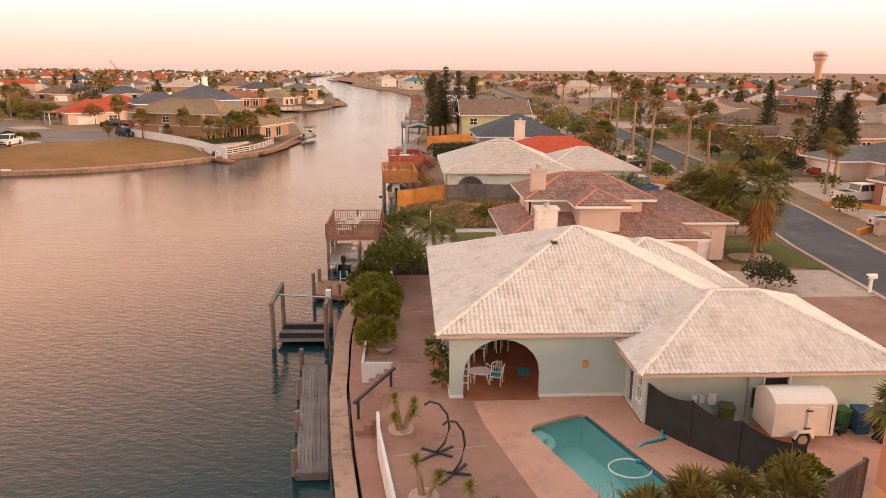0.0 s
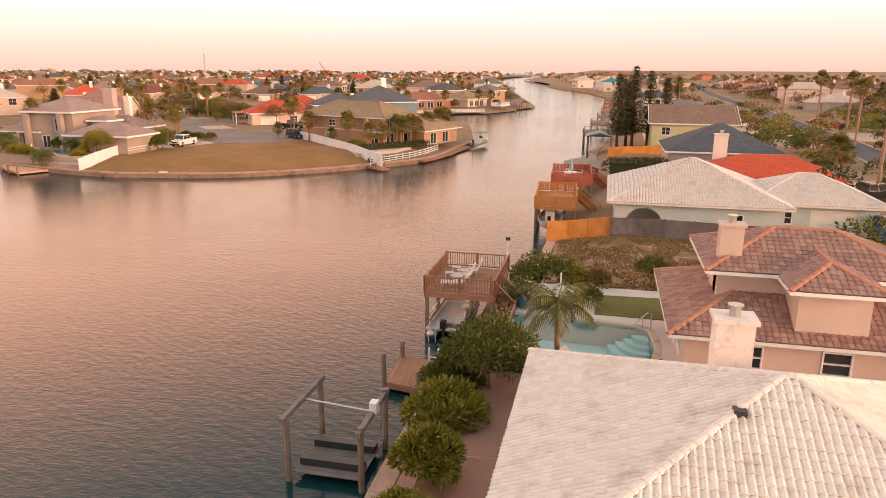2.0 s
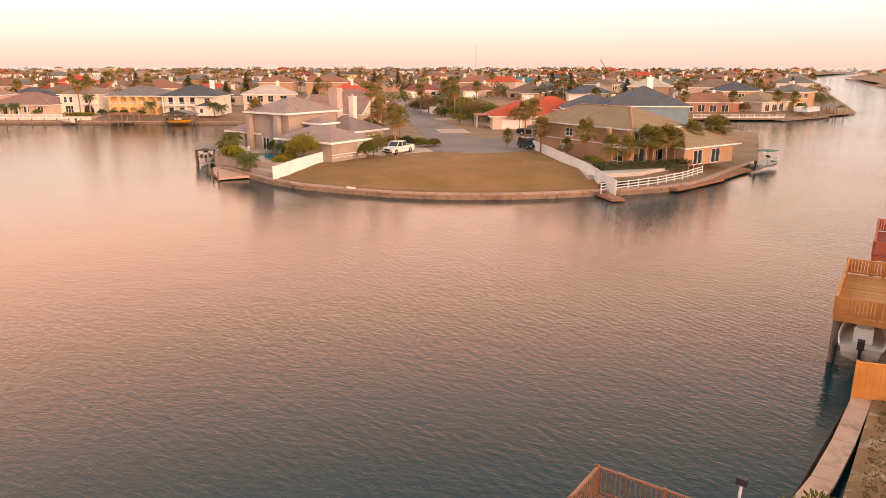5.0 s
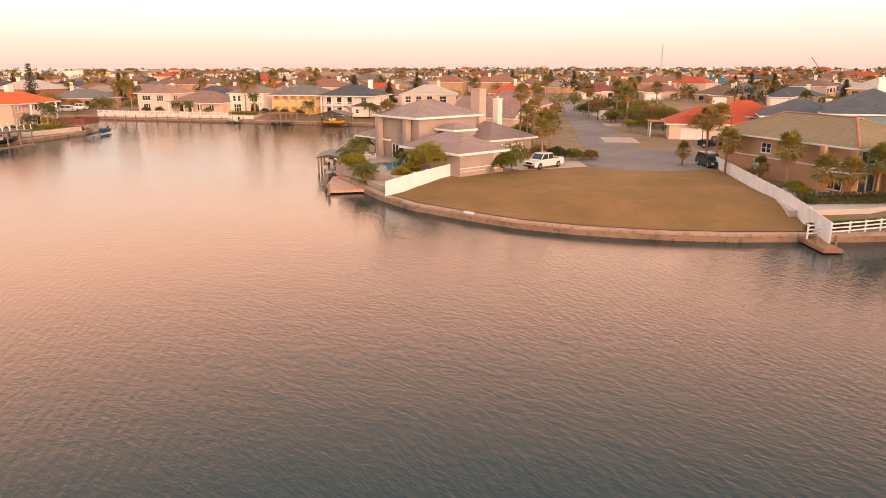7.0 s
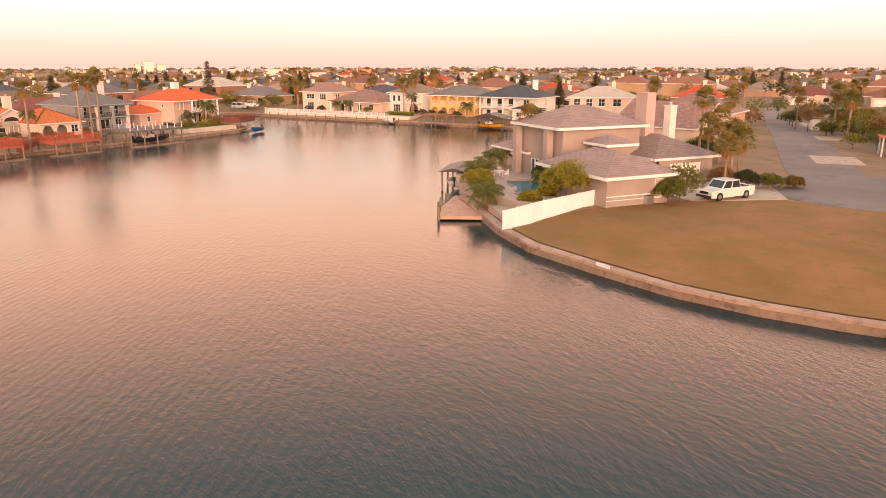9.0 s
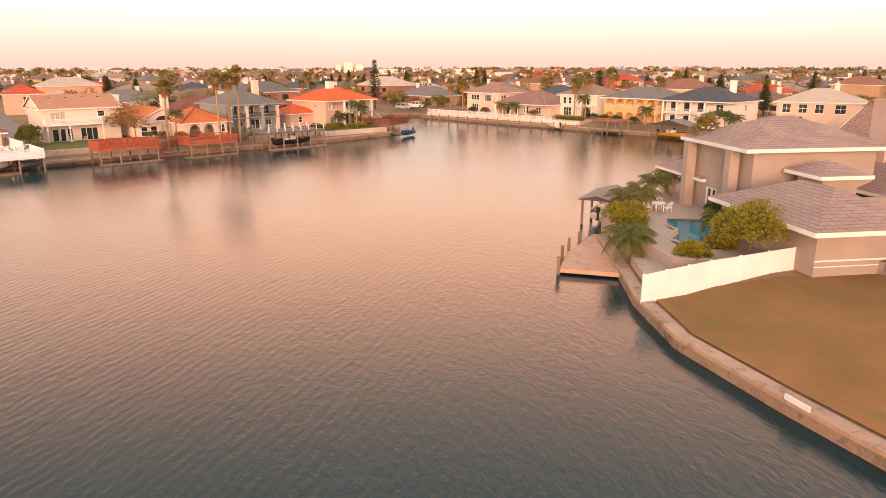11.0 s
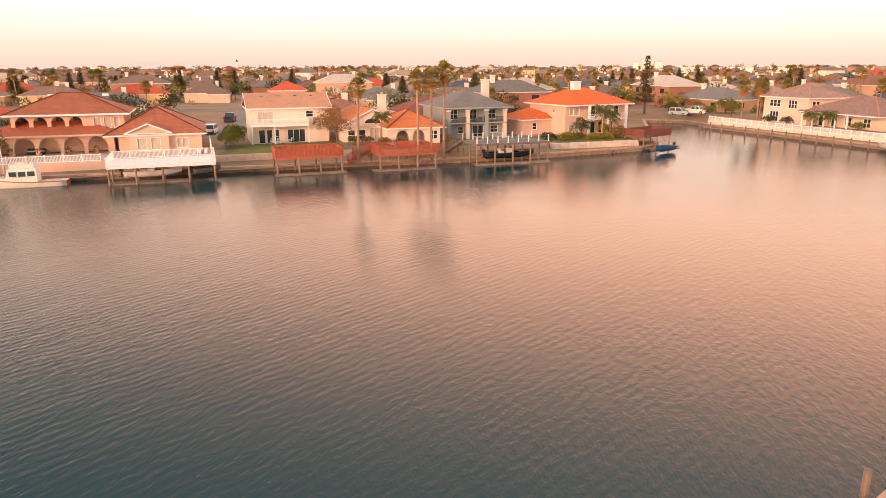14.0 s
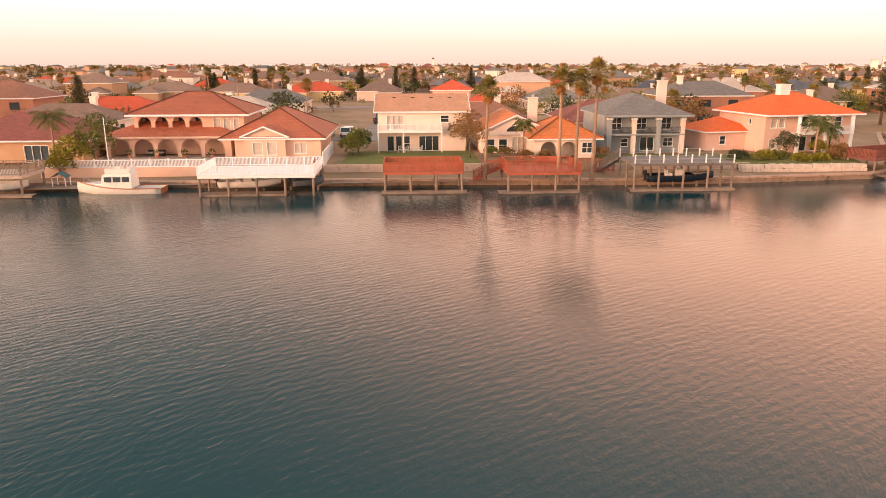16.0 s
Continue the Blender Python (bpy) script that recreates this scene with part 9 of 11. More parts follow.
for sl in gable_slopes(-0.1, -0.1, 1.58, 1.38, 1.0, 0.7, "y")[0]:
    slope_face(g, *sl)
part("roof", g, BLUE_METAL, hut)
fpole = thing("flag_pole", W(-24.9, 3.0, 0.9), "white flag pole beside the terrace", "pole")
part("shaft", Geo().tube([(0, 0, 0), (0, 0, 7.0)], 0.05, 7), WHITE, fpole)
tree(*(WEST @ Vector((-27.6, 5.5, 2.0))), 5.0, 2.6, LEAF, "rounded leafy tree before the villa", 1800, 0.28)
shrub(*(WEST @ Vector((-30.4, 2.6, 1.2))), 2.6, 1.6, LIME_LEAF, "flowering bush with yellow blossom", 900, 0.22)
feather_palm(*(WEST @ Vector((-32.6, 6.0, 2.0))), 5.6, 2.8, "tall coconut-like palm at the waterside", "feather palms")
hl = thing("house", W(-47, 8, 2.05), "low orange-brown house with a maroon tile roof", "house")
block(hl, 0, 0, 16, 12, 0, 2.7, TAN, WHITE, s=[(2, 4, 0.2, 2.1, "win"), (9, 12, 0, 2.1, "slide")])
roof_parts(hl, "hip", -0.7, -0.7, 16.7, 12.7, 2.75, 0.46, ROOFS[5], TAN, WHITE, None)
stilt_deck(W(-37.5, -5.0, 0), 6.5, 5.0, 2.5, CONCRETE, "pale timber deck over a boat slip", (3, 2), 1.0, rail_mat=TIMBER, lower=(0, -0.6, 7.6, 0.6, 0.5))
skiff(W(-36.5, -3.2, 0.6, 0), 5.2, 2.1, "white covered boat under the deck", None, False)

# the pale two-storey house
h2 = thing("house", W(5.4, 17, 1.95), "off-white two-storey house with a peach shingle roof and balcony", "house")
block(h2, 0, 0, 12.2, 9.5, 0, 5.4, OFFWHITE, WHITE, s=[(1.2, 2.2, 0, 2.1, "slide"), (2.4, 3.3, 0, 2.1, "slide"), (3.5, 4.4, 0, 2.1, "win"), (5.6, 8.4, 0, 2.1, "slide"), (1.2, 3.6, 3.0, 4.9, "blind"), (8.6, 9.8, 3.9, 4.9, "win")])
roof_parts(h2, "gable_x", -0.5, -0.6, 12.7, 10.1, 5.45, 0.40, roofing("peach_shingle", (0.56, 0.28, 0.17), (0.63, 0.33, 0.21), 0.5, 0.2, 0.9, 0.02), OFFWHITE, WHITE, None)
b2 = part("balcony", Geo().box(0, -2.0, 2.7, 8.8, -0.01, 2.9), WHITE, h2)
for a, b in (((0.05, -1.95, 2.9), (8.75, -1.95, 2.9)), ((0.05, -1.95, 2.9), (0.05, -0.1, 2.9)), ((8.75, -1.95, 2.9), (8.75, -0.1, 2.9))):
    g = Geo()
    rail(g, a, b, 0.95, 0.15)
    part("balcony_railing", g, WHITE, b2)
for x in (0.1, 3.5, 8.7):
    part("post", Geo().box(x - 0.08, -1.95, 0, x + 0.08, -1.8, 2.7), WHITE, h2)
for k in range(4):
    part("roof_vent", Geo().box(2.0 + 2.6 * k, 3.4, 6.8, 2.5 + 2.6 * k, 3.8, 7.15), DARK, h2)
single("lawn", Geo().prism([(1.5, 4.2), (18.5, 4.2), (18.5, 16.9), (1.5, 16.9)], 1.0, 1.985), GREEN_LAWN, "green back lawn above a low wall", "lawn", kind="structure", m=WEST)
single("retaining_wall", Geo().box(-0.5, 3.9, 0.6, 18.8, 4.19, 2.05), CONCRETE, "stained pale concrete retaining wall", "wall", kind="structure", m=WEST)
for k in range(4):
    patio_chair(*(WEST @ Vector((8.5 + 0.9 * k, 15.4, 1.98))), 124 + 180 + 20 * k, 0, None, "dark patio chair on the porch")
shrub(*(WEST @ Vector((2.2, 13.0, 1.95))), 2.6, 1.8, LEAF, "large rounded green bush", 1300, 0.24)
tree(*(WEST @ Vector((17.6, 9.5, 1.95))), 5.2, 2.4, RUST_LEAF, "sparse grey-brown tree between the houses", 1100, 0.24)
stilt_deck(W(7.0, -5.4, 0), 8.6, 4.6, 2.55, RED_TIMBER, "long red-stained boat deck with close pickets", (4, 2), 1.05, solid=True, lower=(-0.2, -0.2, 9.0, 0.9, 0.42), post_mat=TIMBER)
wlk = Geo()
planks(wlk, -1.5, -1.3, 34, -0.1, 0.72, along="x")
single("boardwalk", wlk, TIMBER, "timber boardwalk along the seawall", "dock", kind="structure", m=WEST)
f2 = fence([(-0.6, 4.3, 1.95), (-0.6, 16, 1.95)], 1.6, VINYL, "white vinyl fence between the gardens", 2.0, name="vinyl_fence")
f2.matrix_world = WEST
for k, cname in enumerate(("white", "red", "grey", "white")):
    kx = single("kayak", Geo().tube([(-0.9 + 0.25 * k, 6.0, 2.2), (-0.9 + 0.25 * k, 7.0, 2.3), (-0.9 + 0.25 * k, 9.0, 2.3), (-0.9 + 0.25 * k, 10.0, 2.2)], [0.05, 0.24, 0.24, 0.05], 7), PAINT[cname], f"{cname} kayak leaning by the fence", "kayak", "kayaks", m=WEST @ pose(-1.2, 0, 0), smooth=True)

# the arched orange-roofed house
h3 = thing("house", W(19.6, 14, 1.95), "white house with orange tile roofs, a fan window and arched porch", "house")
block(h3, 0, 0, 9.4, 13, 0, 2.7, OFFWHITE, WHITE, s=[(0.7, 1.9, 0.2, 1.9, "win"), (4.2, 7.4, 0.0, 2.2, "blind"), (2.4, 3.6, 0.2, 1.9, "win")])
roof_parts(h3, "gable_y", -0.6, -0.6, 10.0, 13.6, 2.7, 0.46, ORANGE_TILE, OFFWHITE, WHITE, None, 0.16)
fan = Geo()
fan.face([(4.7 + 1.3 * math.cos(math.pi * k / 12), -0.02 - 0.25, 2.9 + 0.75 * math.sin(math.pi * k / 12)) for k in range(13)])
part("fan_window", fan, GLASS, h3, "dark half-round fan window")
block(h3, 6.2, -5.6, 14.2, 4.0, 0, 2.5, OFFWHITE, WHITE, s=[(0.9, 2.9, 0.0, 2.1, "arch"), (3.5, 5.5, 0.0, 2.1, "arch"), (6.2, 7.6, 0.6, 2.0, "win")])
part("porch_wall", Geo().box(6.5, -3.4, 0, 14.0, -3.25, 2.4), BLIND, h3)
roof_parts(h3, "hip", 5.4, -6.4, 15.0, 5.0, 2.55, 0.5, ORANGE_TILE, OFFWHITE, WHITE, ORANGE_TILE, 0.18)
chimney(h3, 8.2, 7.5, 3, 7.0, OFFWHITE, 1.3, 1.0)
stilt_deck(W(20.4, -6.0, 0), 8.0, 5.6, 2.45, RED_TIMBER, "red-stained boat deck with benches and open rails", (4, 2), 1.0, stairs=((0.0, 5.2), (-3.2, 5.4), 0.9), lower=(-1.0, -0.3, 7.8, 0.8, 0.42), post_mat=TIMBER)
bench = thing("bench", W(24.5, -1.2, 2.45), "red timber bench on the deck", "bench", "benches")
part("seat", Geo().box(0, 0, 0.4, 2.6, 0.45, 0.46), RED_TIMBER, bench)
part("back", Geo().box(0, 0.42, 0.46, 2.6, 0.48, 0.95), RED_TIMBER, bench)
part("leg", Geo().box(0.1, 0.05, 0, 0.2, 0.4, 0.4), RED_TIMBER, bench)
part("leg", Geo().box(2.4, 0.05, 0, 2.5, 0.4, 0.4), RED_TIMBER, bench)
f3 = fence([(18.6, 1.8, 1.2), (34.5, 1.8, 1.2)], 1.6, RED_TIMBER, "red-brown timber rail fence below the house", 2.4, "picket")
f3.matrix_world = WEST
for x, y, hgt in ((-174.4, 73.4, 10), (-177.3, 81.3, 10.6), (-178.4, 83.1, 11), (-180.4, 84.4, 12)):
    fan_palm(x, y, 1.1, hgt, 1.45, 0.7, "very tall slender fan palm at the waterside", "tall palms")
feather_palm(*(WEST @ Vector((24.5, 9.0, 1.9))), 4.4, 1.9, "feather palm before the arched house", "feather palms")
for s, n in ((20.5, 11), (22.5, 10.2), (24.6, 7.4), (27.2, 6.6), (35.2, 9)):
    shrub(*(WEST @ Vector((s, n, 1.9))), 1.3, 1.0, RND.choice((LEAF, RUST_LEAF)), "garden shrub before the porch", 450, 0.2)

# the blue-grey house with columns
h4 = thing("house", W(36.4, 11.6, 1.95), "blue-grey two-storey house with square columns and wide porch", "house")
block(h4, 0, 1.6, 10.6, 13, 0, 5.1, BLUEGREY, WHITE, s=[(1.0, 2.4, 3.1, 4.7, "win"), (4.4, 5.8, 3.1, 4.7, "win"), (7.8, 9.2, 3.1, 4.7, "win"), (2.4, 3.4, 0.8, 1.9, "win"), (5.0, 7.0, 0.2, 2.1, "slide"), (8.2, 9.6, 0.8, 2.0, "win")])
part("porch_floor", Geo().box(0, 0, 2.45, 10.6, 1.59, 2.65), BLUEGREY, h4)
for k in range(4):
    x = 0.1 + 3.3 * k
    part("column", Geo().box(x, 0.05, 0, x + 0.55, 0.6, 4.5), OFFWHITE if k % 2 else BLUEGREY, h4)
    part("column_cap", Geo().box(x - 0.08, -0.03, 4.5, x + 0.63, 0.68, 4.75), WHITE, h4)
for k in range(3):
    g = Geo()
    rail(g, (0.65 + 3.3 * k, 0.3, 2.65), (3.4 + 3.3 * k, 0.3, 2.65), 0.9, 0.15)
    part("railing", g, DARK, h4)
part("porch_beam", Geo().box(0, 0.05, 4.75, 10.6, 0.6, 5.1), BLUEGREY, h4)
roof_parts(h4, "hip", -0.8, -0.7, 11.4, 13.8, 5.15, 0.42, ROOFS[0], BLUEGREY, BLUEGREY, None, 0.22)
chimney(h4, 9.8, 8.0, 5.2, 9.4, OFFWHITE, 1.2, 1.0)
d4 = stilt_deck(W(34.8, -6.0, 0), 11.2, 5.8, 3.25, GREY_TIMBER, "large grey boat deck with white rail posts over a moored boat", (5, 3), 0.0, lower=(-0.3, -0.2, 11.4, 1.1, 0.42), post_mat=TIMBER, stairs=((0.2, 5.6), (-1.8, 8.4), 1.2))
for k in range(8):
    for y in (0.1, 5.7):
        part("rail_post", Geo().box(0.1 + 1.57 * k - 0.06, y - 0.06, 3.25, 0.1 + 1.57 * k + 0.06, y + 0.06, 4.2), WHITE, d4)
for y in (0.1, 5.7):
    part("rail_wire", Geo().tube([(0.1, y, 3.7), (11.1, y, 3.7)], 0.015, 5).tube([(0.1, y, 4.1), (11.1, y, 4.1)], 0.02, 5), STEEL, d4)
skiff(W(37.2, -3.4, 0.75, 0), 7.6, 2.4, "white and dark blue bay boat on a lift", PAINT["navy"])
single("retaining_wall", Geo().box(34.6, 2.8, 0.5, 52, 3.1, 1.95), CONCRETE, "plain concrete retaining wall", "wall", kind="structure", m=WEST)
single("terrace", Geo().prism([(34.6, 3.1), (52, 3.1), (56, 11), (34.6, 11.5)], 0.5, 1.98), GREEN_LAWN, "strip of garden grass", "lawn", kind="structure", m=WEST)

# the salmon house with the bright orange roof
SALMON = surface("salmon_stucco", (0.70, 0.47, 0.39), (0.77, 0.53, 0.445), 0.5, 18, 0.85, 0.006)
h5 = thing("house", W(58.2, 11, 1.95, 9), "salmon two-storey house with a bright orange-red roof and balcony", "house")
block(h5, 0, 0, 13.2, 10.6, 0, 5.1, SALMON, WHITE, s=[(0.8, 1.8, 3.3, 4.6, "blind"), (2.0, 3.0, 3.3, 4.6, "blind"), (0.8, 1.8, 0.4, 1.9, "blind"), (2.0, 3.0, 0.4, 1.9, "blind"), (5.4, 6.6, 3.0, 4.8, "slide"), (7.0, 8.0, 3.0, 4.8, "slide"), (8.4, 9.4, 3.0, 4.8, "slide"), (10.6, 11.8, 3.2, 4.7, "win"), (5.4, 6.6, 0.1, 2.1, "slide"), (7.2, 8.4, 0.1, 2.1, "slide"), (9.4, 10.6, 0.1, 2.1, "slide")], w=[(3.0, 3.6, 3.6, 4.4, "win")])
roof_parts(h5, "hip", -0.8, -1.6, 14.0, 11.4, 5.15, 0.42, roofing("scarlet_shingle", (0.72, 0.12, 0.025), (0.80, 0.155, 0.035), 0.5, 0.2, 0.85, 0.02), SALMON, WHITE, None, 0.22)
b5 = part("balcony", Geo().box(4.0, -1.5, 2.45, 12.6, -0.01, 2.65), WHITE, h5)
g = Geo()
rail(g, (4.0, -1.4, 2.65), (12.6, -1.4, 2.65), 0.9, 0.15)
part("balcony_railing", g, WHITE, b5)
for x in (4.2, 8.4, 12.4):
    part("column", Geo().tube([(x, -1.25, 0), (x, -1.25, 0.3), (x, -1.25, 2.3), (x, -1.25, 5.0)], [0.4, 0.28, 0.26, 0.26], 10), WHITE, h5, smooth=True)
chimney(h5, 5.4, 4.4, 6.2, 8.9, WHITE, 1.5, 1.1, False)
block(h5, -6.0, 4.0, 0.05, 11, 0, 2.6, SALMON, WHITE, s=[(2, 3, 0.8, 2, "win")])
roof_parts(h5, "hip", -6.6, 3.4, 2.0, 11.6, 2.65, 0.42, bpy.data.materials["scarlet_shingle"], SALMON, WHITE, None, 0.18)
rock = Geo()
for k in range(34):
    for j in range(2):
        x = 50.5 + 0.46 * k + RND.uniform(-0.05, 0.05)
        rock.box(x, 1.4, 0.95 + 0.45 * j, x + 0.43, 2.3 + RND.uniform(-0.06, 0.06), 1.38 + 0.45 * j + RND.uniform(-0.04, 0.04))
single("limestone_wall", rock, surface("limestone", (0.56, 0.46, 0.40), (0.68, 0.57, 0.50), 1.2, 8, 0.9, 0.03), "low wall of pale limestone blocks", "wall", kind="structure", m=WEST)
single("garden_bed", Geo().prism([(50.5, 2.3), (66, 2.3), (70, 14), (56, 10.8)], 0.8, 1.9), GREEN_LAWN, "planted bank below the salmon house", "garden", kind="structure", m=WEST)
for s, n, hgt, r, mt in ((52, 6, 1.4, 1.3, DARK_LEAF), (55, 5.4, 1.3, 1.4, LIME_LEAF), (57.5, 6.4, 1.2, 1.2, LEAF), (59.5, 4.2, 1.0, 1.2, LIME_LEAF), (62, 4.4, 1.0, 1.2, LIME_LEAF), (64.5, 5.2, 1.3, 1.2, RUST_LEAF), (60.5, 9.6, 3.4, 1.7, DARK_LEAF), (64.6, 8.6, 2.4, 1.3, LIME_LEAF), (66.5, 7.0, 2.0, 1.3, RUST_LEAF)):
    shrub(*(WEST @ Vector((s, n, 1.6))), hgt, r, mt, "garden shrub on the planted bank", 650, 0.22)
feather_palm(*(WEST @ Vector((62.6, 6.6, 1.8))), 4.6, 2.6, "drooping feather palm before the balcony", "feather palms")
feather_palm(*(WEST @ Vector((65.2, 7.8, 1.8))), 3.6, 2.4, "drooping feather palm before the balcony", "feather palms")
stilt_deck(W(67.5, 0.5, 0, 20), 7.5, 4.0, 2.5, surface("maroon_timber", (0.17, 0.055, 0.04), (0.23, 0.075, 0.055), 1.0, 16, 0.75), "maroon raised deck at the corner of the canal", (3, 2), 1.0, solid=True, lower=(0, -1.5, 8, -0.2, 0.5))
skiff(W(70.5, -2.5, 0.4, 200), 4.6, 1.8, "small boat with a blue cover at the corner dock", PAINT["blue"], False)
KEEP = [(-39, 14, 11), (-21, 20, 15), (-7, 18, 10), (11, 22, 9), (25, 18, 10), (41, 18, 10), (64, 18, 13), (75, 10, 6)]
KEEP_OUT += [(*(WEST @ Vector((s, n, 0)))[:2], r) for s, n, r in KEEP]

# the street behind the west bank
wroad = [tuple((WEST @ Vector((s, n, 0)))[:2]) for s, n in ((0.5, 30), (4.0, 42), (7.7, 78), (11.2, 112), (16, 170))]
single("street", ribbon(wroad, 8.5, 2.0), OLD_ASPHALT, "worn asphalt street between the houses", "road", kind="structure")
cross = [tuple((WEST @ Vector((s, n, 0)))[:2]) for s, n in ((-90, 104), (10, 110), (120, 112))]
single("street", ribbon(cross, 7.5, 2.004), OLD_ASPHALT, "worn asphalt cross street", "road", kind="structure")
ROADS += [wroad, cross]
vehicle(W(2.5, 58, 2.0, 80), "pickup", PAINT["navy"], "dark pickup truck parked on the street")
vehicle(W(-1.0, 33, 2.0, 80), "suv", PAINT["white"], "white car behind the pale house")
vehicle(W(-4.5, 34, 2.0, 85), "suv", PAINT["silver"], "silver car behind the villa")
vehicle(W(-8.5, 36, 2.0, 85), "car", PAINT["white"], "white car behind the villa")
single("lawn", Geo().prism([(9, 44), (26, 44), (27, 70), (11.5, 72)], 1.5, 1.99), LAWN, "open dry lawn beside the street", "lawn", kind="structure", m=WEST)
hr2 = thing("house", W(14, 92, 1.95, -8), "two-storey peach house with red tile roofs and an arched window", "house")
block(hr2, 0, 0, 9, 9, 0, 5.2, PEACH, WHITE, s=[(4, 5.4, 3.0, 4.6, "win"), (4.2, 5.2, 0, 2.1, "door")])
roof_parts(hr2, "hip", -0.6, -0.6, 9.6, 9.6, 5.25, 0.46, ROOFS[7], PEACH, WHITE, None)
block(hr2, 8.8, -3, 15.4, 6, 0, 2.7, PEACH, WHITE, s=[(1, 5.4, 0, 2.1, "garage")])
roof_parts(hr2, "hip", 8.2, -3.6, 16, 6.6, 2.75, 0.46, ROOFS[7], PEACH, WHITE, None)
KEEP_OUT += [(*(WEST @ Vector((20, 96, 0)))[:2], 10), (*(WEST @ Vector((18, 57, 0)))[:2], 9), (*(WEST @ Vector((-4, 35, 0)))[:2], 4)]

# ---- the north-west bank ----
NORTH = pose(-223, 148, 0, 0, 0, 34)


def N(s, n, z=0, turn=0):
    return NORTH @ pose(s, n, z, 0, 0, turn)


n1 = thing("house", N(-27, 9, 1.95), "cream two-storey house with brown hip roof and low wing", "house")
block(n1, 0, 0, 11.5, 10, 0, 5.2, STUCCO["cream"], WHITE, s=[(1.5, 4.5, 3.2, 4.6, "win"), (1.8, 4.2, 0.2, 2.3, "win"), (6.5, 8.8, 3.0, 4.7, "win")], e=[(1, 3, 3.2, 4.6, "win")])
roof_parts(n1, "hip", -0.7, -0.7, 12.2, 10.7, 5.25, 0.42, BROWN_TILE, STUCCO["cream"], WHITE, BROWN_CAP)
block(n1, 11.3, 2.2, 27, 13, 0, 2.7, STUCCO["cream"], WHITE, s=[(1.0, 2.4, 0.0, 2.1, "slide"), (4.0, 5.4, 0, 2.1, "slide"), (7, 8.6, 0.4, 2.0, "win"), (11, 12.6, 0.4, 2.0, "win")])
roof_parts(n1, "hip", 9.6, -0.6, 27.7, 13.7, 2.75, 0.42, BROWN_TILE, STUCCO["cream"], WHITE, BROWN_CAP)
for k in range(5):
    part("column", Geo().tube([(10.4 + 2.6 * k, 0.0, 0), (10.4 + 2.6 * k, 0.0, 2.6)], 0.16, 10), WHITE, n1)
nf = fence([(-36, 2.6, 1.6), (7, 2.6, 1.6)], 1.0, VINYL, "white picket rail on a pale retaining wall", 2.2, "picket")
nf.matrix_world = NORTH
single("retaining_wall", Geo().box(-36, 2.3, 0.5, 15.5, 2.55, 1.75), OFFWHITE, "pale retaining wall along the north bank", "wall", kind="structure", m=NORTH)
single("terrace", Geo().prism([(-36, 2.55), (15.5, 2.55), (15.5, 9), (-36, 9)], 0.5, 1.95), CONCRETE, "pale terrace along the north bank", "terrace", kind="structure", m=NORTH)
wk = Geo()
planks(wk, -33, -2.6, 26, -1.6, 0.6, along="x")
single("boardwalk", wk, TIMBER, "long timber boardwalk along the north bank", "dock", kind="structure", m=NORTH)
for k in range(18):
    single("mooring_pile", Geo().tube([(-32 + 3.4 * k, -2.9, -2), (-32 + 3.4 * k, -2.9, 1.9)], 0.13, 8), TIMBER, "weathered timber mooring pile", "pile", "mooring piles", m=NORTH)
n2 = thing("house", N(0.5, 14, 1.95), "white two-storey house with a flat front and peach roof", "house")
block(n2, 0, 0, 11, 11, 0, 5.3, STUCCO["white"], WHITE, s=[(1, 2, 3.0, 4.6, "win"), (2.6, 3.6, 3.0, 4.6, "win"), (7, 9, 2.9, 4.7, "slide"), (1.2, 3.6, 0.2, 2.2, "win"), (6.6, 9.4, 0, 2.3, "arch")])
roof_parts(n2, "hip", -0.6, -0.6, 11.6, 11.6, 5.35, 0.4, ROOFS[4], STUCCO["white"], WHITE, None)
nb = part("balcony", Geo().box(6, -1.6, 2.5, 10.8, -0.01, 2.7), WHITE, n2)
for x in (6.1, 10.6):
    part("column", Geo().box(x - 0.12, -1.55, 0, x + 0.12, -1.3, 2.5), WHITE, n2)
YELLOW = surface("golden_stucco", (0.68, 0.45, 0.20), (0.75, 0.51, 0.24), 0.5, 18, 0.85, 0.006)
n3 = thing("house", N(17.4, 9.4, 1.95), "golden-yellow two-storey house with two tiers of arches", "house")
tiers = [(0.5 + 2.6 * k, 2.6 + 2.6 * k, zz, zz + 1.9, "arch") for k in range(6) for zz in (0.1, 2.95)]
block(n3, 0, 0, 16, 2.2, 0, 5.1, YELLOW, WHITE, s=tiers)
block(n3, 0, 2.2, 16, 11, 0, 5.1, YELLOW, WHITE, s=[(1 + 2.6 * k, 2.2 + 2.6 * k, zz, zz + 2.0, "slide") for k in range(6) for zz in (0.1, 2.9)])
part("gallery_floor", Geo().box(0.21, 0.21, 2.55, 15.8, 2.19, 2.72), YELLOW, n3)
for k in range(6):
    g = Geo()
    rail(g, (0.5 + 2.6 * k, 0.1, 2.9), (2.6 + 2.6 * k, 0.1, 2.9), 0.8, 0.16)
    part("balustrade", g, WHITE, n3)
roof_parts(n3, "hip", -0.7, -0.7, 16.7, 11.7, 5.15, 0.38, ROOFS[0], YELLOW, WHITE, None)
n4 = thing("house", N(33.8, 6.6, 1.95), "white two-storey house with a slate roof and two-level galleries", "house")
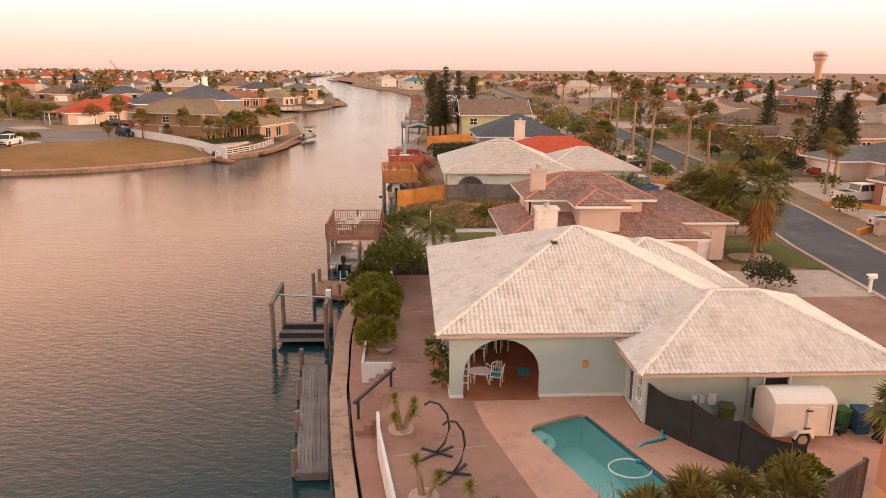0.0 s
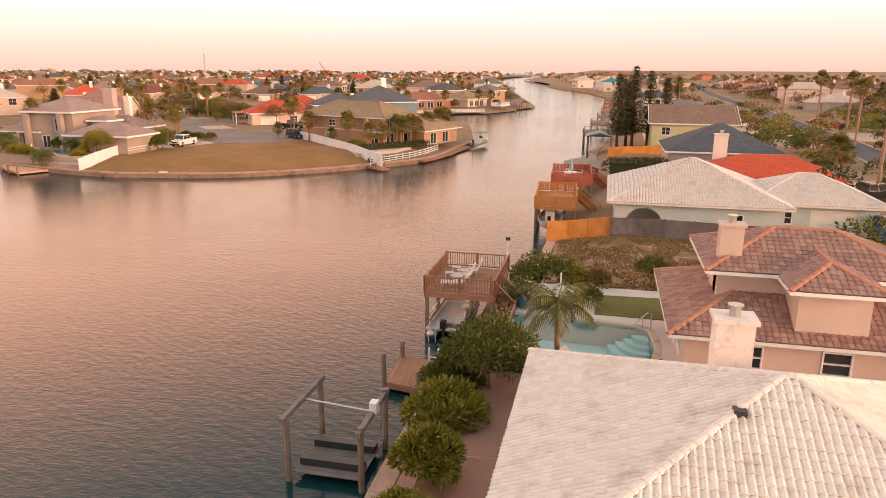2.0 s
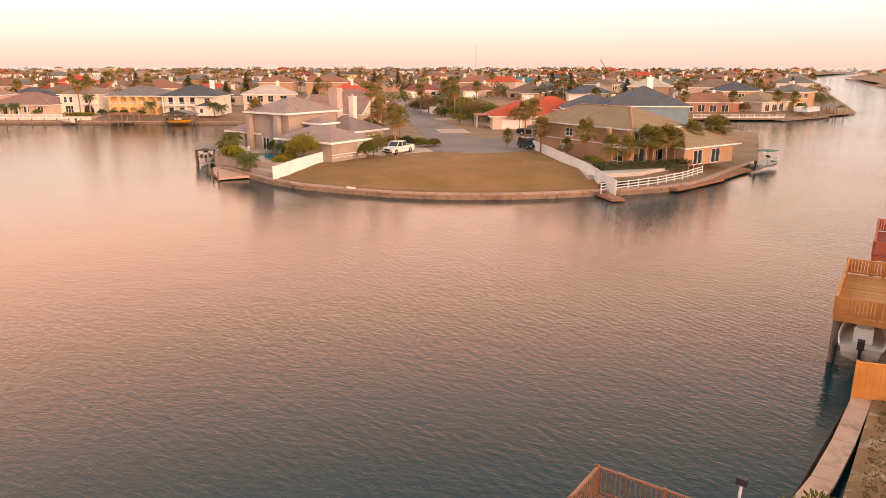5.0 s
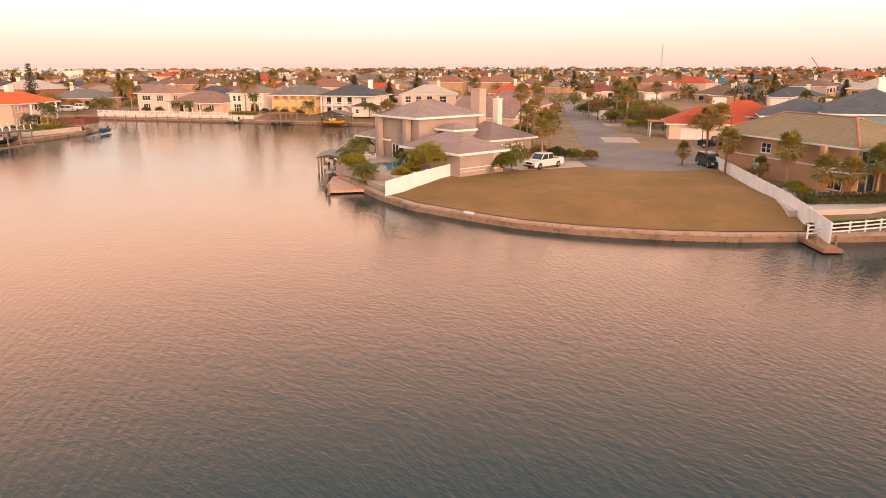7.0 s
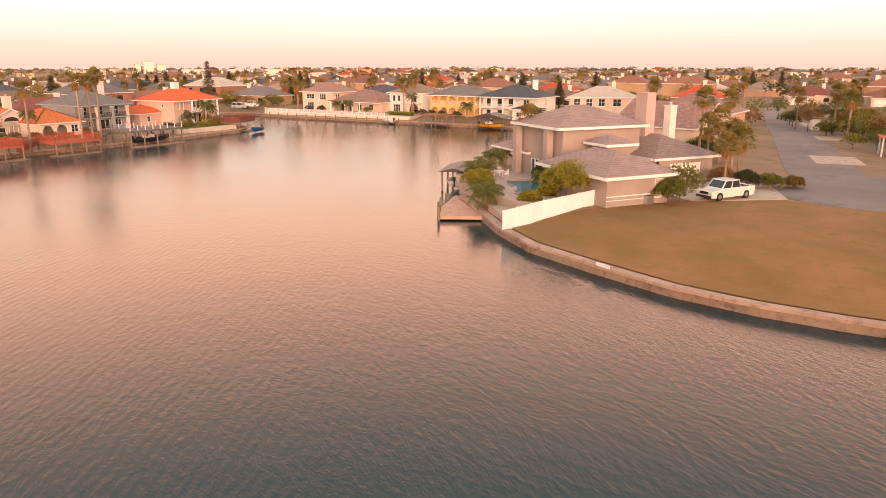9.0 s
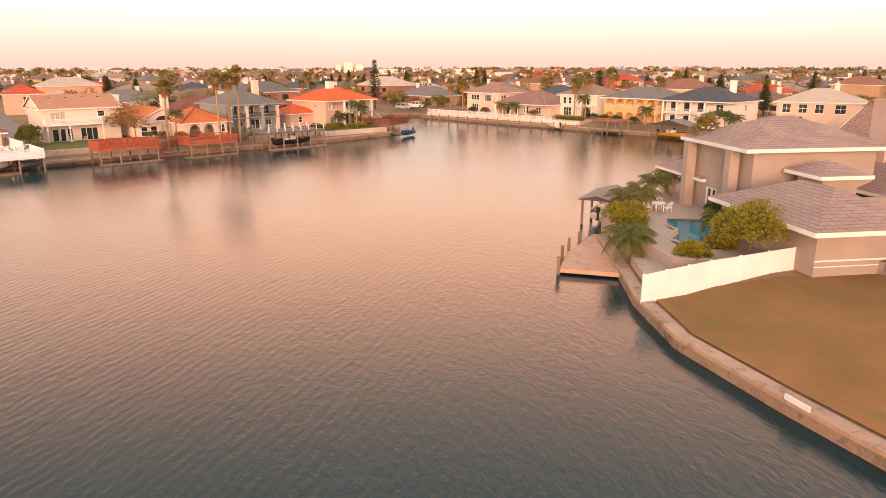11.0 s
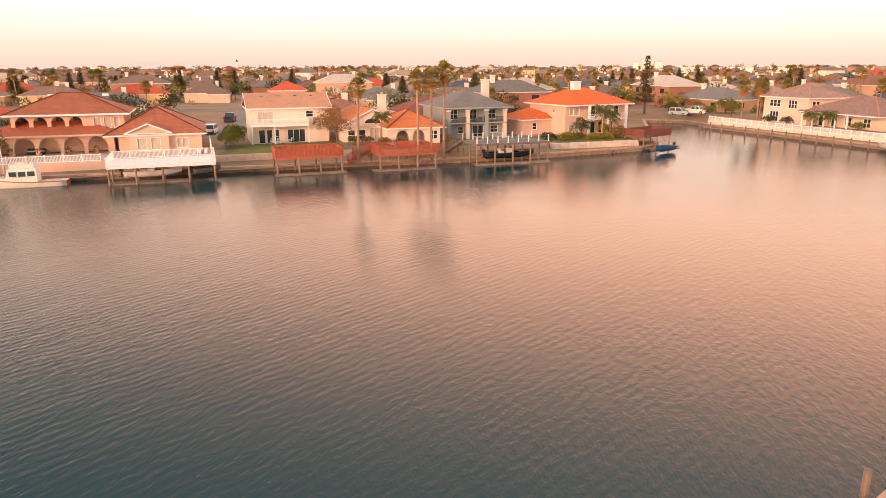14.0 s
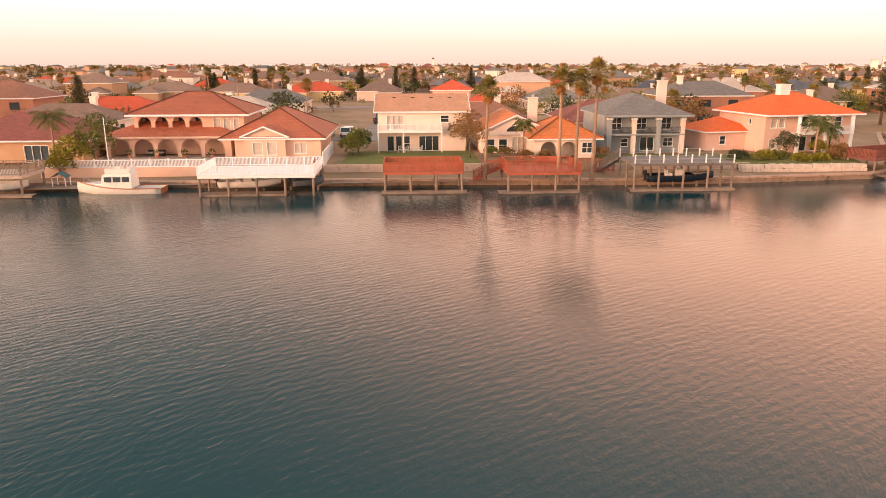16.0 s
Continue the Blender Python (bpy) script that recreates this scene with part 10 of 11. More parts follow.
block(n4, 0, 1.8, 15, 12, 0, 5.2, STUCCO["white"], WHITE, s=[(1, 2.4, 0, 2.1, "slide"), (4, 5.4, 0, 2.1, "slide"), (7, 8.4, 2.9, 4.8, "slide"), (1, 2.4, 2.9, 4.8, "slide"), (4, 5.4, 2.9, 4.8, "slide"), (11, 12.6, 3.2, 4.6, "win")], e=[(4, 5.4, 3.2, 4.6, "win")])
part("gallery_floor", Geo().box(0, 0, 2.5, 9.8, 1.79, 2.7), WHITE, n4)
for k in range(4):
    part("column", Geo().box(0.05 + 3.1 * k, 0.05, 0, 0.35 + 3.1 * k, 0.35, 5.1), WHITE, n4)
for k in range(3):
    g = Geo()
    rail(g, (0.35 + 3.1 * k, 0.2, 2.7), (3.15 + 3.1 * k, 0.2, 2.7), 0.85, 0.16)
    part("balustrade", g, WHITE, n4)
roof_parts(n4, "hip", -0.7, -0.7, 15.7, 12.7, 5.25, 0.40, ROOFS[2], STUCCO["white"], WHITE, None)
block(n4, 9.8, -1.6, 15.2, 2.4, 0, 2.6, STUCCO["white"], WHITE, s=[(1, 2, 0.8, 1.9, "win")])
roof_parts(n4, "hip", 9.3, -2.1, 15.7, 3.4, 2.6, 0.35, ROOFS[2], STUCCO["white"], WHITE, None)
chimney(n4, 11.5, 7.5, 5.3, 9.2, WHITE, 1.1, 0.9, False)
n5 = thing("house", N(52, 20, 1.95, 15), "large cream house with a pale tile roof and tall windows", "house")
block(n5, 0, 0, 15, 12, 0, 5.0, STUCCO["cream"], WHITE, s=[(1, 2.6, 2.8, 4.6, "win"), (4, 5.6, 2.8, 4.6, "win"), (7, 8.6, 2.8, 4.6, "win"), (10.5, 12.5, 2.8, 4.6, "win"), (2, 5, 0, 2.2, "slide")])
roof_parts(n5, "hip", -0.7, -0.7, 15.7, 12.7, 5.05, 0.38, ROOFS[6], STUCCO["cream"], WHITE, None)
chimney(n5, 10, 8, 5.3, 8.6, OFFWHITE)
pg = thing("waterside_pergola", N(23.5, -2.4, 0), "brown timber pergola deck on piles", "pergola")
for x in (0, 3.2, 6.4):
    for y in (0, 3.0):
        part("post", Geo().box(x - 0.12, y - 0.12, -1.5, x + 0.12, y + 0.12, 3.0), TIMBER, pg)
g = Geo()
planks(g, -0.3, -0.3, 6.7, 3.3, 0.8, along="x")
part("floor", g, TIMBER, pg)
part("beam", Geo().box(-0.5, -0.1, 2.75, 6.9, 0.1, 3.0).box(-0.5, 2.9, 2.75, 6.9, 3.1, 3.0), BROWN_TIMBER, pg)
for k in range(9):
    part("rafter", Geo().box(-0.2 + 0.8 * k, -0.6, 3.0, -0.08 + 0.8 * k, 3.6, 3.15), BROWN_TIMBER, pg)
boathouse(*(NORTH @ Vector((38.0, -4.2, 0)))[:2], 8.0, 4.4, 34, GREY_METAL, "brown-roofed boathouse over a yellow boat", 3.0)
skiff(N(39, -2.4, 0.6, 0), 6.2, 2.1, "bright yellow boat under the boathouse roof", glossy("yellow_gelcoat", (0.75, 0.36, 0.03), 0.3), True)
skiff(N(13.5, -2.4, 0.5, 160), 5.0, 2.1, "white boat with a cover at the boardwalk", None, False)
hedge(*(NORTH @ Vector((7.6, 4.2, 0)))[:2], *(NORTH @ Vector((15, 4.2, 0)))[:2], 1.95, 0.9, 1.1, LIME_LEAF, "yellow-green clipped hedge along the bank")
for s, n, hgt, cr in ((8.8, 9, 8, 1.9), (10.6, 11, 9, 1.9), (15.4, 14, 9.5, 2.0), (-32, 12, 7, 2.0), (-34.5, 15, 6.5, 2.0), (-38, 13, 7, 2.0), (22, 24, 8, 2.0)):
    fan_palm(*(NORTH @ Vector((s, n, 1.95))), hgt, cr, 0.9, "shaggy fan palm on the north bank", "bank palms")
for s, n, hgt in ((13.6, 6, 5.0), (-12, 6.5, 2.4), (-8.5, 7, 2.6), (31.5, 4.5, 3.2), (48.6, 5.0, 3.0), (51, 4, 2.4)):
    feather_palm(*(NORTH @ Vector((s, n, 1.95))), hgt, 2.2, "feather palm on the north bank", "feather palms")
for s, n in ((20, 6), (23, 6.4), (16.5, 6.8), (29, 4), (-3, 8), (-18, 6.5), (-22, 6)):
    shrub(*(NORTH @ Vector((s, n, 1.95))), 1.4, 1.2, RND.choice((DARK_LEAF, LEAF)), "rounded shrub on the bank", 450, 0.22)
for s, n, hgt in ((-55, -2, 14), (-52, 30, 9), (-2, 34, 11)):
    conifer(*(NORTH @ Vector((s, n, 1.95))), hgt, 2.3, "tall tiered Norfolk pine")
vehicle(N(-48, 1.0, 2.0, 20), "suv", PAINT["silver"], "silver car parked behind the seawall")
vehicle(N(-50.5, 7.0, 2.0, 20), "pickup", PAINT["white"], "white truck parked behind the seawall")
KEEP_OUT += [(*(NORTH @ Vector((s, n, 0)))[:2], r) for s, n, r in ((-21, 14, 10), (-6, 16, 10), (6, 19, 9), (25, 14, 11), (41, 12, 11), (58, 26, 11), (-50, 5, 6), (-12, 3, 8), (10, 3, 8), (30, 2, 8))]

for x, y, hgt, r, mt, label in ((-180.7, 50.5, 3.4, 1.7, LEAF, "round green bush beside the pale house"), (-161.6, 21.2, 5.4, 3.0, LEAF, "broad green tree beside the villa"), (-152.4, 31.0, 3.6, 2.2, LIME_LEAF, "flowering yellow-green bush near the dock"),
                                (-189.4, 62.5, 5.6, 2.4, RUST_LEAF, "bare rusty tree beside the pale house"), (-230.0, 58.1, 6.5, 5.0, LEAF, "wide green tree mass behind the houses"), (-234.0, 66.4, 6.5, 5.0, LEAF, "wide green tree mass behind the houses"),
                                (-240.0, 74.0, 6.0, 4.6, LIME_LEAF, "wide green tree mass behind the houses")):
    tree(x, y, 1.9, hgt, r, mt, label, 1500, 0.3, 0.35, "bank trees")


# ---- the next peninsula along the channel, and the houses at its far end ----
def coast_house(x, y, z, turn, w, d, top, roof, wall, label):
    ob = thing("house", pose(x, y, z, 0, 0, turn), label, "house", "channel houses")
    lv = [(1.5 + 3.4 * k, 3.6 + 3.4 * k, 0.1, 2.1, "slide") for k in range(int((w - 2) / 3.4))]
    if top > 4:
        lv += [(a, b, 3.2, 4.6, "win") for a, b, _, _, _ in lv]
    block(ob, 0, 0, w, d, 0, top, wall, WHITE, s=lv, e=[(2, 3.6, 0.8, 2.0, "win")])
    roof_parts(ob, "hip", -0.6, -0.6, w + 0.6, d + 0.6, top + 0.05, 0.45, roof, wall, WHITE, None, 0.22)
    chimney(ob, w * 0.65, d * 0.6, top, top + 3.2, WHITE)
    return ob


coast_house(-75, 265.5, 1.95, 34, 17, 10, 2.8, ROOFS[3], STUCCO["brick"], "low brick house with a rust shingle roof by the channel")
coast_house(-56, 280, 1.95, 68, 13, 11, 2.8, OLIVE_TILE, STUCCO["cream"], "cream house with an olive tile roof on the point")
coast_house(-50.5, 297, 1.95, 70, 11, 9, 5.2, ROOFS[0], STUCCO["tan"], "tan two-storey house with a grey hip roof")
coast_house(-70, 290, 1.95, 40, 12, 10, 5.4, ROOFS[2], STUCCO["tan"], "tan two-storey house with a slate roof and chimney")
coast_house(-17, 498, 2.1, -75, 14, 11, 5.4, ROOFS[6], STUCCO["white"], "white two-storey house at the bend of the channel")
coast_house(-13, 478, 2.1, -80, 13, 11, 5.4, ROOFS[8], STUCCO["white"], "white house with a teal roof beside the channel")
coast_house(-34, 548, 2.1, -70, 14, 11, 5.4, ROOFS[6], STUCCO["white"], "white two-storey house at the channel end")
coast_house(-228, 416, 1.95, 20, 16, 12, 3.2, ROOFS[8], STUCCO["cream"], "cream house with a bright teal metal roof")
KEEP_OUT += [(-68, 274, 13), (-56, 287, 12), (-50, 302, 11), (-70, 299, 11), (-14, 492, 9), (-30, 541, 9), (-221, 424, 12)]
fc = fence([(-69, 258.4, 0.95), (-58.5, 265.6, 0.95), (-48.4, 272.6, 0.95)], 1.0, VINYL, "low white rail fence along the channel bank", 2.2, "rail")
dock([(-50, 269.4), (-41.5, 292), (-39.8, 291.4), (-48.2, 268.7)], 0.7, TIMBER, "timber walkway along the channel bank")
stilt_deck(pose(-44.6, 284, 0, 0, 0, 71), 7.0, 4.0, 2.5, WHITE, "white raised deck over a boat slip by the channel", (3, 2), 1.0, rail_mat=VINYL, post_mat=TIMBER)
boathouse(-39.5, 297.5, 6.0, 5.0, 68, GREY_METAL, "grey-roofed boathouse at the point of the channel", 2.9)
for x, y, hgt, r, mt in ((-44.5, 309, 5, 3.4, LEAF), (-47.5, 312, 5, 3.2, LEAF), (-60, 276, 3, 1.8, RUST_LEAF), (-47.5, 291, 2.4, 1.6, LEAF), (-78, 268, 3, 2.0, LEAF)):
    tree(x, y, 1.6, hgt, r, mt, "dense green tree on the channel point", 1200, 0.34, 0.3, "bank trees")
for x, y, hgt in ((-62, 271, 5), (-52, 280, 5), (-49, 288, 4.5), (-73, 262, 5)):
    fan_palm(x, y, 1.7, hgt, 1.8, 0.6, "fan palm on the channel bank", "bank palms")
for s, n, hgt, r in ((-44, 9, 2.2, 1.5), (-53, 12, 3.0, 2.0), (-58, 8, 2.4, 1.6), (-40, 12, 3.4, 2.2), (-62, 14, 3.6, 2.4), (-36, 16, 2.6, 1.8), (-48, 18, 3.0, 2.0)):
    shrub(*(NORTH @ Vector((s, n, 1.93))), hgt, r, RND.choice((LEAF, RUST_LEAF, LIME_LEAF)), "leafy bush behind the seawall street", 600, 0.26, "bank bushes")
settle(1, 34, 23, 27, MAIN_POLY, MAIN_SHORE, 1.95, (-560, -175), (118, 640), 480)
settle(2, 124, 23, 27, MAIN_POLY, MAIN_SHORE, 1.95, (-620, -170), (-260, 118), 440)
settle(3, 43, 23, 27, MAIN_POLY, MAIN_SHORE, 1.95, (-175, -40), (160, 240), 400)
settle(4, 10, 24, 29, MAIN_POLY, MAIN_SHORE, 1.95, (-420, -60), (278, 700), 640)
settle(5, 88, 24, 29, EAST_POLY, EAST_SHORE, 2.1, (-20, 26), (118, 620), 620)
settle(6, 88, 25, 30, EAST_POLY, EAST_SHORE, 2.1, (44, 420), (30, 640), 600)
houses.sort(key=lambda q: q[4])
trees.sort(key=lambda q: q[3])


class Mixed:
    """One mesh of many small shapes in several materials."""

    def __init__(self):
        self.g, self.slot, self.mats = Geo(), [], []

    def add(self, geo, material, m):
        if material not in self.mats:
            self.mats.append(material)
        self.g.join(geo, m)
        self.slot += [self.mats.index(material)] * len(geo.f)

    def done(self, name, label, category):
        ob = single(name, self.g, self.mats[0], label, category, kind="stuff")
        for mt in self.mats[1:]:
            ob.data.materials.append(mt)
        ob.data.polygons.foreach_set("material_index", self.slot)
        return ob


far_houses, far_trees = Mixed(), Mixed()
for i, (x, y, z, turn, dist, two) in enumerate(houses):
    if i < 140:
        town_house(x, y, z, turn, dist > 230, 2 if two else 1)
        continue
    shape, roof, wall = house_style()
    w, d, gw, gx = ((15, 11, 7, 2), (17, 10, 7.5, 9), (14, 12, 6.5, 7), (18, 11, 7, 1))[shape]
    top = 5.7 if two else 3.0
    m = pose(x, y, z, 0, 0, turn) @ pose(-w / 2, -d / 2, 0)
    far_houses.add(Geo().box(0, 0, -0.4, w, d, top).box(gx, -4.5, -0.4, gx + gw, 0.2, 2.8), STUCCO[wall], m)
    r = Geo()
    for sl in hip_slopes(-0.5, -0.5, w + 0.5, d + 0.5, top, 0.46) + hip_slopes(gx - 0.45, -5, gx + gw + 0.45, 4, 2.8, 0.46):
        slope_face(r, *sl)
    far_houses.add(r, ROOFS[roof], m)
    far_houses.add(Geo().box(1.5, d - 0.02, 0.9, 4.0, d + 0.04, 2.2).box(w - 4, d - 0.02, 0.9, w - 1.8, d + 0.04, 2.2).box(w - 3.5, -0.04, 0.9, w - 1.5, 0.02, 2.2), GLASS, m)
    far_houses.add(Geo().box(w * 0.7, d * 0.55, top, w * 0.7 + 1.0, d * 0.55 + 0.8, top + 3.5), STUCCO["white"], m)
rng_f = random.Random(41)
belt = []
for _ in range(3600):
    a, r = radians(rng_f.uniform(-34, 160)), rng_f.uniform(300, 1500)
    x, y = -60 - r * math.sin(a), 60 + r * math.cos(a)
    main = inside((x, y), MAIN_POLY)
    if not (main or inside((x, y), EAST_POLY)) or near_line((x, y), MAIN_SHORE) < 14 or near_line((x, y), EAST_SHORE) < 14:
        continue
    if not main and x > 120 and rng_f.random() < 0.85:
        continue
    belt.append((x, y, 1.95 if main else 2.1))
roofs = 0
for x, y, z in belt:
    if roofs < 420 and rng_f.random() < 0.16 and clear(x, y, 3) and all(near_line((x, y), r) > 14 for r in ROADS):
        roofs += 1
        w, d = rng_f.uniform(12, 19), rng_f.uniform(9, 12)
        top = rng_f.choice((3.0, 3.0, 5.6))
        m = pose(x, y, z, 0, 0, rng_f.choice((10, 34, 124, 80)))
        far_houses.add(Geo().box(-w / 2, -d / 2, -0.4, w / 2, d / 2, top), STUCCO[rng_f.choice(STUCCO_ODDS)], m)
        r = Geo()
        for sl in hip_slopes(-w / 2 - 0.5, -d / 2 - 0.5, w / 2 + 0.5, d / 2 + 0.5, top, 0.46):
            slope_face(r, *sl)
        far_houses.add(r, ROOFS[rng_f.choice(ROOF_ODDS)], m)
far_houses.done("distant_houses", "many low distant houses with hip roofs among trees", "houses")


def small_tree(rng, h, r, count, size):
    g = Geo()
    for b in range(4):
        a = rng.uniform(0, 6.28)
        clump(g, (math.cos(a) * r * 0.45, math.sin(a) * r * 0.45, h * rng.uniform(0.55, 0.8)), r * 0.6, count // 4, size, rng)
    return g


def small_palm(rng, h):
    trunk = Geo().tube([(0, 0, 0), (rng.uniform(-0.3, 0.3), 0, h)], [0.22, 0.16], 5, False)
    crown, dry = Geo(), Geo()
    for i in range(26):
        a, e = i * 2.399, radians(75 - 100 * i / 26)
        dv = Vector((math.cos(a) * math.cos(e), math.sin(a) * math.cos(e), math.sin(e)))
        leaf_quad(crown if i < 19 else dry, (0, 0, h), dv, dv.cross(Vector((0.1, 0.2, 1))).normalized(), 1.9, 0.55, 0.5)
    return trunk, crown, dry


rng_t = random.Random(23)
CARS = [o for o in scene.objects if o.parent is None and o.get("category") in ("car", "truck", "vehicle", "pickup", "pickup truck")]
CROWNS = [[small_tree(rng_t, h, 2.5, 70, 0.9) for h in (3.6, 4.8, 6.2)] for _ in range(2)]
PALMS = [small_palm(rng_t, h) for h in (6.5, 8, 9.5)]
near_palms = near_trees = 0
for x, y, z, dist in trees:
    k = RND.random()
    if not clear(x, y, -7) or any(near_line((x, y), r) < 6 for r in ROADS) or (dist > 330 and k > 0.8):
        continue
    leaf = RND.choice((LEAF, RUST_LEAF, DARK_LEAF, RUST_LEAF, RUST_LEAF, LIME_LEAF))
    if k < 0.3 and near_palms < 190:
        near_palms += 1
        fan_palm(x, y, z, RND.choice((6, 7, 9)), 1.7, 0.7, "distant fan palm lit by the low sun")
    elif k < 0.36 and dist < 300:
        conifer(x, y, z, RND.choice((8, 10)), 2.2)
    elif k >= 0.36 and near_trees < 250:
        near_trees += 1
        tree(x, y, z, RND.choice((3.5, 4.5, 6)), 2.6, leaf, "garden tree between the houses", 300, 0.55)
    elif k < 0.3:
        t, c, dry = RND.choice(PALMS)
        m = pose(x, y, z, 0, 0, RND.uniform(0, 360))
        far_trees.add(t, TRUNK, m)
        far_trees.add(c, PALM_LEAF, m)
        far_trees.add(dry, DRY_LEAF, m)
    else:
        far_trees.add(RND.choice(RND.choice(CROWNS)), leaf, pose(x, y, z, 0, 0, RND.uniform(0, 360)))
for _ in range(5200):
    q = RND.choice(houses)
    a, r = RND.uniform(0, 6.28), RND.uniform(9, 19)
    x, y = q[0] + r * math.cos(a), q[1] + r * math.sin(a)
    if q[4] < 60 or any(near_line((x, y), rd) < 6 for rd in ROADS) or near_line((x, y), MAIN_SHORE) < 9 or near_line((x, y), EAST_SHORE) < 9 or not clear(x, y, -7):
        continue
    far_trees.add(CROWNS[0][0], RND.choice((LEAF, RUST_LEAF, RUST_LEAF, LIME_LEAF, DARK_LEAF)), pose(x, y, q[2] - 0.9, 0, 0, RND.uniform(0, 360)) @ Matrix.Scale(RND.uniform(0.45, 0.9), 4))
GARDEN = [small_tree(rng_t, h, r, 320, 0.36) for h, r in ((1.6, 1.3), (2.4, 1.7), (3.8, 2.2), (5.0, 2.6))]
for k in range(250):
    y = RND.uniform(58, 250)
    mid = 30.5 + max(0, y - 56) * 0.115 if y < 140 else 40 + (y - 140) * 0.05
    x = mid + RND.choice((-1, 1)) * RND.uniform(4.6, 24)
    if x < 17 or not clear(x, y, -6) or near_line((x, y), STREET) < 4.4 or any((x - o.location.x) ** 2 + (y - o.location.y) ** 2 < 30 for o in CARS):
        continue
    far_trees.add(GARDEN[min(3, int(RND.random() ** 1.7 * 4))], RND.choice((LEAF, LEAF, RUST_LEAF, LIME_LEAF, DARK_LEAF)), pose(x, y, 2.08, 0, 0, RND.uniform(0, 360)))
for x, y, z in belt:
    if clear(x, y, 0) and all(near_line((x, y), r) > 8 for r in ROADS):
        far_trees.add(RND.choice(CROWNS[0]), RND.choice((LEAF, RUST_LEAF, RUST_LEAF, DARK_LEAF)), pose(x, y, z - 0.6, 0, 0, RND.uniform(0, 360)) @ Matrix.Scale(RND.uniform(0.8, 1.5), 4))
far_trees.done("distant_trees", "distant rust-tinted garden trees, shrubs and palms between roofs", "trees")

# ---- roof tiles laid over the two nearest roofs ----
def tile_material(name, c1, c2, stain):
    m, n, l, p = nodes_of(name)
    tc = n.new("ShaderNodeTexCoord").outputs["Object"]
    geo = n.new("ShaderNodeNewGeometry").outputs["Random Per Island"]
    info = n.new("ShaderNodeObjectInfo").outputs["Random"]
    add = n.new("ShaderNodeMath")
    add.operation = "FRACT"
    plus = n.new("ShaderNodeMath")
    l.new(geo, plus.inputs[0])
    l.new(info, plus.inputs[1])
    l.new(plus.outputs[0], add.inputs[0])
    col = blend(n, l, add.outputs[0], c1, c2)
    where = n.new("ShaderNodeNewGeometry").outputs["Position"]
    dirt = ramp(n, l, noise_tex(n, l, where, 0.9, 6.0, 0.7), 0.52, 0.80)
    col = blend(n, l, dirt, col, stain)
    col = blend(n, l, 0.3, col, blend(n, l, noise_tex(n, l, where, 30.0, 3.0), (0.35, 0.35, 0.35), (0.65, 0.65, 0.65)), "OVERLAY")
    l.new(col, p.inputs["Base Color"])
    p.inputs["Roughness"].default_value = 0.75
    return m


def tile_shape(w, length, barrel):
    """One tile, lower edge at y = 0, lying on z = 0; its tail rests on the course below."""
    g = Geo()
    if barrel:
        prof = [(-w / 2, 0.0), (-w * 0.3, 0.004), (-w * 0.16, 0.038), (0.06 * w, 0.052), (w * 0.26, 0.036), (w * 0.38, 0.004), (w / 2, 0.0)]
    else:
        prof = [(-w * 0.49, 0.012), (-w * 0.36, 0.012), (-w * 0.3, 0.036), (w * 0.3, 0.036), (w * 0.36, 0.012), (w * 0.49, 0.012)]
    k = len(prof)
    g.v += [(x, 0, z + 0.035) for x, z in prof] + [(x, length, z + 0.005) for x, z in prof] + [(x, 0, z + 0.01) for x, z in prof]
    g.f += [(j, j + 1, k + j + 1, k + j) for j in range(k - 1)] + [(2 * k + j, 2 * k + j + 1, j + 1, j) for j in range(k - 1)]
    return g


def lay_tiles(roof, slopes, w, length, shape, material, singles):
    """Tiles in courses over the slopes; on the slopes named in singles each tile is a part."""
    me = shape.mesh("roof_tile", material)
    rest = Geo()
    rng, count = random.Random(3), 0
    for si, (a, b, top) in enumerate(slopes):
        a, b = Vector(a), Vector(b)
        u = (b - a).normalized()
        pts = [a, b] + [Vector(p) for p in top]
        nrm = (b - a).cross(pts[2] - b).normalized()
        if nrm.z < 0:
            nrm = -nrm
        v = nrm.cross(u)
        flat = [((p - a).dot(u), (p - a).dot(v)) for p in pts]
        vmax = max(q[1] for q in flat)
        for r in range(int(vmax / length) + 1):
            y = r * length
            for c in range(int((b - a).length / w) + 1):
                x = (c + 0.5 + rng.uniform(-0.02, 0.02)) * w
                if not inside((x, y + length * 0.5), flat):
                    continue
                o = a + u * x + v * (y + rng.uniform(-0.012, 0.012)) + nrm * (0.006 + rng.uniform(0, 0.008))
                m = Matrix(((u.x, v.x, nrm.x, o.x), (u.y, v.y, nrm.y, o.y), (u.z, v.z, nrm.z, o.z), (0, 0, 0, 1)))
                if si in singles and count < 300:
                    count += 1
                    part("roof_tile", me, None, roof).matrix_local = m
                else:
                    rest.join(shape, m)
    ob = part("upper_tiles", rest, material, roof)
    ob["kind"] = "stuff"


def roofs_of(house):
    return [c for c in house.children if c.name.split(".")[0] == "roof"]


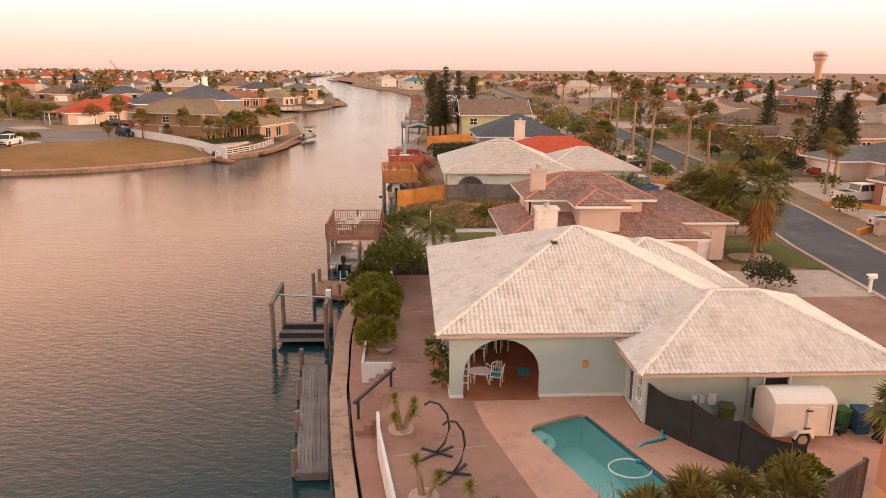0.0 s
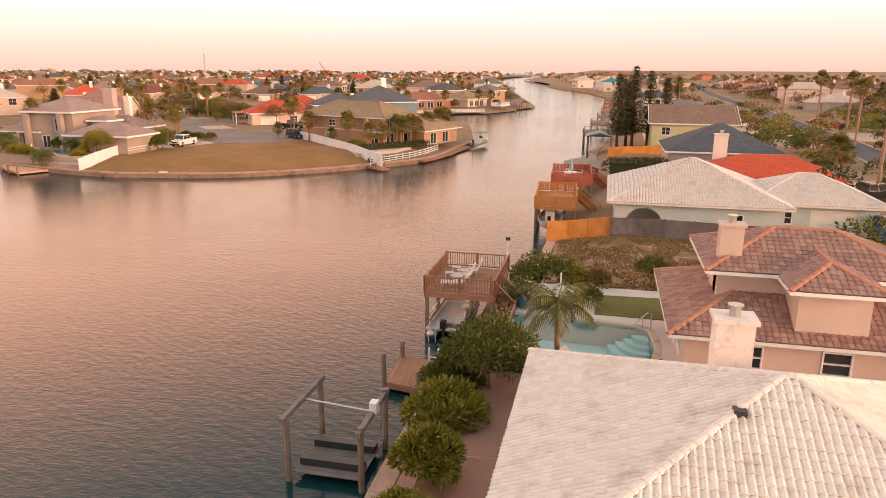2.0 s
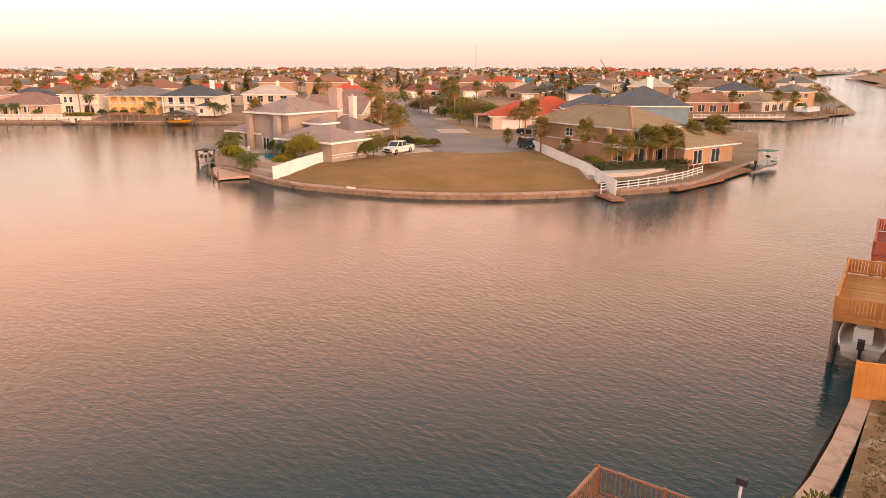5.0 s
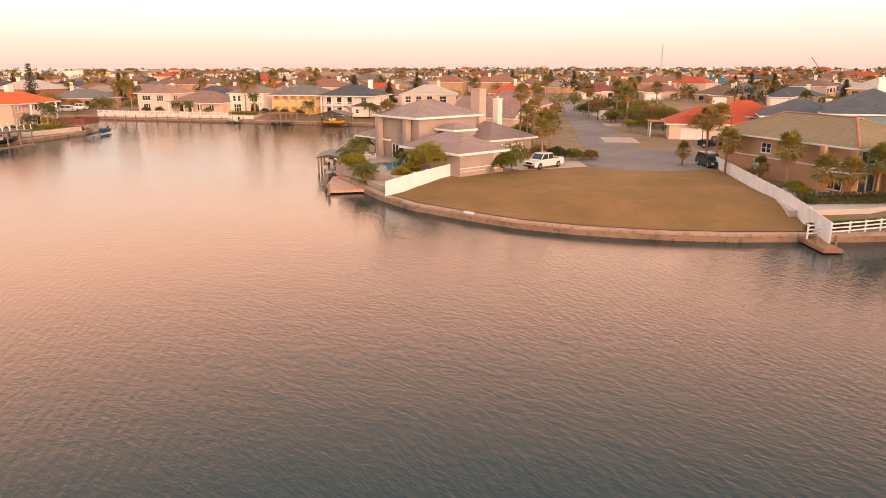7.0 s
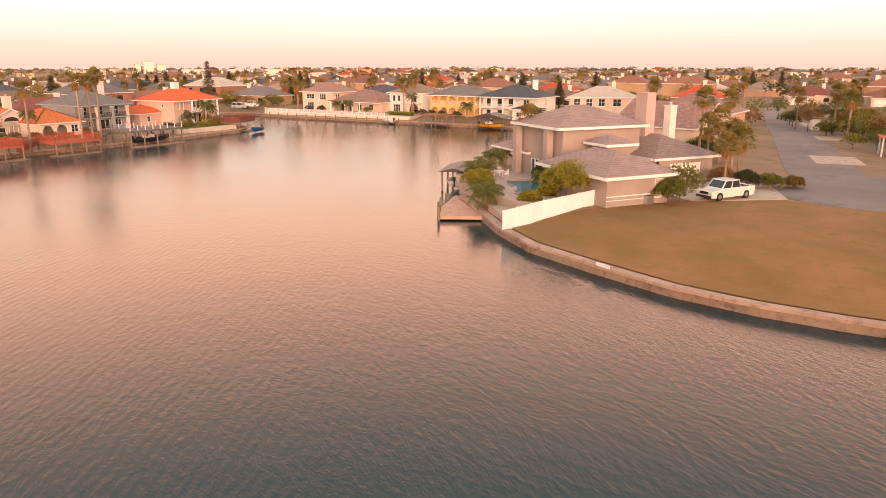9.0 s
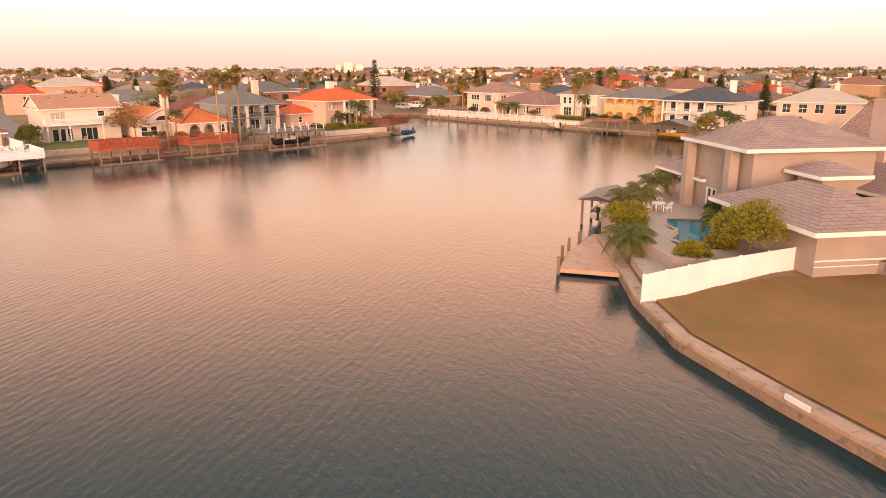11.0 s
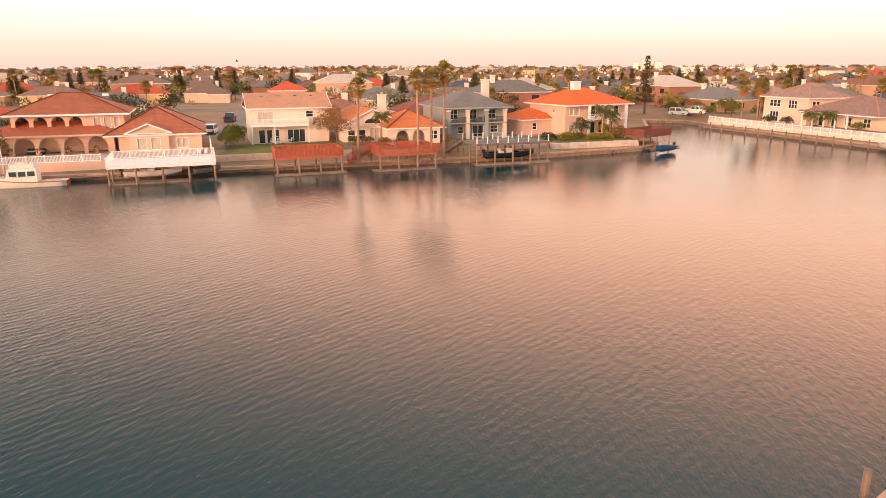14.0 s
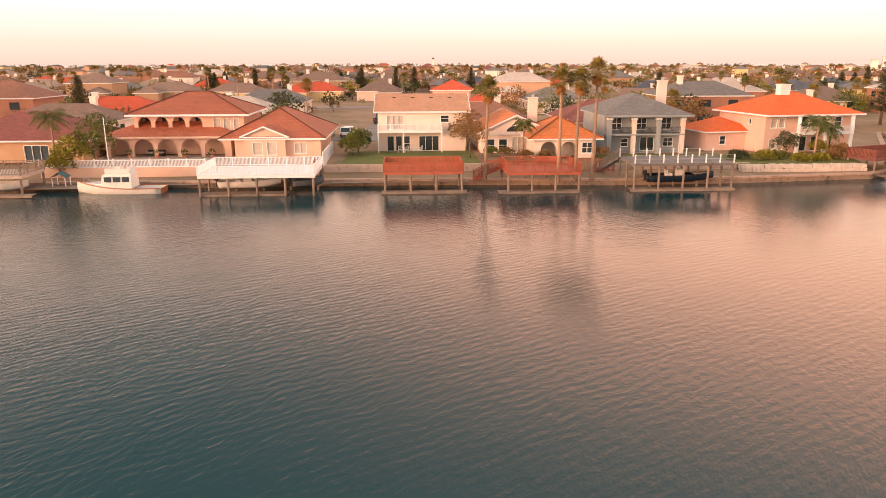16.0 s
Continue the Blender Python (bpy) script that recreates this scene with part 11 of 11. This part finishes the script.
WHITE_PIECE = tile_material("whitewashed_tile_piece", (0.75, 0.66, 0.60), (0.84, 0.76, 0.70), (0.48, 0.38, 0.32))
BROWN_PIECE = tile_material("brown_tile_piece", (0.27, 0.145, 0.12), (0.42, 0.25, 0.205), (0.19, 0.125, 0.11))
barrel, flat_tile = tile_shape(0.2, 0.31, True), tile_shape(0.28, 0.34, False)
ra = roofs_of(house_a)
lay_tiles(ra[0], hip_slopes(-0.6, -0.3, 13.7, 13.75, 2.93, 0.41), 0.2, 0.28, barrel, WHITE_PIECE, ())
lay_tiles(ra[1], hip_slopes(6.8, -3.3, 17.6, 5.6, 2.47, 0.405), 0.2, 0.28, barrel, WHITE_PIECE, (0,))
lay_tiles(ra[2], hip_slopes(7.2, 5.7, 15.2, 13.5, 2.9, 0.41), 0.2, 0.28, barrel, WHITE_PIECE, ())
rb = roofs_of(house_b)
for k, q in enumerate(((-0.3, -0.1, 13.8, 10.0, 2.35, 0.42), (1.3, 2.2, 10.6, 8.9, 4.65, 0.42), (4.3, 0.0, 8.1, 6.4, 4.6, 0.42), (8.0, 2.4, 16.8, 10.2, 2.95, 0.40))):
    lay_tiles(rb[k], hip_slopes(*q), 0.28, 0.31, flat_tile, BROWN_PIECE, (3,) if k == 1 else ())
rd = roofs_of(house_d)
lay_tiles(rd[0], hip_slopes(-0.5, -0.7, 14.2, 14.2, 2.65, 0.42), 0.24, 0.36, barrel, WHITE_PIECE, ())
lay_tiles(rd[1], hip_slopes(11.0, 1.8, 22.2, 11.4, 2.6, 0.42), 0.24, 0.36, barrel, WHITE_PIECE, ())


# ---- how far each stretch of the drawn plan moves to fit the camera's view ----
VIEW_FIT = ((3, 32, 0, 0), (-9, 42, 0.2, -0.3), (-8, 55, 1.3, -2.6), (5, 55, 0.9, -2.6), (25, 48, 1.9, -1.8), (-3, 82, 2.5, -3.2), (-7.6, 97, 3.4, -5.6), (40, 78, 3.3, -4.5),
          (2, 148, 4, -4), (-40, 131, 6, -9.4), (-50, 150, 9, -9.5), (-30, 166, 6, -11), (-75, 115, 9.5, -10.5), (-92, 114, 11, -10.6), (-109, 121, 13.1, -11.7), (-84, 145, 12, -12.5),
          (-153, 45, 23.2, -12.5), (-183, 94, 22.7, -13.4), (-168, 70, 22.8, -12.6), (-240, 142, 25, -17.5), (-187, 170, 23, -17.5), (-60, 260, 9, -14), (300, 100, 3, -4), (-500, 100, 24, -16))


def view_shift(xy):
    """The shift of each of many points: a mean of the fitted shifts, the nearest counting most."""
    known = np.array(VIEW_FIT, float)
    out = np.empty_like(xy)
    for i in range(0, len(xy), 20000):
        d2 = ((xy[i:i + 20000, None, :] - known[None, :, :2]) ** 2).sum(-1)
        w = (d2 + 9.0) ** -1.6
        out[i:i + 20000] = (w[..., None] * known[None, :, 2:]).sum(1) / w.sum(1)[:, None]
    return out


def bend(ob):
    """Shifts a long piece of the setting point by point, to fit the camera's view."""
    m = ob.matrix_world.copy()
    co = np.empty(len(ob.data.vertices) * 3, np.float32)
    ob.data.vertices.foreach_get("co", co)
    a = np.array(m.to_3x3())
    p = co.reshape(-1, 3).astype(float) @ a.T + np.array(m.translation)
    p[:, :2] += view_shift(p[:, :2])
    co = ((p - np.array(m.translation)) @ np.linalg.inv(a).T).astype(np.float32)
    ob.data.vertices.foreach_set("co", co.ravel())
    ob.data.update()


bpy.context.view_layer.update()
# long pieces bend, others move whole, to sit right in the camera's view
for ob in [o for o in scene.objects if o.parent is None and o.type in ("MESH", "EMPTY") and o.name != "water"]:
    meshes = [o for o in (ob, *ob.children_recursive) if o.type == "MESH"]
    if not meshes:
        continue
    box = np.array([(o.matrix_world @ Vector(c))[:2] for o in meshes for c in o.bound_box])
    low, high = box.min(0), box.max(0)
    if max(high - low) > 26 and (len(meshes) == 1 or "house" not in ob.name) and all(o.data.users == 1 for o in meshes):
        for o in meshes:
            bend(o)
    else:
        dx, dy = view_shift((low + high)[None] / 2)[0]
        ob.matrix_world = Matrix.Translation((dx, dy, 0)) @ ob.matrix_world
